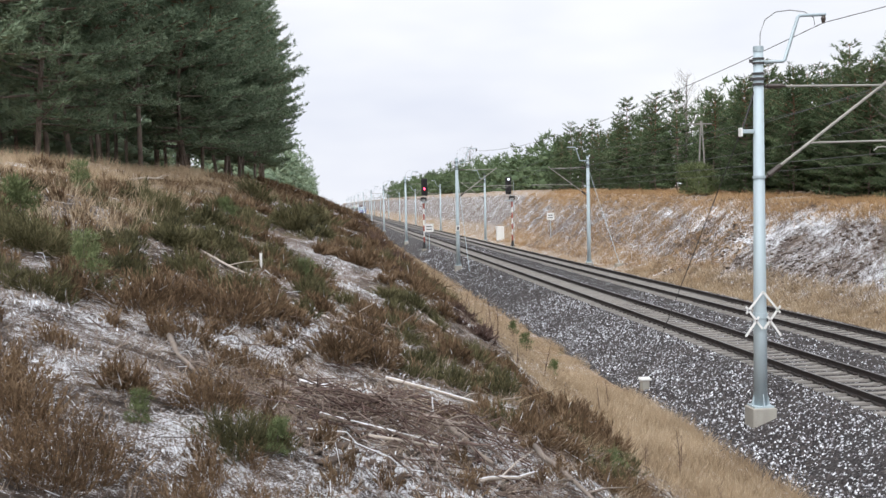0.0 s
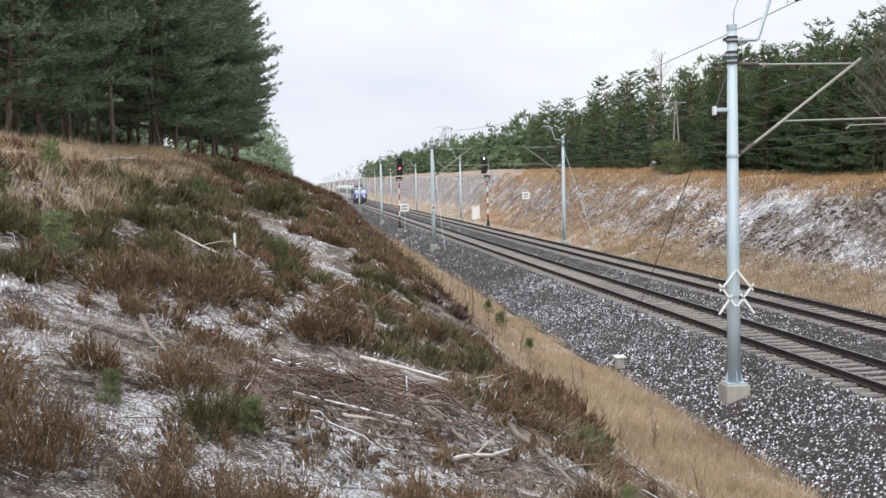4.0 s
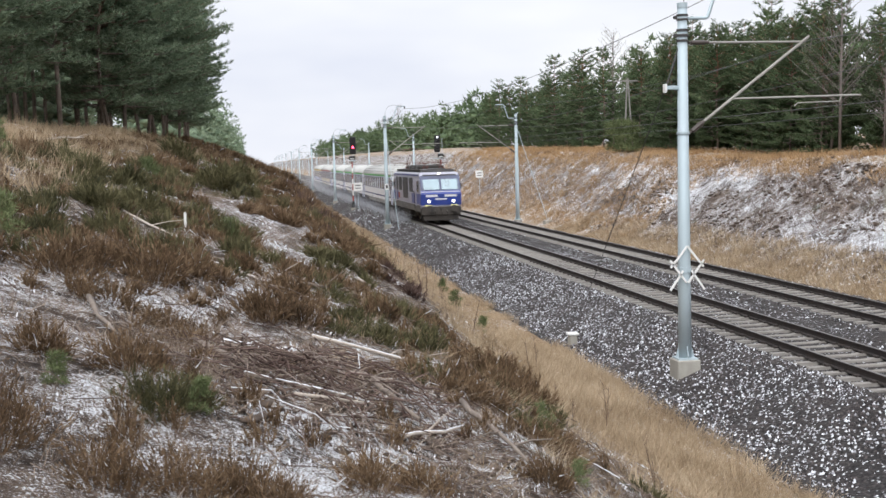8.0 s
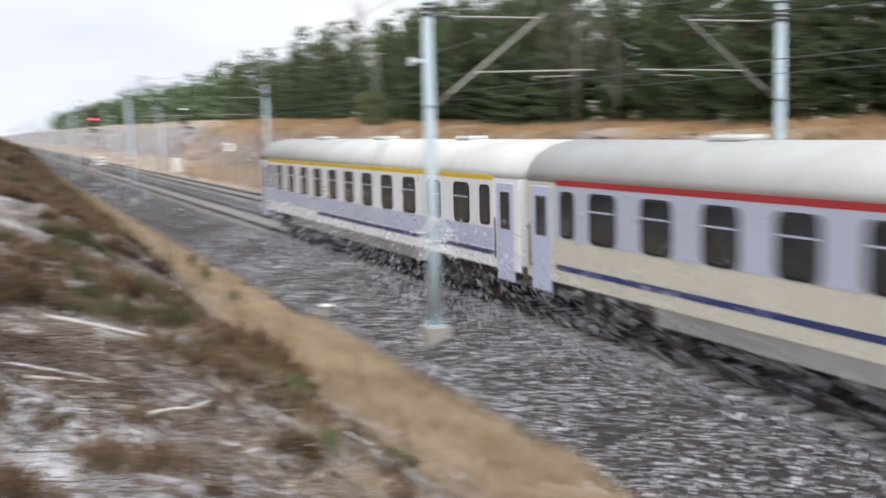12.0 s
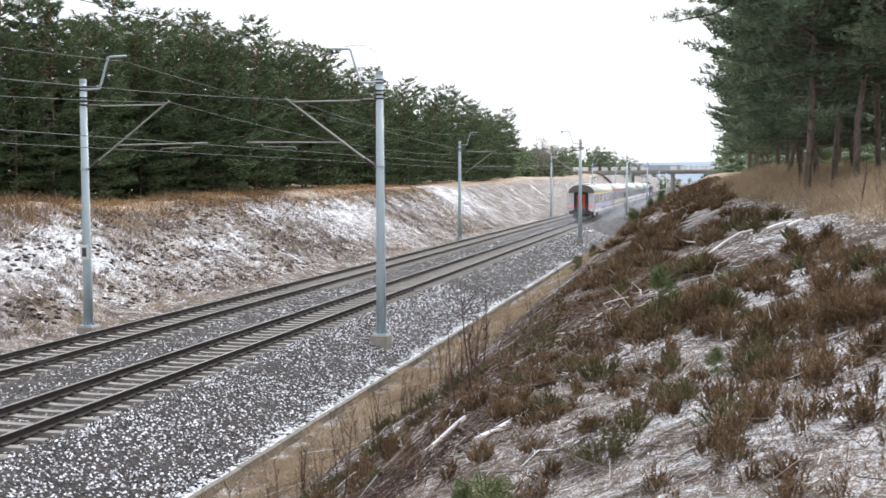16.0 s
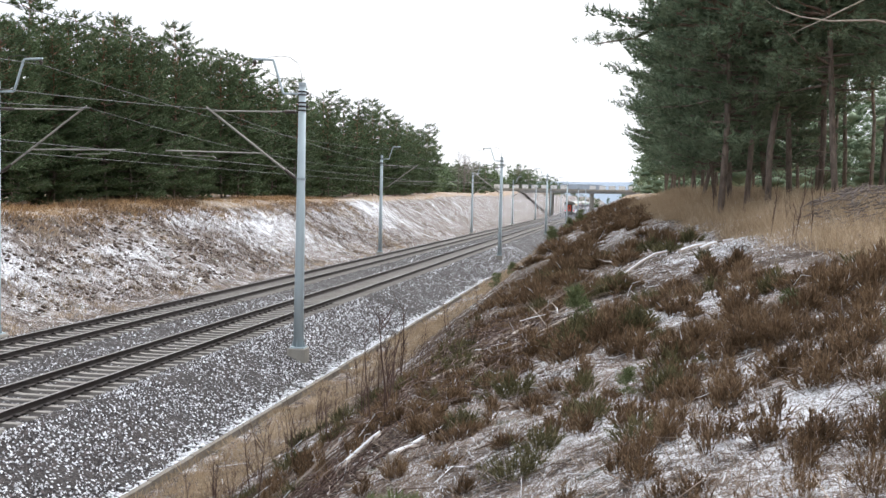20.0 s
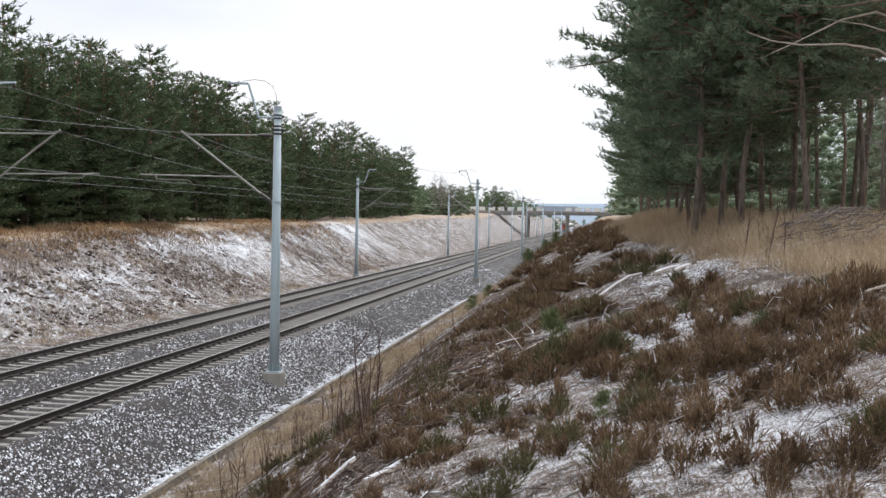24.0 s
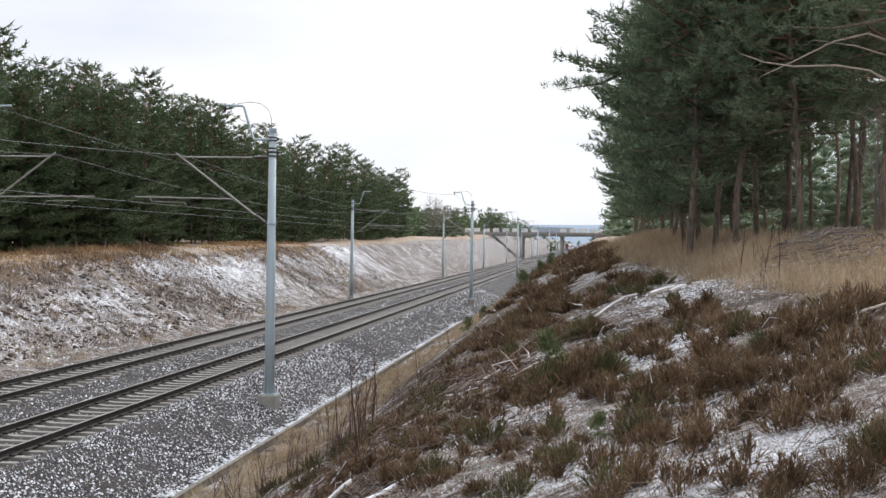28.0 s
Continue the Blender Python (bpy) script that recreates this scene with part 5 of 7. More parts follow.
def buffers(parent, y, out):
    for s in (-1, 1):
        part("buffer", tube([(s * 0.87, y, 1.05), (s * 0.87, y + out * 0.42, 1.05), (s * 0.87, y + out * 0.43, 1.05), (s * 0.87, y + out * 0.5, 1.05)], [0.11, 0.1, 0.24, 0.24], 14), UNDER, parent)
    bm = box(-0.1, 0.1, min(y, y + out * 0.3), max(y, y + out * 0.3), 0.9, 1.15)
    add_tube(bm, [(0, y + out * 0.3, 1.0), (0.02, y + out * 0.42, 0.75), (0, y + out * 0.25, 0.5)], 0.04, 6)
    for s in (-0.45, 0.4):
        add_tube(bm, [(s, y, 0.95), (s, y + out * 0.22, 0.85), (s + 0.05, y + out * 0.2, 0.5), (s + 0.2, y + out * 0.05, 0.55)], 0.03, 6)
    part("coupling", bm, UNDER, parent)


ROOF_ARC = [(1.41, 3.16), (1.385, 3.36), (1.3, 3.55), (1.1, 3.76), (0.75, 3.93), (0.35, 4.02), (0, 4.05)]
ROOF_OUT = ROOF_ARC + [(-x, z) for x, z in ROOF_ARC[-2::-1]]
BODY_LEN = 26.0
def rounded_plate(half, z0, z1, r, thick):
    """An upright plate in the plane of a coach side, with rounded corners."""
    bm = bmesh.new()
    out = []
    for cy, cz, a0 in ((half - r, z1 - r, 0), (-half + r, z1 - r, 90), (-half + r, z0 + r, 180), (half - r, z0 + r, 270)):
        for k in range(5):
            a = math.radians(a0 + 22.5 * k)
            out.append((cy + r * math.cos(a), cz + r * math.sin(a)))
    a = [bm.verts.new((-thick, y, z)) for y, z in out]
    b = [bm.verts.new((thick, y, z)) for y, z in out]
    for i in range(len(out)):
        j = (i + 1) % len(out)
        bm.faces.new((a[i], a[j], b[j], b[i]))
    bm.faces.new(a[::-1])
    bm.faces.new(b)
    bmesh.ops.recalc_face_normals(bm, faces=bm.faces)
    return bm


PANE = shared(rounded_plate(0.46, 2.0, 2.93, 0.12, 0.012), GLASS, "pane")
GASKET = shared(rounded_plate(0.52, 1.94, 2.99, 0.16, 0.006), RUBBER, "window_gasket")
PANE_S = shared(rounded_plate(0.26, 2.04, 2.92, 0.1, 0.012), GLASS, "pane")
GASKET_S = shared(rounded_plate(0.31, 1.98, 2.98, 0.13, 0.006), RUBBER, "window_gasket")
BAR = shared(box(-0.016, 0.016, -0.44, 0.44, 2.6, 2.635), BANDGREY, "window_bar")


def coach(y0, low, band, stripe, label, rear=False, ribs=False):
    c = thing("passenger_coach", label, "railway coach", "coaches of the train", at=pose(0, y0, 0))
    a, b = 0.2, 0.2 + BODY_LEN
    part("body", prism([(-1.41, 0.98), (1.41, 0.98), (1.41, 3.16), (-1.41, 3.16)], a, b), low, c)
    part("roof", prism(ROOF_OUT, a, b), ROOF, c, "grey curved roof", True)
    for s in (-1, 1):
        part("window_band", box(min(s * 1.409, s * 1.416), max(s * 1.409, s * 1.416), a + 1.35, b - 1.35, 1.93, 3.1), band, c)
        part("roofline_stripe", box(min(s * 1.4, s * 1.42), max(s * 1.4, s * 1.42), a + 1.4, b - 1.4, 3.1, 3.22), stripe, c)
        part("navy_stripe", box(min(s * 1.409, s * 1.417), max(s * 1.409, s * 1.417), a + 1.4, b - (1.4 if not rear else 9.0), 1.26, 1.38), NAVY, c)
        if rear:
            part("lavender_band", box(min(s * 1.409, s * 1.4165), max(s * 1.409, s * 1.4165), a + 1.4, b - 1.4, 1.42, 1.92), LAVENDER, c)
        part("skirt", prism([(s * 1.4, 0.98), (s * 1.36, 0.62), (s * 1.3, 0.62), (s * 1.3, 0.98)], a + 5.2, b - 5.2), SKIRT, c)
        for k in range(11):
            y = a + 3.35 + k * 1.93
            w = part("window", GASKET, RUBBER, c)
            w.location = (s * 1.417, y, 0)
            part("pane", PANE, GLASS, w).location = (s * 0.004, 0, 0)
            part("window_bar", BAR, BANDGREY, w).location = (s * 0.006, 0, 0)
        for y in (a + 1.9, b - 1.9):
            w = part("window", GASKET_S, RUBBER, c)
            w.location = (s * 1.417, y, 0)
            part("pane", PANE_S, GLASS, w).location = (s * 0.004, 0, 0)
        for y in (a + 0.72, b - 0.72):
            d = part("door", box(min(s * 1.4, s * 1.43), max(s * 1.4, s * 1.43), y - 0.46, y + 0.46, 0.72, 3.06, 0.012), LAVENDER, c, "pale lavender entrance door")
            part("door_window", box(min(s * 1.42, s * 1.436), max(s * 1.42, s * 1.436), y - 0.26, y + 0.26, 1.95, 2.85, 0.01), GLASS, d)
            part("handrail", tube([(s * 1.45, y + 0.52, 1.2), (s * 1.46, y + 0.52, 2.2)], 0.018, 6), UNDER, d)
        for y, l in ((8.0, 1.6), (11.2, 2.2), (14.9, 1.4), (17.2, 1.8)):
            part("underfloor_box", box(min(s * 0.6, s * 1.3), max(s * 0.6, s * 1.3), y, y + l, 0.42, 0.95, 0.03), UNDER, c)
    for x, z in () if stripe is not GREENSTRIPE or not ribs else ((-1.3, 3.55), (-1.1, 3.76), (-0.75, 3.93), (-0.35, 4.02), (0.35, 4.02), (0.75, 3.93), (1.1, 3.76)):
        part("roof_rib", box(x - 0.014, x + 0.014, a + 0.1, b - 0.1, z - 0.02, z + 0.016), ROOFDARK, c)
    for y in (6.0, 13.2, 20.4):
        part("roof_vent", box(-0.32, 0.32, y - 0.5, y + 0.5, 4.02, 4.14, 0.04), ROOF, c)
    part("underframe", box(-1.2, 1.2, a + 0.3, b - 0.3, 0.8, 0.98), UNDER, c)
    bogie(c, 4.0)
    bogie(c, 22.4)
    for y, out in ((a, -1), (b, 1)):
        bm = bmesh.new()
        for s in (-1, 1):
            add_box(bm, s * 0.62 - 0.17, s * 0.62 + 0.17, min(y, y + out * 0.2), max(y, y + out * 0.2), 1.0, 3.15, 0.06)
        add_box(bm, -0.79, 0.79, min(y, y + out * 0.2), max(y, y + out * 0.2), 3.0, 3.3, 0.06)
        part("gangway_surround", bm, RUBBER, c, "black rubber gangway surround")
        d = part("end_door", box(-0.45, 0.45, min(y, y + out * 0.06), max(y, y + out * 0.06), 1.05, 3.0, 0.01), DOORRED, c, "orange-red gangway door")
        part("door_window", box(-0.15, 0.15, min(y + out * 0.05, y + out * 0.08), max(y + out * 0.05, y + out * 0.08), 1.9, 2.7, 0.03), GLASS, d)
        part("kick_plate", box(-0.44, 0.44, min(y + out * 0.05, y + out * 0.09), max(y + out * 0.05, y + out * 0.09), 1.06, 1.42), LOCODARK, d)
        part("headstock", box(-1.36, 1.36, min(y, y + out * 0.1), max(y, y + out * 0.1), 0.82, 1.12), UNDER, c)
        buffers(c, y, out)
        if rear and out > 0:
            for s in (-1, 1):
                part("tail_lamp", tube([(s * 1.08, y, 1.62), (s * 1.08, y + 0.1, 1.62)], [0.1, 0.1], 12), LAMPRED, c, "lit red tail lamp")
            part("roof_end", prism(ROOF_OUT, y - 0.02, y + 0.18), ROOFDARK, c)
            part("gutter_hose", tube([(1.2, y + 0.05, 1.5), (1.22, y + 0.1, 1.1), (1.15, y + 0.1, 0.8)], 0.04, 6), RUBBER, c)
    return c


def locomotive(label):
    c = thing("locomotive", label, "locomotive", at=pose(0, 0, 0))
    L = 16.74
    side = [(0.55, 1.05), (0.42, 2.05), (1.05, 3.35), (1.5, 3.6), (L - 1.5, 3.6), (L - 1.05, 3.35), (L - 0.42, 2.05), (L - 0.55, 1.05)]
    bm = bmesh.new()
    l = [bm.verts.new((-1.46 + (0.12 if z > 3.5 else 0), y, z)) for y, z in side]
    r = [bm.verts.new((1.46 - (0.12 if z > 3.5 else 0), y, z)) for y, z in side]
    n = len(side)
    for i in range(n):
        bm.faces.new((l[i], l[(i + 1) % n], r[(i + 1) % n], r[i]))
    bm.faces.new(l[::-1])
    bm.faces.new(r)
    bmesh.ops.recalc_face_normals(bm, faces=bm.faces)
    bmesh.ops.bevel(bm, geom=list(bm.edges), offset=0.1, segments=2, affect="EDGES", profile=0.6)
    part("body", bm, LOCOGREY, c, "pale grey body", True)
    part("roof", prism([(-1.3, 3.59), (1.3, 3.59), (1.05, 3.78), (0.4, 3.86), (-0.4, 3.86), (-1.05, 3.78)], 1.6, L - 1.6), LOCODARK, c, "dark roof")
    for s in (-1, 1):
        x0, x1 = sorted((s * 1.455, s * 1.472))
        part("lower_side", box(x0, x1, 0.62, L - 0.62, 0.82, 1.3), LOCOSILL, c)
        part("pale_sill_line", box(x0 - 0.003, x1 + 0.003, 0.62, L - 0.62, 1.28, 1.33), LOCOGREY, c)
        part("side_emblem", box(x0 - 0.003, x1 + 0.003, L - 5.0, L - 4.1, 1.5, 1.95), REDPAINT, c, "small red panel")
        for y0, y1 in ((0.5, 5.0), (L - 4.0, L - 0.5)):
            part("blue_panel", box(x0, x1, y0, y1, 1.34, 2.08), LOCOBLUE, c)
        part("roof_stripe", box(x0, x1, 1.3, L - 1.3, 3.36, 3.44), LOCOBLUE, c)
        for y0, y1, z0 in ((4.4, 6.1, 2.15), (7.0, 9.7, 1.6), (10.4, 12.1, 2.15), (12.8, 13.9, 2.15)):
            g = part("grille", box(x0, s * 1.478 if s > 0 else x1, y0, y1, z0, 3.2) if s > 0 else box(-1.478, x1, y0, y1, z0, 3.2), LOCODARK, c, "dark ventilation grille")
            bm = bmesh.new()
            for k in range(9):
                z = z0 + 0.08 + (3.12 - z0 - 0.08) * k / 8
                add_box(bm, min(s * 1.478, s * 1.492), max(s * 1.478, s * 1.492), y0 + 0.05, y1 - 0.05, z - 0.018, z + 0.018)
            part("louvre", bm, LOCODARK, g)
        for y in (1.75, L - 1.75):
            part("cab_window", box(min(s * 1.46, s * 1.48), max(s * 1.46, s * 1.48), y - 0.35, y + 0.35, 2.2, 3.0, 0.02), GLASS, c)
        for y in (2.75, L - 2.75):
            d = part("cab_door", box(min(s * 1.46, s * 1.482), max(s * 1.46, s * 1.482), y - 0.32, y + 0.32, 1.2, 3.1, 0.01), LOCOGREY, c)
            part("handrail", tube([(s * 1.5, y + 0.42, 1.0), (s * 1.52, y + 0.42, 2.3)], 0.02, 6), UNDER, d)
        part("battery_box", box(min(s * 0.7, s * 1.35), max(s * 0.7, s * 1.35), 6.8, 9.9, 0.35, 0.85, 0.03), UNDER, c)
    for e in (0, 1):
        f = (lambda y: y) if not e else (lambda y: L - y)
        o = -1 if not e else 1
        # front: blue panel, windscreens on the slope, lamps, apron
        def slab(x0, x1, z0, z1, off, lift):
            yb = lambda z: np.interp(z, [1.05, 2.05, 3.35], [0.55, 0.42, 1.05])
            bm = bmesh.new()
            vs = [bm.verts.new((x, f(float(yb(z)) - d), z)) for d in (lift, lift - off) for x, z in ((x0, z0), (x1, z0), (x1, z1), (x0, z1))]
            for q in ((0, 1, 2, 3), (7, 6, 5, 4), (0, 4, 5, 1), (1, 5, 6, 2), (2, 6, 7, 3), (3, 7, 4, 0)):
                bm.faces.new([vs[i] for i in q])
            bmesh.ops.recalc_face_normals(bm, faces=bm.faces)
            return bm
        part("front_panel", slab(-1.45, 1.45, 1.28, 2.06, 0.05, 0.035), LOCOBLUE, c, "deep blue nose")
        part("upper_front_panel", slab(-1.44, 1.44, 2.06, 3.36, 0.05, 0.03), LOCOBROW, c, "dark blue-grey windscreen surround")
        part("blue_band", slab(-1.445, 1.445, 2.06, 2.3, 0.02, 0.036), LOCOBLUE, c)
        part("pale_waist_line", slab(-1.447, 1.447, 2.2, 2.25, 0.02, 0.041), LOCOGREY, c)
        for s in (-1, 1):
            x0, x1 = sorted((s * 0.08, s * 1.24))
            w = part("windscreen", slab(x0, x1, 2.38, 3.1, 0.03, 0.06), WINDSCREEN, c, "windscreen reflecting the pale sky")
            part("pale_marking", slab(min(s * 0.25, s * 1.1), max(s * 0.25, s * 1.1), 1.86, 2.02, 0.01, 0.048), BODYWHITE, c)
            part("headlight", tube([(s * 0.88, f(0.55), 1.55), (s * 0.88, f(0.33), 1.55), (s * 0.88, f(0.31), 1.55)], [0.1, 0.1, 0.085], 14), LAMPWHITE if not e else WHITE, c, "lit white headlight" if not e else "")
            part("marker_lamp", box(min(s * 0.7, s * 1.15), max(s * 0.7, s * 1.15), min(f(0.4), f(0.55)), max(f(0.4), f(0.55)), 1.2, 1.3, 0.02), LAMPYELLOW if not e else WHITE, c)
            part("mirror", box(min(s * 1.5, s * 1.62), max(s * 1.5, s * 1.62), min(f(1.1), f(1.2)), max(f(1.1), f(1.2)), 2.4, 2.75), DARKSTEEL, c)
        part("centre_marking", slab(-0.42, 0.42, 1.66, 1.76, 0.01, 0.048), BODYWHITE, c)
        part("apron", box(-1.4, 1.4, min(f(0.5), f(0.9)), max(f(0.5), f(0.9)), 0.55, 1.2, 0.05), UNDER, c)
        part("snow_plough", box(-1.25, 1.25, min(f(0.62), f(0.8)), max(f(0.62), f(0.8)), 0.18, 0.6, 0.03), UNDER, c)
        part("top_headlight", tube([(0, f(1.3), 3.5), (0, f(1.1), 3.5)], [0.08, 0.08], 12), LAMPWHITE if not e else WHITE, c)
        part("windscreen_visor", box(-1.2, 1.2, min(f(1.0), f(1.35)), max(f(1.0), f(1.35)), 3.34, 3.44, 0.02), LOCODARK, c)
        buffers(c, f(0.55), o)
        yp = 3.6 if not e else L - 3.6
        bm = bmesh.new()
        for s in (-1, 1):
            add_tube(bm, [(s * 0.55, yp - 1.0, 4.0), (s * 0.5, yp + 1.3, 4.12)], 0.03, 6)
            add_tube(bm, [(s * 0.45, yp + 1.3, 4.14), (s * 0.7, yp - 0.9, 4.24)], 0.025, 6)
            add_tube(bm, [(s * 0.6, yp - 0.8, 3.82), (s * 0.6, yp - 0.8, 4.02)], 0.06, 6)
            add_tube(bm, [(s * 0.6, yp + 0.8, 3.82), (s * 0.6, yp + 0.8, 4.02)], 0.06, 6)
            add_tube(bm, [(-0.9, yp - 0.9 + s * 0.12, 4.22), (-0.5, yp - 0.9 + s * 0.12, 4.28), (0.5, yp - 0.9 + s * 0.12, 4.28), (0.9, yp - 0.9 + s * 0.12, 4.22)], 0.025, 6)
        part("pantograph", bm, PANTO, c, "folded reddish pantograph" if not e else "pantograph frame")
    bm = bmesh.new()
    add_tube(bm, [(0, 5.0, 4.05), (0, 11.8, 4.05)], 0.03, 6)
    for y in (5.4, 8.0, 11.0):
        add_tube(bm, [(0, y, 3.84), (0, y, 4.05)], 0.07, 8)
        add_box(bm, -0.7, -0.2, y - 0.5, y + 0.5, 3.8, 3.98, 0.03)
    part("roof_busbar", bm, LOCODARK, c)
    for y, w, h, m in ((4.9, 0.9, 0.24, UNDER), (6.4, 1.0, 0.3, LOCODARK), (7.7, 0.8, 0.2, UNDER), (9.0, 1.0, 0.28, LOCODARK), (10.4, 0.9, 0.22, PANTO), (11.7, 0.8, 0.26, UNDER)):
        part("roof_equipment", box(-w, w, y - 0.45, y + 0.45, 3.78, 3.84 + h, 0.05), m, c)
    for s in (-1, 1):
        part("roof_walkway", box(min(s * 1.0, s * 1.28), max(s * 1.0, s * 1.28), 2.0, L - 2.0, 3.72, 3.8, 0.01), UNDER, c)
    # raised collector touching the wire
    bm = bmesh.new()
    yp = L - 3.6
    for s in (-1, 1):
        add_tube(bm, [(s * 0.5, yp + 1.1, 4.1), (s * 0.55, yp - 0.6, 4.75), (s * 0.3, yp + 0.6, 5.38)], 0.025, 6)
    add_tube(bm, [(-0.95, yp + 0.6, 5.32), (-0.5, yp + 0.6, 5.41), (0.5, yp + 0.6, 5.41), (0.95, yp + 0.6, 5.32)], 0.03, 6)
    part("raised_pantograph", bm, PANTO, c)
    bogie(c, 4.0, 3.0)
    bogie(c, L - 4.0, 3.0)
    return c


loco = locomotive("blue and pale grey electric locomotive with lit headlights")
green_label = "white coach with grey window band and bright green roofline stripe"
TRAIN = [(loco, 0.0)]
for i in range(5):
    lo, ba, st, lab = ((BODYWHITE, BANDGREY, GREENSTRIPE, green_label), (BODYWHITE, BANDGREY, GREENSTRIPE, green_label), (BODYWHITE, BANDGREY, GREENSTRIPE, green_label),
                       (BODYCREAM, BANDGREY, REDSTRIPE, "cream and grey buffet coach with a thin red roofline stripe"),
                       (BODYWHITE, BODYWHITE, YELLOWSTRIPE, "white rear coach with yellow stripe and orange-red end door"))[i]
    TRAIN.append((coach(0, lo, ba, st, lab, i == 4, i == 0), 16.74 + 26.4 * i))

# ---- signals, bridge, signs and small things along the line ----
def signal(x, y, lit, head_dx, label, turn=0):
    s = thing("colour_light_signal", label, "railway signal", "signals", at=pose(x, y, 0, 0, 0, turn))
    part("footing", box(-0.25, 0.25, -0.25, 0.25, -1.1, -0.35, 0.02), CONCRETE, s)
    part("base_bracket", tube([(0, 0, -0.4), (0, 0, -0.1), (0, 0, 0.35)], [0.26, 0.16, 0.09], 10), BLACKPAINT, s)
    z = 0.3
    for k in range(7):
        part("mast_section", tube([(0, 0, z), (0, 0, z + 0.6)], [0.07, 0.07], 12), REDPAINT if k % 2 == 0 else WHITE, s)
        z += 0.6
    part("upper_mast", tube([(0, 0, z), (0, 0, z + 0.55), (head_dx * 0.6, 0, z + 0.75)], 0.06, 10), GALV, s)
    part("service_platform", box(-0.42 + head_dx, 0.35 + head_dx, -0.3, 0.35, z + 0.1, z + 0.16), GALV, s)
    part("lower_box", box(-0.32, 0.32, -0.14, 0.02, z + 0.22, z + 0.62, 0.03), BLACKPAINT, s, "small black speed indicator box")
    part("indicator_glass", box(-0.2, 0.2, -0.15, -0.135, z + 0.3, z + 0.36), WHITE, s)
    h = part("head", box(head_dx - 0.33, head_dx + 0.33, -0.12, 0.08, z + 0.8, z + 2.65, 0.08), BLACKPAINT, s, "tall black lamp head")
    for k in range(4):
        zl = z + 1.1 + 0.44 * k
        on = (lit == "red" and k == 1) or (lit == "white" and k == 3)
        part("lens", tube([(head_dx, -0.16, zl), (head_dx, -0.125, zl)], [0.1, 0.1], 12), (LAMPRED_SIG if lit == "red" else LAMPWHITE_SIG) if on else BLACKPAINT, h, f"lit {lit} lens" if on else "")
        bm = bmesh.new()
        for a in range(7):
            t0, t1 = math.pi * a / 7, math.pi * (a + 1) / 7
            vs = [bm.verts.new((head_dx + r * math.cos(t), yy, zl + r * math.sin(t))) for t, r, yy in ((t0, 0.13, -0.12), (t1, 0.13, -0.12), (t1, 0.12, -0.36), (t0, 0.12, -0.36))]
            bm.faces.new(vs)
        bmesh.ops.solidify(bm, geom=bm.faces, thickness=0.008)
        part("hood", bm, BLACKPAINT, h)
    part("ladder", tube([(0.2, 0.1, -0.3), (0.2, 0.1, z + 2.3)], 0.025, 6), GALV, s)
    return s


LAMPRED_SIG, LAMPWHITE_SIG = glow("signal_red", (1.0, 0.05, 0.1), 9.0), glow("signal_white", (0.85, 0.9, 1.0), 3.0)
signal(-2.75, 117.0, "red", 0.12, "red-and-white banded signal mast showing a red light")
signal(6.9, 117.5, "white", -0.35, "red-and-white banded signal mast with a pale light")


def relay_box(x, y, w, h, label):
    c = thing("trackside_cabinet", label, "cabinet", at=pose(x, y, float(height(x, y))))
    part("body", box(-w / 2, w / 2, -0.3, 0.3, 0.05, h, 0.03), WHITE, c)
    part("roof", box(-w / 2 - 0.06, w / 2 + 0.06, -0.36, 0.36, h, h + 0.07, 0.02), WHITE, c)
    part("plinth", box(-w / 2 + 0.05, w / 2 - 0.05, -0.25, 0.25, -0.4, 0.06), CONCRETE, c)
    part("door", box(-w / 2 + 0.06, w / 2 - 0.06, -0.315, -0.3, 0.15, h - 0.1), WHITE, c)


relay_box(8.6, 137.0, 0.95, 1.75, "white trackside cabinet at the foot of the far bank")


def small_sign(x, y, z, w, h, label, post=True):
    s = thing("trackside_sign", label, "sign", "small signs", at=pose(x, y, float(height(x, y))))
    part("post", tube([(0, 0, -0.3), (0, 0, z + h)], 0.03, 8), GALV, s)
    p = part("plate", box(-w / 2, w / 2, -0.05, -0.03, z, z + h), WHITE, s)
    for k in range(2):
        part("marking", box(-w * 0.3, w * 0.3, -0.056, -0.0505, z + h * (0.25 + 0.35 * k), z + h * (0.37 + 0.35 * k)), LOCODARK, p)


small_sign(-2.3, 116.0, 2.6, 0.95, 0.85, "small white trackside plate with two dark bars")
small_sign(10.2, 113.0, 1.9, 0.8, 0.75, "white plate on a post on the far bank")


def marker_post(x, y, label):
    z = float(height(x, y))
    p = thing("marker_post", label, "marker post", at=pose(x, y, z))
    part("shaft", box(-0.12, 0.12, -0.12, 0.12, -0.2, 0.46, 0.03), CONCRETE, p)
    part("cap", box(-0.16, 0.16, -0.16, 0.16, 0.44, 0.51, 0.02), WHITE, p, "snow-whitened cap")


marker_post(-3.9, 30.6, "short concrete marker post with a white top")


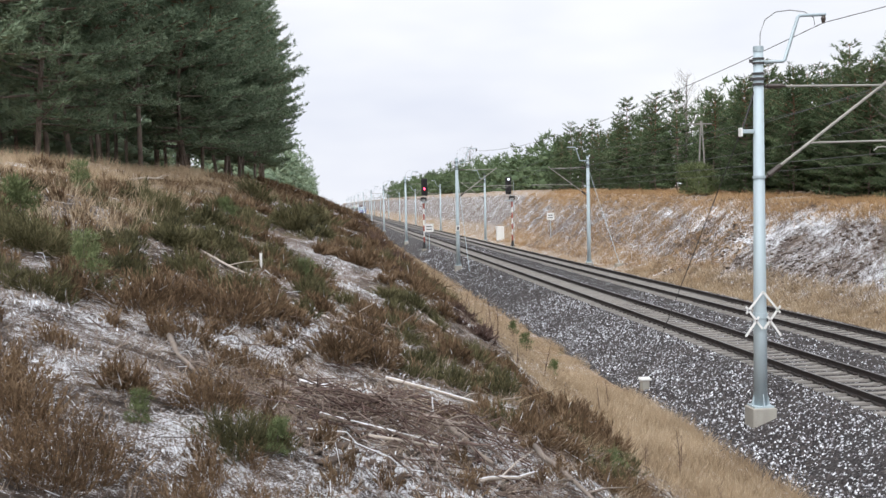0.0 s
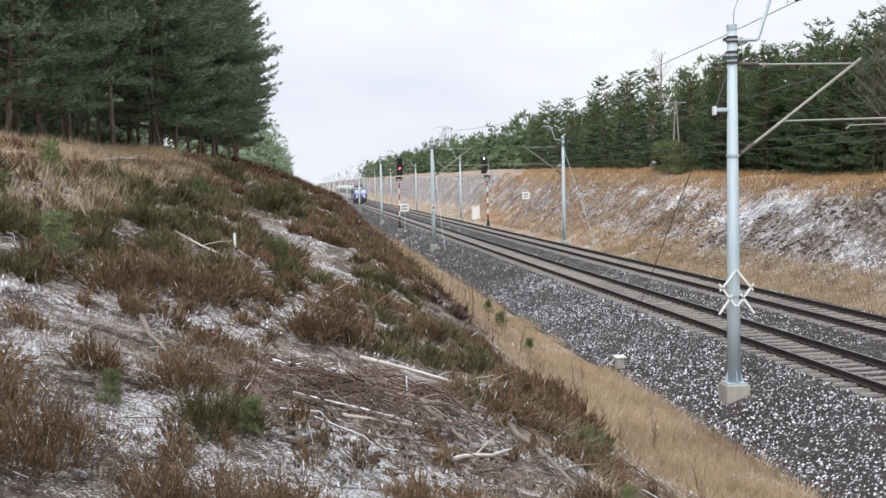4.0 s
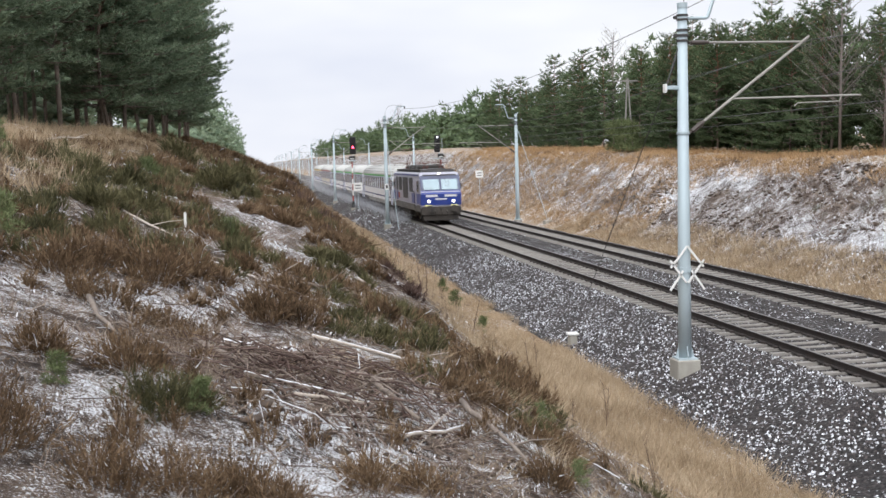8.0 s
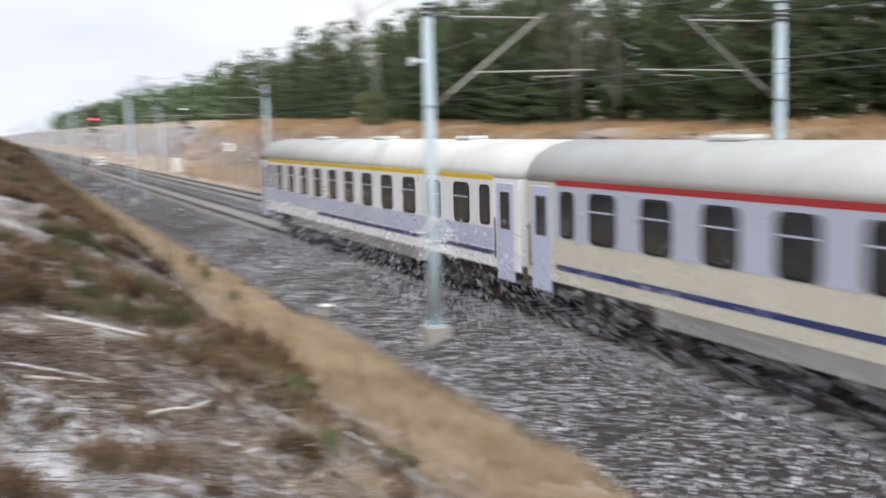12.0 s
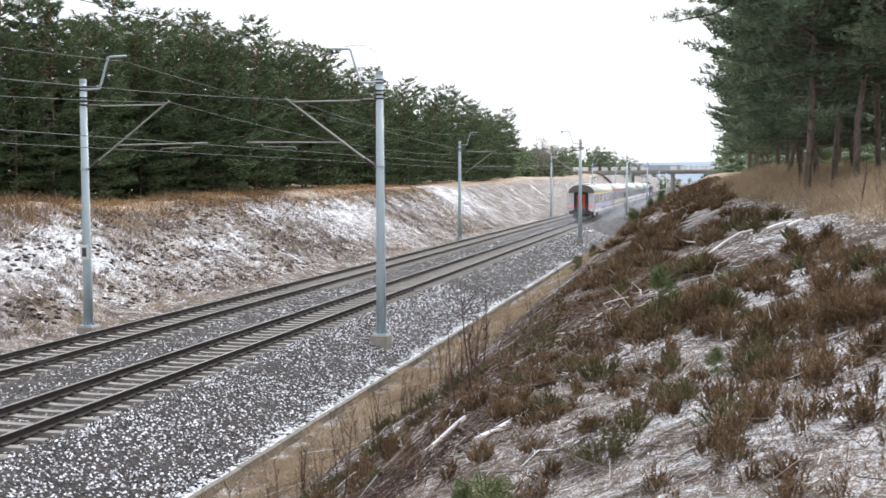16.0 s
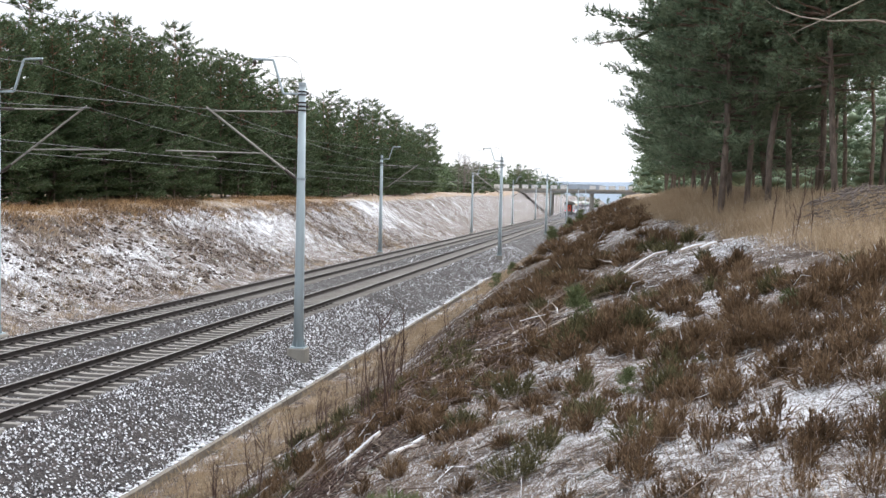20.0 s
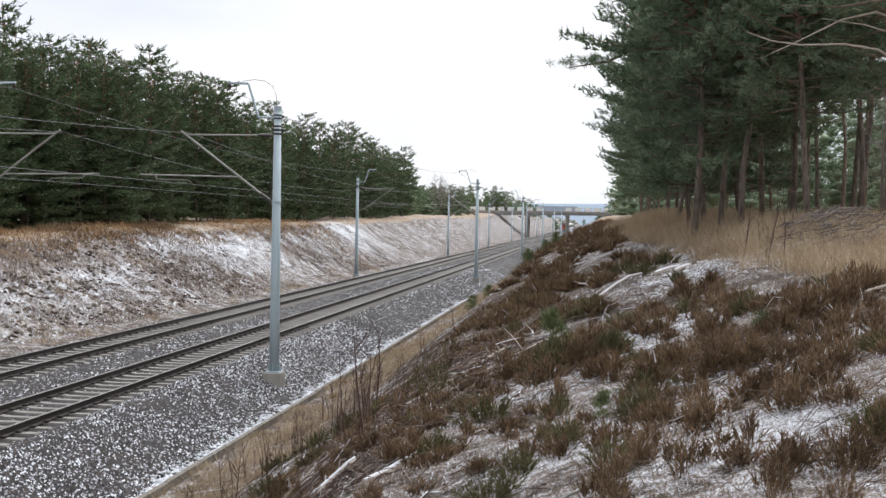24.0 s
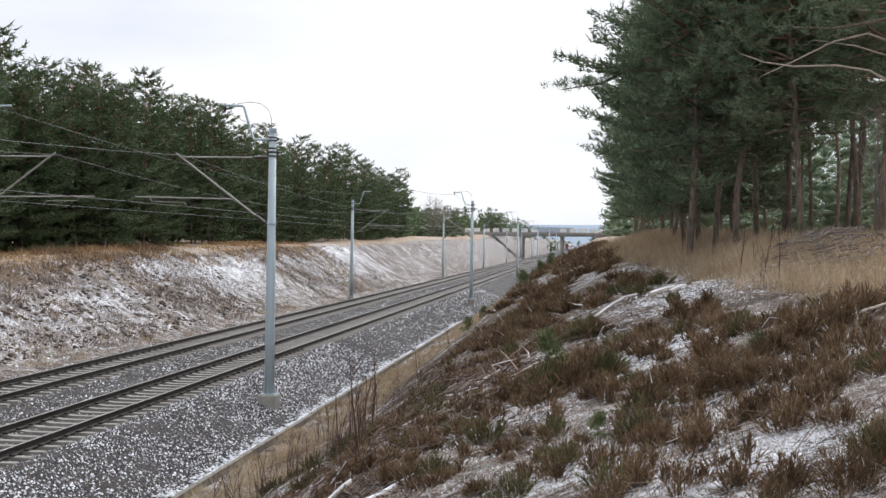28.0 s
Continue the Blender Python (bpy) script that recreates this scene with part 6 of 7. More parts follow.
# white crossed boards on the near mast
def crossed_board(y):
    s = thing("crossed_board_sign", "white crossed-bar signal board fixed to a mast", "sign", at=pose(-3.02, y, 0))
    def bar(a, b, nm="board"):
        d = Vector((b[0] - a[0], 0, b[1] - a[1]))
        n = Vector((-d.z, 0, d.x)).normalized() * 0.024
        bm = bmesh.new()
        vs = [bm.verts.new((p[0] + sg * n.x, yy, p[1] + sg * n.z)) for yy in (-0.2, -0.18) for p, sg in ((a, -1), (b, -1), (b, 1), (a, 1))]
        for q in ((0, 1, 2, 3), (7, 6, 5, 4), (0, 4, 5, 1), (1, 5, 6, 2), (2, 6, 7, 3), (3, 7, 4, 0)):
            bm.faces.new([vs[i] for i in q])
        bmesh.ops.recalc_face_normals(bm, faces=bm.faces)
        part(nm, bm, WHITE, s)
    for sg in (-1, 1):
        bar((0, 2.32), (sg * 0.4, 1.83))
        bar((sg * 0.41, 1.99), (sg * 0.02, 1.47))
        bar((sg * 0.1, 1.75), (sg * 0.42, 1.3))
    part("fixing_band", tube([(0, 0, 1.7), (0, 0, 1.82)], 0.17, 12), GALV, s)


crossed_board(24.24)


def guy(x0, y0, z0, x1, y1, label, r=0.022):
    z1 = float(height(x1, y1))
    g = thing("guy_stay", label, "guy wire", "mast stays")
    part("rod", tube([(x0, y0, z0), (x1, y1, z1 + 0.25)], r, 6), WIRE if r < 0.02 else GALV, g)
    part("anchor_block", box(x1 - 0.3, x1 + 0.3, y1 - 0.3, y1 + 0.3, z1 - 0.4, z1 + 0.22, 0.03), CONCRETE, g)


guy(-3.0, 83.7, 7.0, -2.7, 79.2, "pale steel stay running from a mast to the ground")
guy(7.25, 83.7, 7.0, 8.6, 79.8, "pale steel stay running from a mast to the far verge")
guy(-3.0, 24.4, 6.9, -2.9, 33.6, "thin dark stay wire from the mast to the verge", 0.012)

# small yoke on the near mast
pl = thing("mast_plate", "small white numbered plate on a mast", "sign", at=pose(-3.02, 83.7, 0))
part("plate", box(-0.14, 0.14, -0.17, -0.15, 2.3, 2.75), WHITE, pl)
part("marking", box(-0.07, 0.07, -0.176, -0.1705, 2.4, 2.65), LOCODARK, pl)
pl2 = thing("mast_plate", "small white numbered plate on a mast", "sign", at=pose(7.24, -33.0, 0, 0, 0, 180))
part("plate", box(-0.15, 0.15, -0.17, -0.15, 1.9, 2.4), WHITE, pl2)
part("marking", box(-0.08, 0.08, -0.176, -0.1705, 2.0, 2.3), LOCODARK, pl2)


# road bridge over the cutting
def road_bridge(y):
    b = thing("road_bridge", "grey road bridge with blue-grey railings over the tracks", "bridge")
    part("deck", prism([(-42, 6.75), (-12, 6.6), (8, 6.45), (30, 6.2), (30, 7.3), (-42, 7.75)], y - 5.5, y + 5.5), BRIDGECON, b)
    part("kerb_beam", prism([(-42, 7.4), (30, 7.0), (30, 7.6), (-42, 7.95)], y + 5.45, y + 5.8), CONCRETE, b, "pale edge beam")
    for x in (-4.2, 8.4):
        for dy in (-4.2, 0.0, 4.2):
            part("pier", tube([(x, y + dy, -1.3), (x, y + dy, 6.1)], 0.5, 12), CONCRETE, b)
        part("pier_cap", box(x - 0.6, x + 0.6, y - 5.0, y + 5.0, 5.9, 6.5, 0.05), CONCRETE, b)
    r = part("railing", prism([(-42, 8.85), (30, 8.5), (30, 8.6), (-42, 8.95)], y + 5.5, y + 5.58), RAILBLUE, b, "blue-grey steel railing")
    for k in range(36):
        x = -41.5 + k * 2.0
        part("railing_post", box(x - 0.06, x + 0.06, y + 5.48, y + 5.6, 7.3 - x * 0.005, 8.7 - x * 0.005), RAILBLUE, r)
    for k in range(24):
        x = -41.5 + k * 3.0
        if -4 < x < 2:
            continue
        part("infill_panel", box(x, x + 1.9, y + 5.62, y + 5.66, 7.75 - x * 0.005, 8.9 - x * 0.005), WHITE, r, "white panel")
    part("mesh_screen", box(-7.5, 5.5, y + 5.6, y + 5.63, 7.7, 9.3), RAILBLUE, b, "pale safety screen above the tracks")
    part("abutment", prism([(11.0, -1), (30, -1), (30, 6.2), (19.5, 6.2)], y - 5.4, y + 9.0), GROUND, b)
    part("abutment", prism([(-42, -1), (-8.0, -1), (-15.0, 6.7), (-42, 6.7)], y - 5.4, y + 5.4), BRIDGECON, b)
    part("road_embankment", prism([(-120, 3.0), (-42, 3.0), (-42, 7.6), (-120, 6.4)], y - 6, y + 6), GROUND, b)
    part("road_embankment", prism([(30, 3.0), (120, 3.0), (120, 6.0), (30, 7.2)], y - 6, y + 6), GROUND, b)


RAILBLUE = painted("railing_blue_grey", (0.4, 0.46, 0.54), 0.6, 0.2)
# darker copy of the concrete: the deck's shade is put into its colour
BRIDGECON = painted("shaded_bridge_concrete", (0.27, 0.27, 0.27), 0.85, 0.5, 0, (0.12, 0.11, 0.1), 0.5)
road_bridge(-350.0)


# hills on the horizon
def hills():
    V, F, off = [], [], 0
    for d, h0, amp, seed in ((1700, 6, 26, 1), (2050, 20, 46, 2)):
        a = np.linspace(1.08 * math.pi, 1.92 * math.pi, 240)
        hh = h0 + amp * smooth_noise(a * 6, a * 0, 1.0, 300 + seed)
        ring = []
        for k, (rr, z) in enumerate(((d, -10 + 0 * hh), (d + 120, hh * 0.75), (d + 260, hh), (d + 500, hh * 0.9))):
            V.append(np.stack([np.cos(a) * rr, np.sin(a) * rr, z], -1))
        for k in range(3):
            i = np.arange(239)
            F.append(np.stack([off + k * 240 + i, off + k * 240 + i + 1, off + (k + 1) * 240 + i + 1, off + (k + 1) * 240 + i], -1))
        off += 4 * 240
    return mesh_np("backdrop", np.concatenate(V), np.concatenate(F), HILL, True)


# the haze of distance is painted in as this blue-grey colour
HILL = painted("hazy_wooded_hill", (0.2, 0.25, 0.31), 0.95, 0.3, 0, (0.26, 0.31, 0.37), 0.01)
tagged(new("backdrop", hills()), "hazy blue-grey wooded hills on the horizon", "hills", kind="structure")


# bare birches and a wooden pole in front of the far wood
def birch_meshes(seed, tall):
    r = np.random.default_rng(seed)
    bm = bmesh.new()
    add_tube(bm, [(0, 0, -0.3), (0.1, 0, tall * 0.4), (0.05, 0.1, tall * 0.75), (0.0, 0.1, tall)], [0.1, 0.075, 0.04, 0.01], 7)
    for k in range(46):
        z = tall * (0.22 + 0.74 * (k + r.random()) / 46)
        a, L = r.uniform(0, 6.28), (tall - z) * 0.38 + 0.5
        p1 = (math.cos(a) * L * 0.5, math.sin(a) * L * 0.5, z + L * 0.5)
        p2 = (math.cos(a) * L, math.sin(a) * L, z + L * 0.95)
        add_tube(bm, [(0.05, 0.05, z), p1, p2], [0.024, 0.014, 0.005], 4, False)
        for q in range(5):
            t = r.uniform(0.3, 1)
            s = Vector((0.05, 0.05, z)).lerp(Vector(p2), t)
            e = s + Vector((r.normal(0, 0.3), r.normal(0, 0.3), r.uniform(0.1, 0.6))) * (0.4 + L * 0.35)
            add_tube(bm, [s, s.lerp(e, 0.5) + Vector((0, 0, 0.05)), e], [0.009, 0.006, 0.003], 3, False)
    return shared(bm, BIRCHTWIG, "trunk", True)


BIRCH = [birch_meshes(1, 10.0), birch_meshes(2, 8.5)]
for x, y, s, k in ((17.4, 53.5, 0.92, 0), (18.6, 56.5, 0.8, 1), (17.2, 49.0, 0.5, 1), (-18.6, -23.3, 0.34, 1), (25.5, 97.0, 1.2, 1), (22.0, 104.0, 1.15, 0), (23.5, 99.0, 0.9, 1), (26.0, 300.0, 1.3, 0), (24.0, 320.0, 1.2, 1), (20.5, -236.0, 0.95, 1), (21.5, -242.0, 0.9, 0), (20.0, -248.0, 0.85, 1), (22.0, -253.0, 0.85, 0), (21.0, -230.0, 0.9, 0)):
    t = thing("birch_tree", "slender leafless birch with a pale trunk and fine twigs", "birch tree", "bare birches", at=Matrix.LocRotScale((x, y, float(height(x, y))), Euler((0, 0, x)), (s,) * 3))
    part("trunk", BIRCH[k], BIRCHTWIG, t)

pz = float(height(17.2, 86.2))
up = thing("utility_pole", "weathered wooden A-frame pole with a crossbar", "utility pole", at=pose(17.2, 86.2, pz))
OLDWOOD = painted("weathered_pole_wood", (0.3, 0.285, 0.265), 0.9, 0.4)
part("leg", tube([(-0.3, 0, -0.3), (-0.03, 0, 5.9)], [0.085, 0.06], 8), OLDWOOD, up)
part("leg", tube([(0.42, 0, -0.3), (0.05, 0, 5.9)], [0.085, 0.06], 8), OLDWOOD, up)
part("crossbar", box(-0.95, 0.9, -0.05, 0.05, 5.65, 5.75), OLDWOOD, up)

tree(YOUNG[1], 17.5, -372.0, 0.75, 0.5, young_label, "pine tree", "pines on the far bank")
tree(YOUNG[2], 21.5, -376.0, 0.85, 1.5, young_label, "pine tree", "pines on the far bank")
tree(FAR[0], 19.0, -262.0, 0.6, 0.5, young_label, "pine tree", "pines on the far bank")
tree(FAR[1], 22.0, -268.0, 0.65, 2.5, young_label, "pine tree", "pines on the far bank")

# ---- fallen wood, saplings and shrubs on the camera's bank ----
DEADWOOD = painted("grey_dead_wood", (0.2, 0.165, 0.14), 0.9, 0.5, 0, (0.07, 0.055, 0.045), 6, 0.1)
PALEWOOD = painted("pale_bare_wood", (0.44, 0.39, 0.34), 0.9, 0.5, 0, (0.2, 0.16, 0.13), 6, 0.1)


def stick(x, y, ang, L, r, mat_, label, rise=0.06, snow=False, forks=2, seed=0, tilt=0.0):
    """A fallen branch or log that follows the bank, with side twigs."""
    q = random.Random(seed)
    st = thing("fallen_branch" if r < 0.05 else "log", label, "branch" if r < 0.05 else "log", "fallen wood")
    n = 6
    pts = []
    for i in range(n):
        t = i / (n - 1)
        px, py = x + math.cos(ang) * L * t + q.uniform(-1, 1) * L * 0.02, y + math.sin(ang) * L * t + q.uniform(-1, 1) * L * 0.02
        pts.append(Vector((px, py, float(height(px, py)) + r * 0.7 + rise + tilt * L * t)))
    part("stem", tube(pts, [r * (1 - 0.55 * i / (n - 1)) for i in range(n)], 7), mat_, st, "", True)
    for k in range(forks):
        a = pts[1 + q.randrange(n - 2)]
        d = Vector((math.cos(ang + q.choice((-0.7, 0.7))), math.sin(ang + q.choice((-0.7, 0.7))), q.uniform(0.1, 0.6)))
        l = L * q.uniform(0.15, 0.35)
        part("side_branch", tube([a, a + d * l * 0.5, a + d * l + Vector((0, 0, -0.03))], [r * 0.45, r * 0.3, r * 0.12], 5), mat_, st)
    if snow:
        part("snow_cover", tube([p + Vector((0, 0, r * 0.62)) for p in pts], [r * 0.55 * (1 - 0.5 * i / (n - 1)) for i in range(n)], 6), SNOW, st, "strip of lying snow")
    return st


dark_l, pale_l, snow_l = "dark fallen branch lying on the bank", "pale bare fallen branch lying on the bank", "snow-covered cut log lying on the bank"
for i, (x, y, a, L, r, m, lab, sn, tl) in enumerate((
        (-13.08, 8.1, 0.35, 0.62, 0.055, DEADWOOD, snow_l, True, 0.0), (-12.12, 7.8, -1.3, 1.05, 0.028, DEADWOOD, dark_l, False, 0.0), (-11.41, 7.65, -1.4, 1.2, 0.024, DEADWOOD, dark_l, False, 0.0),
        (-13.26, 7.92, -1.0, 0.75, 0.025, DEADWOOD, dark_l, False, 0.0), (-13.98, 8.1, -1.3, 1.1, 0.022, DEADWOOD, dark_l, False, 0.0), (-18.4, 30.4, 0.8, 1.4, 0.03, PALEWOOD, pale_l, False, 0.15),
        (-12.4, 8.9, 0.2, 1.1, 0.016, PALEWOOD, pale_l, True, 0.0), (-12.9, 7.0, -0.2, 0.8, 0.016, DEADWOOD, dark_l, True, 0.0), (-12.6, 6.6, 0.5, 0.7, 0.012, PALEWOOD, pale_l, False, 0.0),
        (-12.0, 6.3, 0.9, 0.8, 0.014, PALEWOOD, pale_l, True, 0.0), (-13.6, 12.0, 0.4, 1.6, 0.018, PALEWOOD, pale_l, True, 0.0), (-12.2, 14.0, 0.9, 1.5, 0.018, DEADWOOD, dark_l, False, 0.0),
        (-14.6, 15.0, -0.6, 1.4, 0.018, PALEWOOD, pale_l, False, 0.0), (-11.2, 18.0, 0.6, 2.0, 0.02, PALEWOOD, pale_l, True, 0.0), (-16.8, 40.0, 1.2, 3.2, 0.035, DEADWOOD, dark_l, False, 0.05),
        (-13.4, -22.5, 2.6, 1.6, 0.05, DEADWOOD, dark_l, False, 0.02), (-13.96, -21.1, -2.0, 1.5, 0.055, PALEWOOD, snow_l, True, 0.0), (-14.1, -21.4, -2.4, 1.3, 0.05, PALEWOOD, snow_l, True, 0.03),
        (-14.3, -20.9, -2.0, 1.2, 0.05, PALEWOOD, snow_l, True, 0.0), (-12.41, -19.2, -2.0, 3.2, 0.035, PALEWOOD, pale_l, True, 0.0), (-10.7, -12.9, -1.87, 4.6, 0.026, PALEWOOD, pale_l, False, 0.0),
        (-10.9, -14.0, -1.8, 5.0, 0.02, DEADWOOD, dark_l, False, 0.0), (-11.1, -13.2, -1.95, 3.6, 0.018, PALEWOOD, pale_l, False, 0.0), (-11.03, -8.63, -2.2, 0.6, 0.04, PALEWOOD, snow_l, True, 0.0),
        (-10.4, -9.3, -2.4, 0.45, 0.035, PALEWOOD, snow_l, True, 0.0), (-9.6, -10.2, -2.0, 0.9, 0.028, DEADWOOD, dark_l, False, 0.05), (-9.9, -9.0, -1.2, 1.0, 0.02, DEADWOOD, dark_l, False, 0.0),
        (-13.2, -16.1, -3.0, 0.6, 0.025, PALEWOOD, pale_l, True, 0.05), (-15.3, -11.1, -2.6, 0.9, 0.02, PALEWOOD, pale_l, False, 0.06), (-14.0, -7.85, -2.5, 0.7, 0.012, DEADWOOD, dark_l, False, 0.0),
        (-12.7, -24.5, -1.4, 1.2, 0.02, PALEWOOD, pale_l, True, 0.1), (-11.9, -17.0, -1.5, 1.3, 0.02, PALEWOOD, pale_l, True, 0.05), (-10.2, -11.0, -2.3, 1.3, 0.015, DEADWOOD, dark_l, True, 0.0))):
    stick(x, y, a, L, r, m, lab, 0.05 if r < 0.04 else 0.0, sn, 0 if r > 0.05 else 2, i, tl)


def brush_heap(cx, cy, rx, ry, n, hgt, ang, seed, mat_, label, rad=0.007):
    """A low heap of cut twigs, mostly lying one way."""
    r = np.random.default_rng(seed)
    x, y = cx + r.normal(0, rx, n), cy + r.normal(0, ry, n)
    a = ang + r.normal(0, 1.3, n)
    L = r.uniform(0.1, 0.55, n)
    paths = []
    for i in range(n):
        t = np.array([-0.5, -0.1, 0.2, 0.5])
        X, Y = x[i] + np.cos(a[i]) * L[i] * t + r.normal(0, 0.08, 4) * L[i], y[i] + np.sin(a[i]) * L[i] * t + r.normal(0, 0.08, 4) * L[i]
        h = max(0.0, 1 - ((x[i] - cx) / (2 * rx)) ** 2 - ((y[i] - cy) / (2 * ry)) ** 2)
        paths.append(np.stack([X, Y, height(X, Y) + r.uniform(0.02, hgt) * h + r.normal(0, 0.03, 4)], -1))
    v, f = polyline_tube(paths, rad, 3)
    tagged(new("brush_heap", mesh_np("brush_heap", v, f, mat_)), label, "brushwood", kind="stuff")


snowy_heap, thin_heap = "snow-dusted heap of cut twigs on the bank", "thin spread of grey brushwood on the bank"
brush_heap(-12.5, 7.4, 0.6, 0.6, 200, 0.2, 0.6, 31, SNOWTWIG, snowy_heap, 0.0045)
brush_heap(-12.4, 7.5, 0.6, 0.7, 320, 0.18, 0.2, 41, DARKTWIG, snowy_heap, 0.005)
brush_heap(-11.9, 5.9, 0.5, 0.6, 120, 0.1, 0.9, 32, SNOWTWIG, snowy_heap, 0.0035)
brush_heap(-12.6, 11.5, 1.0, 1.5, 220, 0.1, 0.3, 33, GREYTWIG, thin_heap, 0.005)
brush_heap(-11.6, 15.0, 1.2, 2.2, 240, 0.1, 0.5, 38, GREYTWIG, thin_heap, 0.006)
brush_heap(-11.6, -19.0, 0.9, 2.6, 320, 0.12, -1.8, 39, GREYTWIG, thin_heap, 0.007)
# drooping tussocks among the cut wood
rq = np.random.default_rng(240)
for n, cx, cy, sx_, sy_, m in ((46, -12.5, 7.5, 0.55, 0.5, WITHERED), (30, -11.7, 8.6, 0.6, 0.7, WITHERED), (26, -13.2, 8.2, 0.4, 0.5, WITHERED), (40, -11.0, 10.5, 0.9, 1.2, STRAW), (26, -10.1, -8.9, 0.5, 0.5, WITHERED), (30, -10.9, 6.5, 0.6, 0.8, STRAW)):
    v, f = blades(cx + rq.normal(0, sx_, n), cy + rq.normal(0, sy_, n), 70, rq.uniform(0.06, 0.14, n), rq.uniform(0.14, 0.26, n), 0.0022, int(n * 7 + 10), 1.6, 0.7)
    stuff("withered_grass", "brown drooping grass tussocks among the cut wood", "grass", v, f, m)
brush_heap(-10.9, -15.5, 0.8, 3.6, 900, 0.16, -1.75, 34, SNOWTWIG, "long windrow of grey brushwood on the bank", 0.0055)
brush_heap(-10.7, -15.0, 0.8, 3.2, 500, 0.25, -1.6, 44, DARKTWIG, "long windrow of grey brushwood on the bank", 0.006)
brush_heap(-17.2, -21.0, 0.6, 2.2, 420, 0.45, -1.9, 35, BIRCHTWIG, "stacked heap of bare brushwood near the wood", 0.01)
brush_heap(-10.0, -8.8, 0.7, 0.9, 420, 0.18, -1.2, 36, DARKTWIG, "low heap of brown and grey cut twigs", 0.004)
brush_heap(-10.1, -8.9, 0.7, 0.9, 200, 0.16, -1.2, 46, SNOWTWIG, "low heap of brown and grey cut twigs", 0.0035)
brush_heap(-13.6, -18.5, 0.9, 1.2, 300, 0.13, -2.0, 37, GREYTWIG, thin_heap, 0.0045)


def sapling_mesh(seed, tall, lean=0.1, dense=9):
    r = np.random.default_rng(seed)
    bm = bmesh.new()
    top = Vector((r.normal(0, lean), r.normal(0, lean), 1)).normalized() * tall
    add_tube(bm, [(0, 0, -0.1), top * 0.5 + Vector((0.03, 0, 0)), top], [0.009, 0.007, 0.002], 4)
    for k in range(dense):
        s = top * r.uniform(0.25, 0.95)
        L = tall * r.uniform(0.12, 0.3)
        a = r.uniform(0, 6.28)
        d = Vector((math.cos(a) * 0.5, math.sin(a) * 0.5, 0.8))
        add_tube(bm, [s, s + d * L * 0.5 + Vector((0, 0, -0.02)), s + d * L], [0.004, 0.003, 0.001], 3, False)
    return shared(bm, DARKTWIG, "stem")


SAP = [sapling_mesh(400 + i, 1.0, 0.12, 8 + 3 * i) for i in range(4)]
qs = random.Random(77)
spots = [(-10.0, -13.4, 1.25), (-9.9, -14.2, 1.1), (-9.7, -15.6, 1.3), (-10.2, -12.6, 0.9), (-9.3, -15.0, 1.0), (-9.1, -17.0, 1.0), (-8.6, -18.2, 0.9), (-10.4, -11.6, 1.3), (-10.3, -11.2, 1.1), (-10.6, -10.4, 0.8)]
for k in range(90):
    y = qs.uniform(-27, -10)
    spots.append((qs.uniform(-9.8, -6.0), y, qs.uniform(0.4, 1.0)))
for k in range(30):
    spots.append((qs.uniform(-9.6, -6.6), qs.uniform(17, 48), qs.uniform(0.5, 1.1)))
for k in range(10):
    spots.append((qs.uniform(-9.5, -7.5), qs.uniform(9, 15), qs.uniform(0.4, 0.7)))
for k in range(16):
    spots.append((qs.uniform(-18, -15), qs.uniform(-36, -18), qs.uniform(0.6, 1.3)))
for k, (x, y, s) in enumerate(spots):
    t = thing("bare_sapling", "leafless dark-twigged sapling on the bank", "sapling", "bare saplings", at=Matrix.LocRotScale((x, y, float(height(x, y))), Euler((0, 0, k * 1.7)), (s, s, s)))
    part("stem", SAP[k % 4], DARKTWIG, t)

# seedling pines and broom
GREENNEEDLE = leafy("fresh_green_needles", (0.06, 0.075, 0.032), (0.135, 0.165, 0.07), (0.26, 0.3, 0.15))


def seedling(seed, per, needle):
    r = np.random.default_rng(seed)
    cs = np.stack([r.normal(0, 0.16, 26), r.normal(0, 0.16, 26), r.uniform(0.08, 0.75, 26)], -1)
    cs[:, :2] *= (1.0 - 0.75 * cs[:, 2:3])
    v, f = tufts(cs, np.full(26, 0.11), per, needle, needle * 0.07, r, 0.6)
    bm = bmesh.new()
    add_tube(bm, [(0, 0, -0.1), (0.01, 0, 0.8)], [0.015, 0.004], 5)
    return shared(bm, BARK, "stem"), mesh_np("foliage", v, f, GREENNEEDLE)


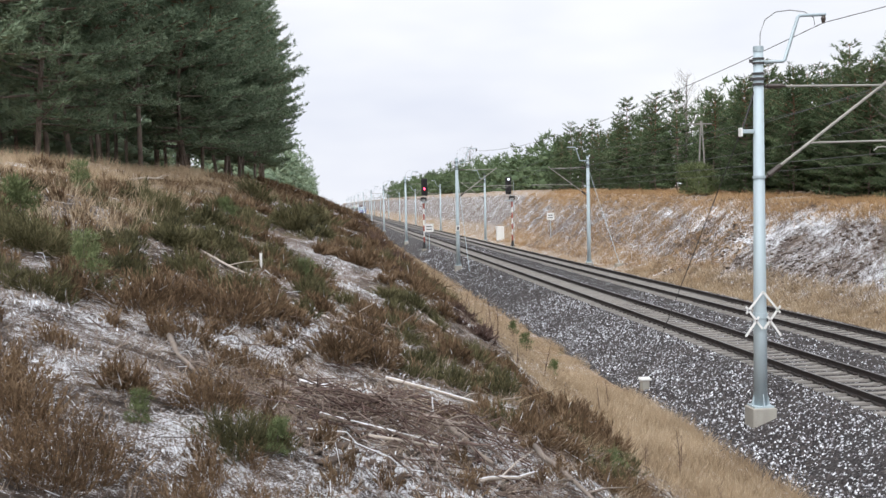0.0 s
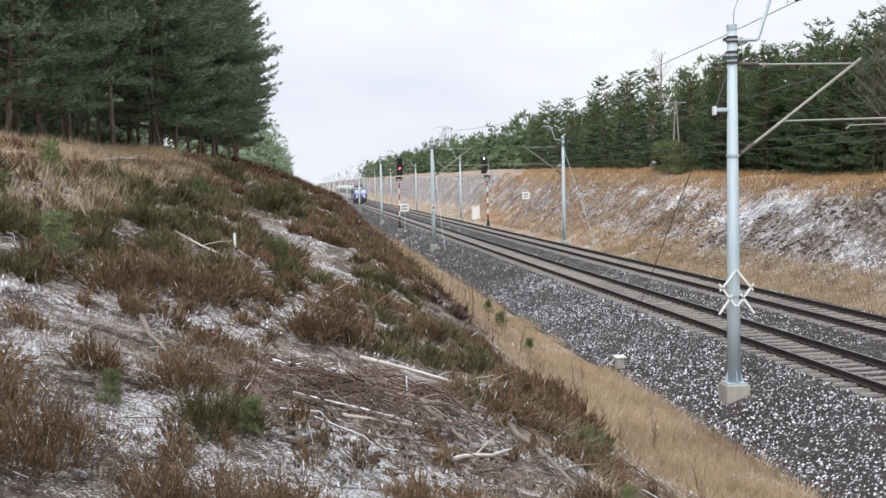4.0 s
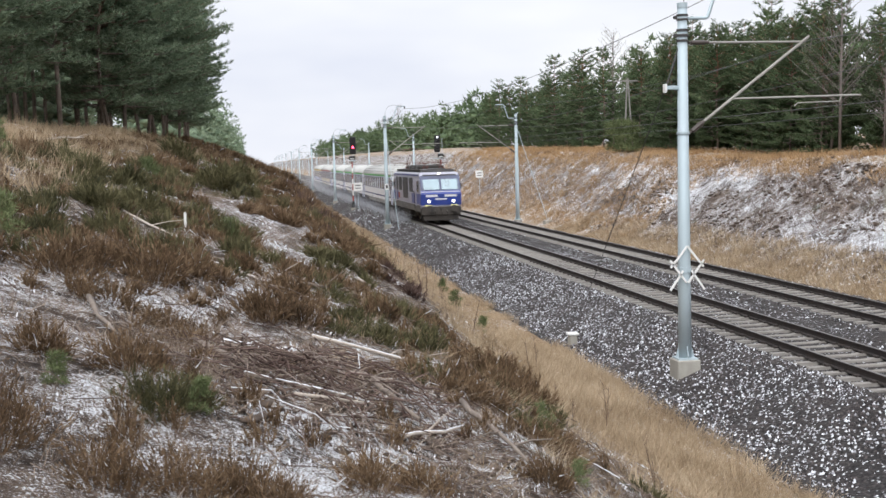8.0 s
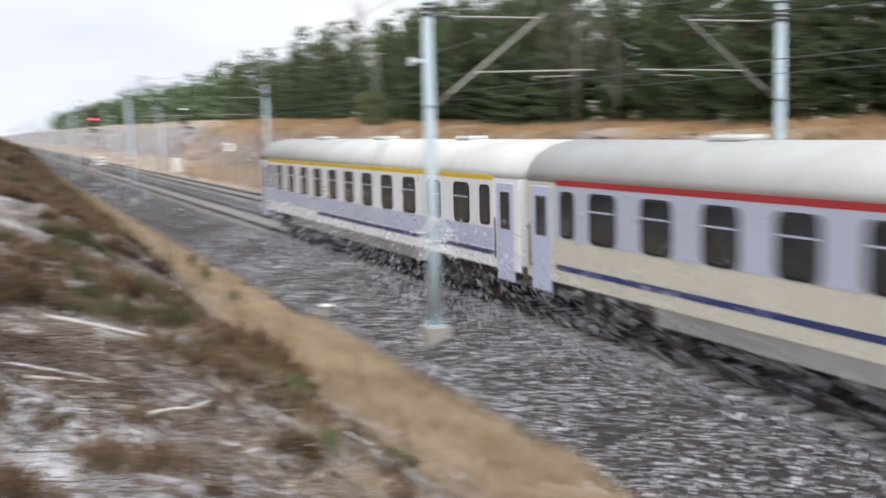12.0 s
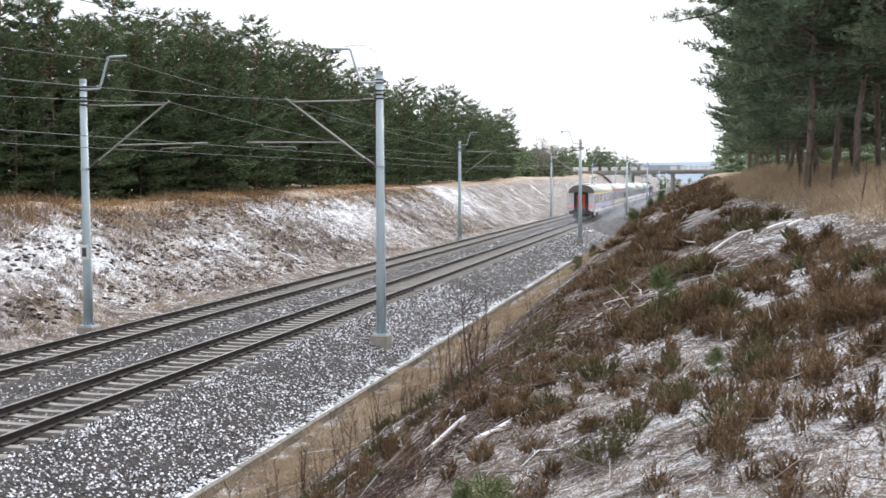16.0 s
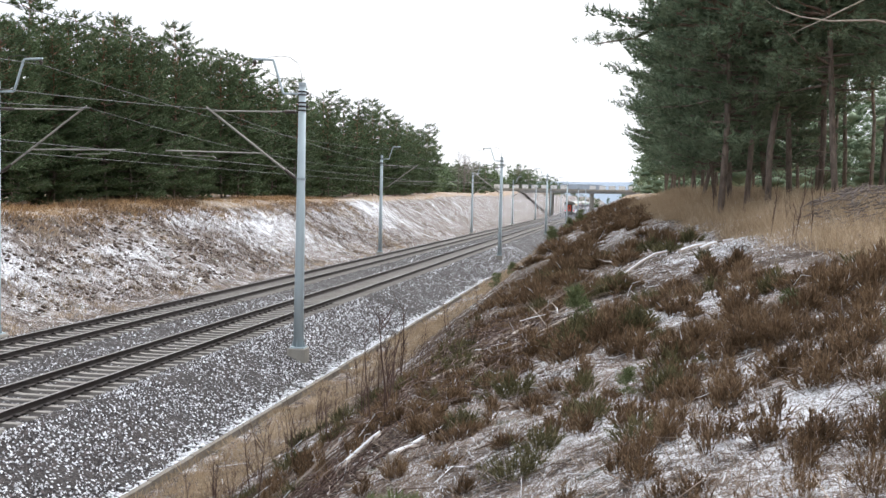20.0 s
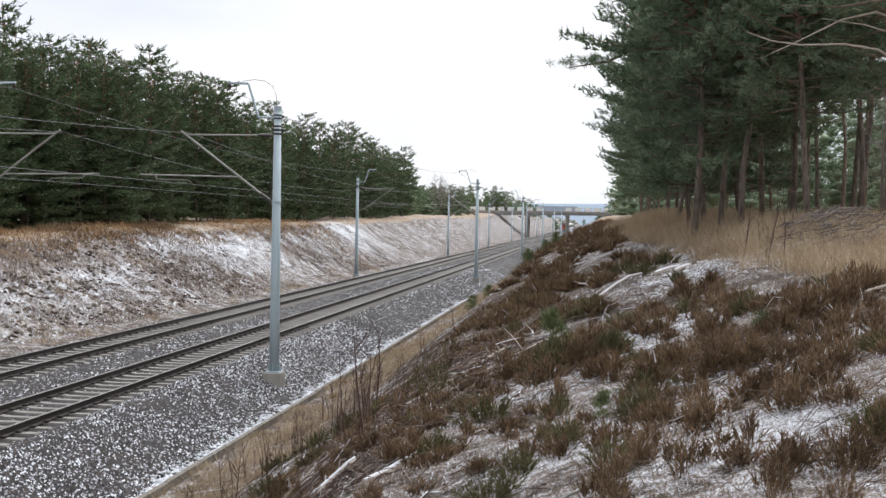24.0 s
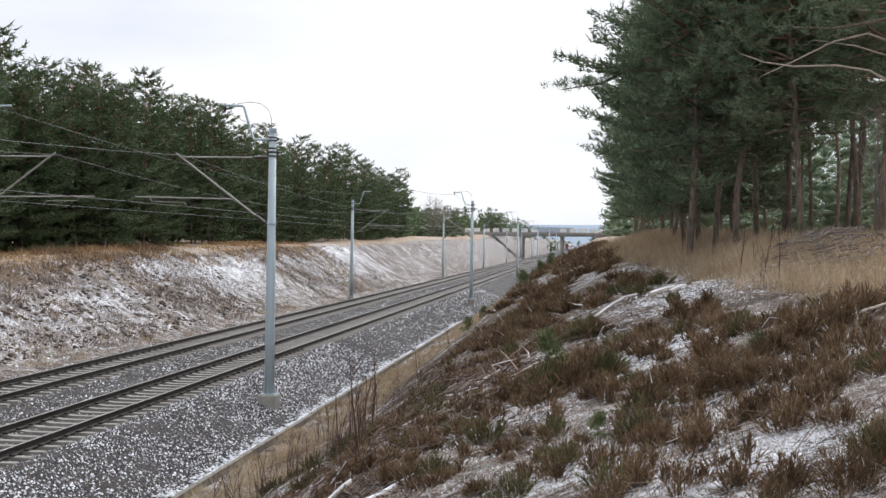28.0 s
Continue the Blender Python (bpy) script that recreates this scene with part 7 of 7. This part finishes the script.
SEED = [seedling(500 + i, 55, 0.11) for i in range(2)]
for k, (x, y, s) in enumerate(((-13.75, 5.4, 0.22), (-13.1, 5.5, 0.24), (-10.75, 6.9, 0.24), (-10.1, 10.4, 0.3), (-14.9, 9.6, 0.5), (-15.9, 11.4, 0.7), (-13.2, 16.5, 0.6), (-12.3, -14.4, 0.7), (-11.8, -5.2, 0.5), (-11.4, -6.4, 0.35),
                              (-14.4, -10.6, 0.35), (-12.9, -9.0, 0.3), (-9.8, -52.0, 0.9), (-9.4, -56.0, 0.8), (-9.2, -60.0, 1.0), (-10.0, -64.0, 0.9), (-8.0, -44.0, 0.8), (-8.3, -47.0, 0.7), (-10.4, -70.0, 1.2), (-7.3, 27.0, 0.6), (-6.4, 36.0, 0.8), (-6.0, 41.0, 0.7), (-17.2, 20.0, 0.8), (-15.0, 24.0, 0.8), (18.6, -31.0, 3.2), (18.2, -36.0, 2.6), (18.0, -27.0, 2.2), (19.5, 42.0, 2.0), (16.3, 85.0, 3.4), (16.2, 86.9, 3.0), (16.6, 83.4, 3.2))):
    t = thing("young_pine", "small fresh-green pine seedling", "young pine", "pine seedlings", at=Matrix.LocRotScale((x, y, float(height(x, y))), Euler((0, 0, k)), (s,) * 3))
    part("stem", SEED[k % 2][0], BARK, t)
    part("foliage", SEED[k % 2][1], GREENNEEDLE, t)

# a low white stake
sk = thing("survey_stake", "short white-topped stake in the heather", "stake", at=pose(-13.88, 17.1, float(height(-13.88, 17.1))))
part("shaft", tube([(0, 0, -0.2), (0, 0, 0.32)], 0.022, 6), WHITE, sk)

# a pine with bare pale limbs, and a long green bough, both at the edge of the wood behind the camera
lx, ly = -18.95, -23.15
lz = float(height(lx, ly))
lt = thing("pine_tree", "Scots pine at the wood's edge with pale bare limbs", "pine tree", "pines", at=pose(lx, ly, lz))
part("trunk", NEAR[1][0], BARK, lt)
part("crown", NEAR[1][1], NEEDLES, lt)
for limb, rad in ((((-18.9, -23.1, 7.75), (-18.3, -22.85, 8.03), (-17.6, -22.6, 8.1), (-16.7, -22.2, 8.02), (-16.1, -21.9, 8.06), (-15.6, -21.55, 8.17)), 0.028), (((-18.9, -23.1, 8.6), (-18.3, -23.0, 8.8), (-17.6, -22.85, 8.62), (-16.8, -22.7, 8.2), (-16.2, -22.5, 7.9)), 0.026), (((-18.9, -23.1, 8.3), (-18.0, -22.7, 8.5), (-17.1, -22.3, 8.55)), 0.018)):
    p = [Vector((a - lx, b - ly, c - lz)) for a, b, c in limb]
    part("dead_limb", tube(p, [rad * (1 - 0.7 * k / (len(p) - 1)) for k in range(len(p))], 7), PALEWOOD, lt, "pale bare limb", True)
    for k in range(1, len(p)):
        sg = 1 if k % 2 else -1
        part("twig", tube([p[k], p[k] + Vector((0.2, 0.1, 0.12 * sg)), p[k] + Vector((0.45, 0.2, 0.14 * sg + 0.05))], [0.007, 0.005, 0.002], 4), DEADWOOD, lt)
bx, by = -15.6, -31.8
bz = float(height(bx, by))
bt = thing("pine_tree", "Scots pine reaching a long green bough over the cutting", "pine tree", "pines", at=pose(bx, by, bz))
part("trunk", EDGE[1][0], BARK, bt)
part("crown", EDGE[1][1], NEEDLES, bt)
bough = [Vector((a - bx, b - by, c - bz)) for a, b, c in ((-15.6, -31.8, 10.6), (-14.2, -32.3, 9.75), (-13.1, -32.2, 9.15), (-11.9, -32.1, 8.95))]
part("bough", tube(bough, [0.06, 0.045, 0.03, 0.012], 6), BARK, bt, "long drooping bough", True)
rb = np.random.default_rng(88)
cs = np.array([bough[1].lerp(bough[2], t * 2) if t < 0.5 else bough[2].lerp(bough[3], t * 2 - 1) for t in rb.uniform(0.1, 1.02, 44)]) + rb.normal(0, 0.17, (44, 3)) * np.array([1, 1, 0.5]) + np.array([0, 0, 0.12])
v, f = tufts(cs, np.full(44, 0.11), 50, 0.16, 0.007, rb, 0.5)
part("spray", mesh_np("spray", v, f, NEEDLES), NEEDLES, bt, "dark green needle sprays")


# ---- snow dust whirled up by the train: a cloud of fine grains that goes with it ----
def snow_dust():
    r = np.random.default_rng(9)
    n = 64000
    y = np.concatenate([r.uniform(6, 150, n * 6 // 10), 148 + r.exponential(40, n - n * 6 // 10)])
    wake = np.clip((y - 20) / 130, 0.0, 1.3)
    side = r.choice([-1, 1], n, p=[0.62, 0.38])
    x = np.where(y < 149, side * (1.3 + np.abs(r.normal(0, 1.0, n)) * (0.5 + 0.5 * wake)), r.normal(0, 1.0, n) * (1.5 + 0.02 * np.maximum(y - 149, 0)))
    z = np.abs(r.normal(0, 1.0, n)) * (0.45 + 0.75 * wake) - 0.3
    p = np.stack([x, y, z], -1)
    d = r.normal(size=(n, 2, 3)) * np.where(y < 146, 0.06, 0.03)[:, None, None]
    v = np.stack([p, p + d[:, 0], p + d[:, 1]], 1).reshape(-1, 3)
    return mesh_np("snow_dust", v, np.arange(3 * n).reshape(-1, 3), DUST)


def dust_material():
    """Airy snow grains that scatter light to both sides."""
    k = Nodes("snow_dust")
    diff, tr, clear = k.n.new("ShaderNodeBsdfDiffuse"), k.n.new("ShaderNodeBsdfTranslucent"), k.n.new("ShaderNodeBsdfTransparent")
    diff.inputs[0].default_value = tr.inputs[0].default_value = (0.8, 0.83, 0.9, 1)
    both, thin = k.n.new("ShaderNodeMixShader"), k.n.new("ShaderNodeMixShader")
    both.inputs[0].default_value, thin.inputs[0].default_value = 0.5, 0.3
    k.l.new(diff.outputs[0], both.inputs[1])
    k.l.new(tr.outputs[0], both.inputs[2])
    k.l.new(clear.outputs[0], thin.inputs[1])
    k.l.new(both.outputs[0], thin.inputs[2])
    k.l.new(thin.outputs[0], k.n["Material Output"].inputs[0])
    return k.m


DUST = dust_material()
dust = tagged(new("snow_dust", snow_dust()), "fine snow dust whirled up along the passing train", "snow dust", kind="stuff")
TRAIN.append((dust, 0.0))


def motions():
    """The train passes from +y to -y at about 43 metres a second."""
    rear = [(0.0, 576.8), (3.0, 444.8), (6.0, 312.8), (9.0, 180.8), (11.5, 70.75), (14.0, -36.5), (17.0, -162.5), (20.0, -288.5), (24.0, -456.5), (28.0, -624.5)]
    for ob, off in TRAIN:
        walk(ob, [(t, pose(0, y - 148.74 + off, 0)) for t, y in rear])


motions()
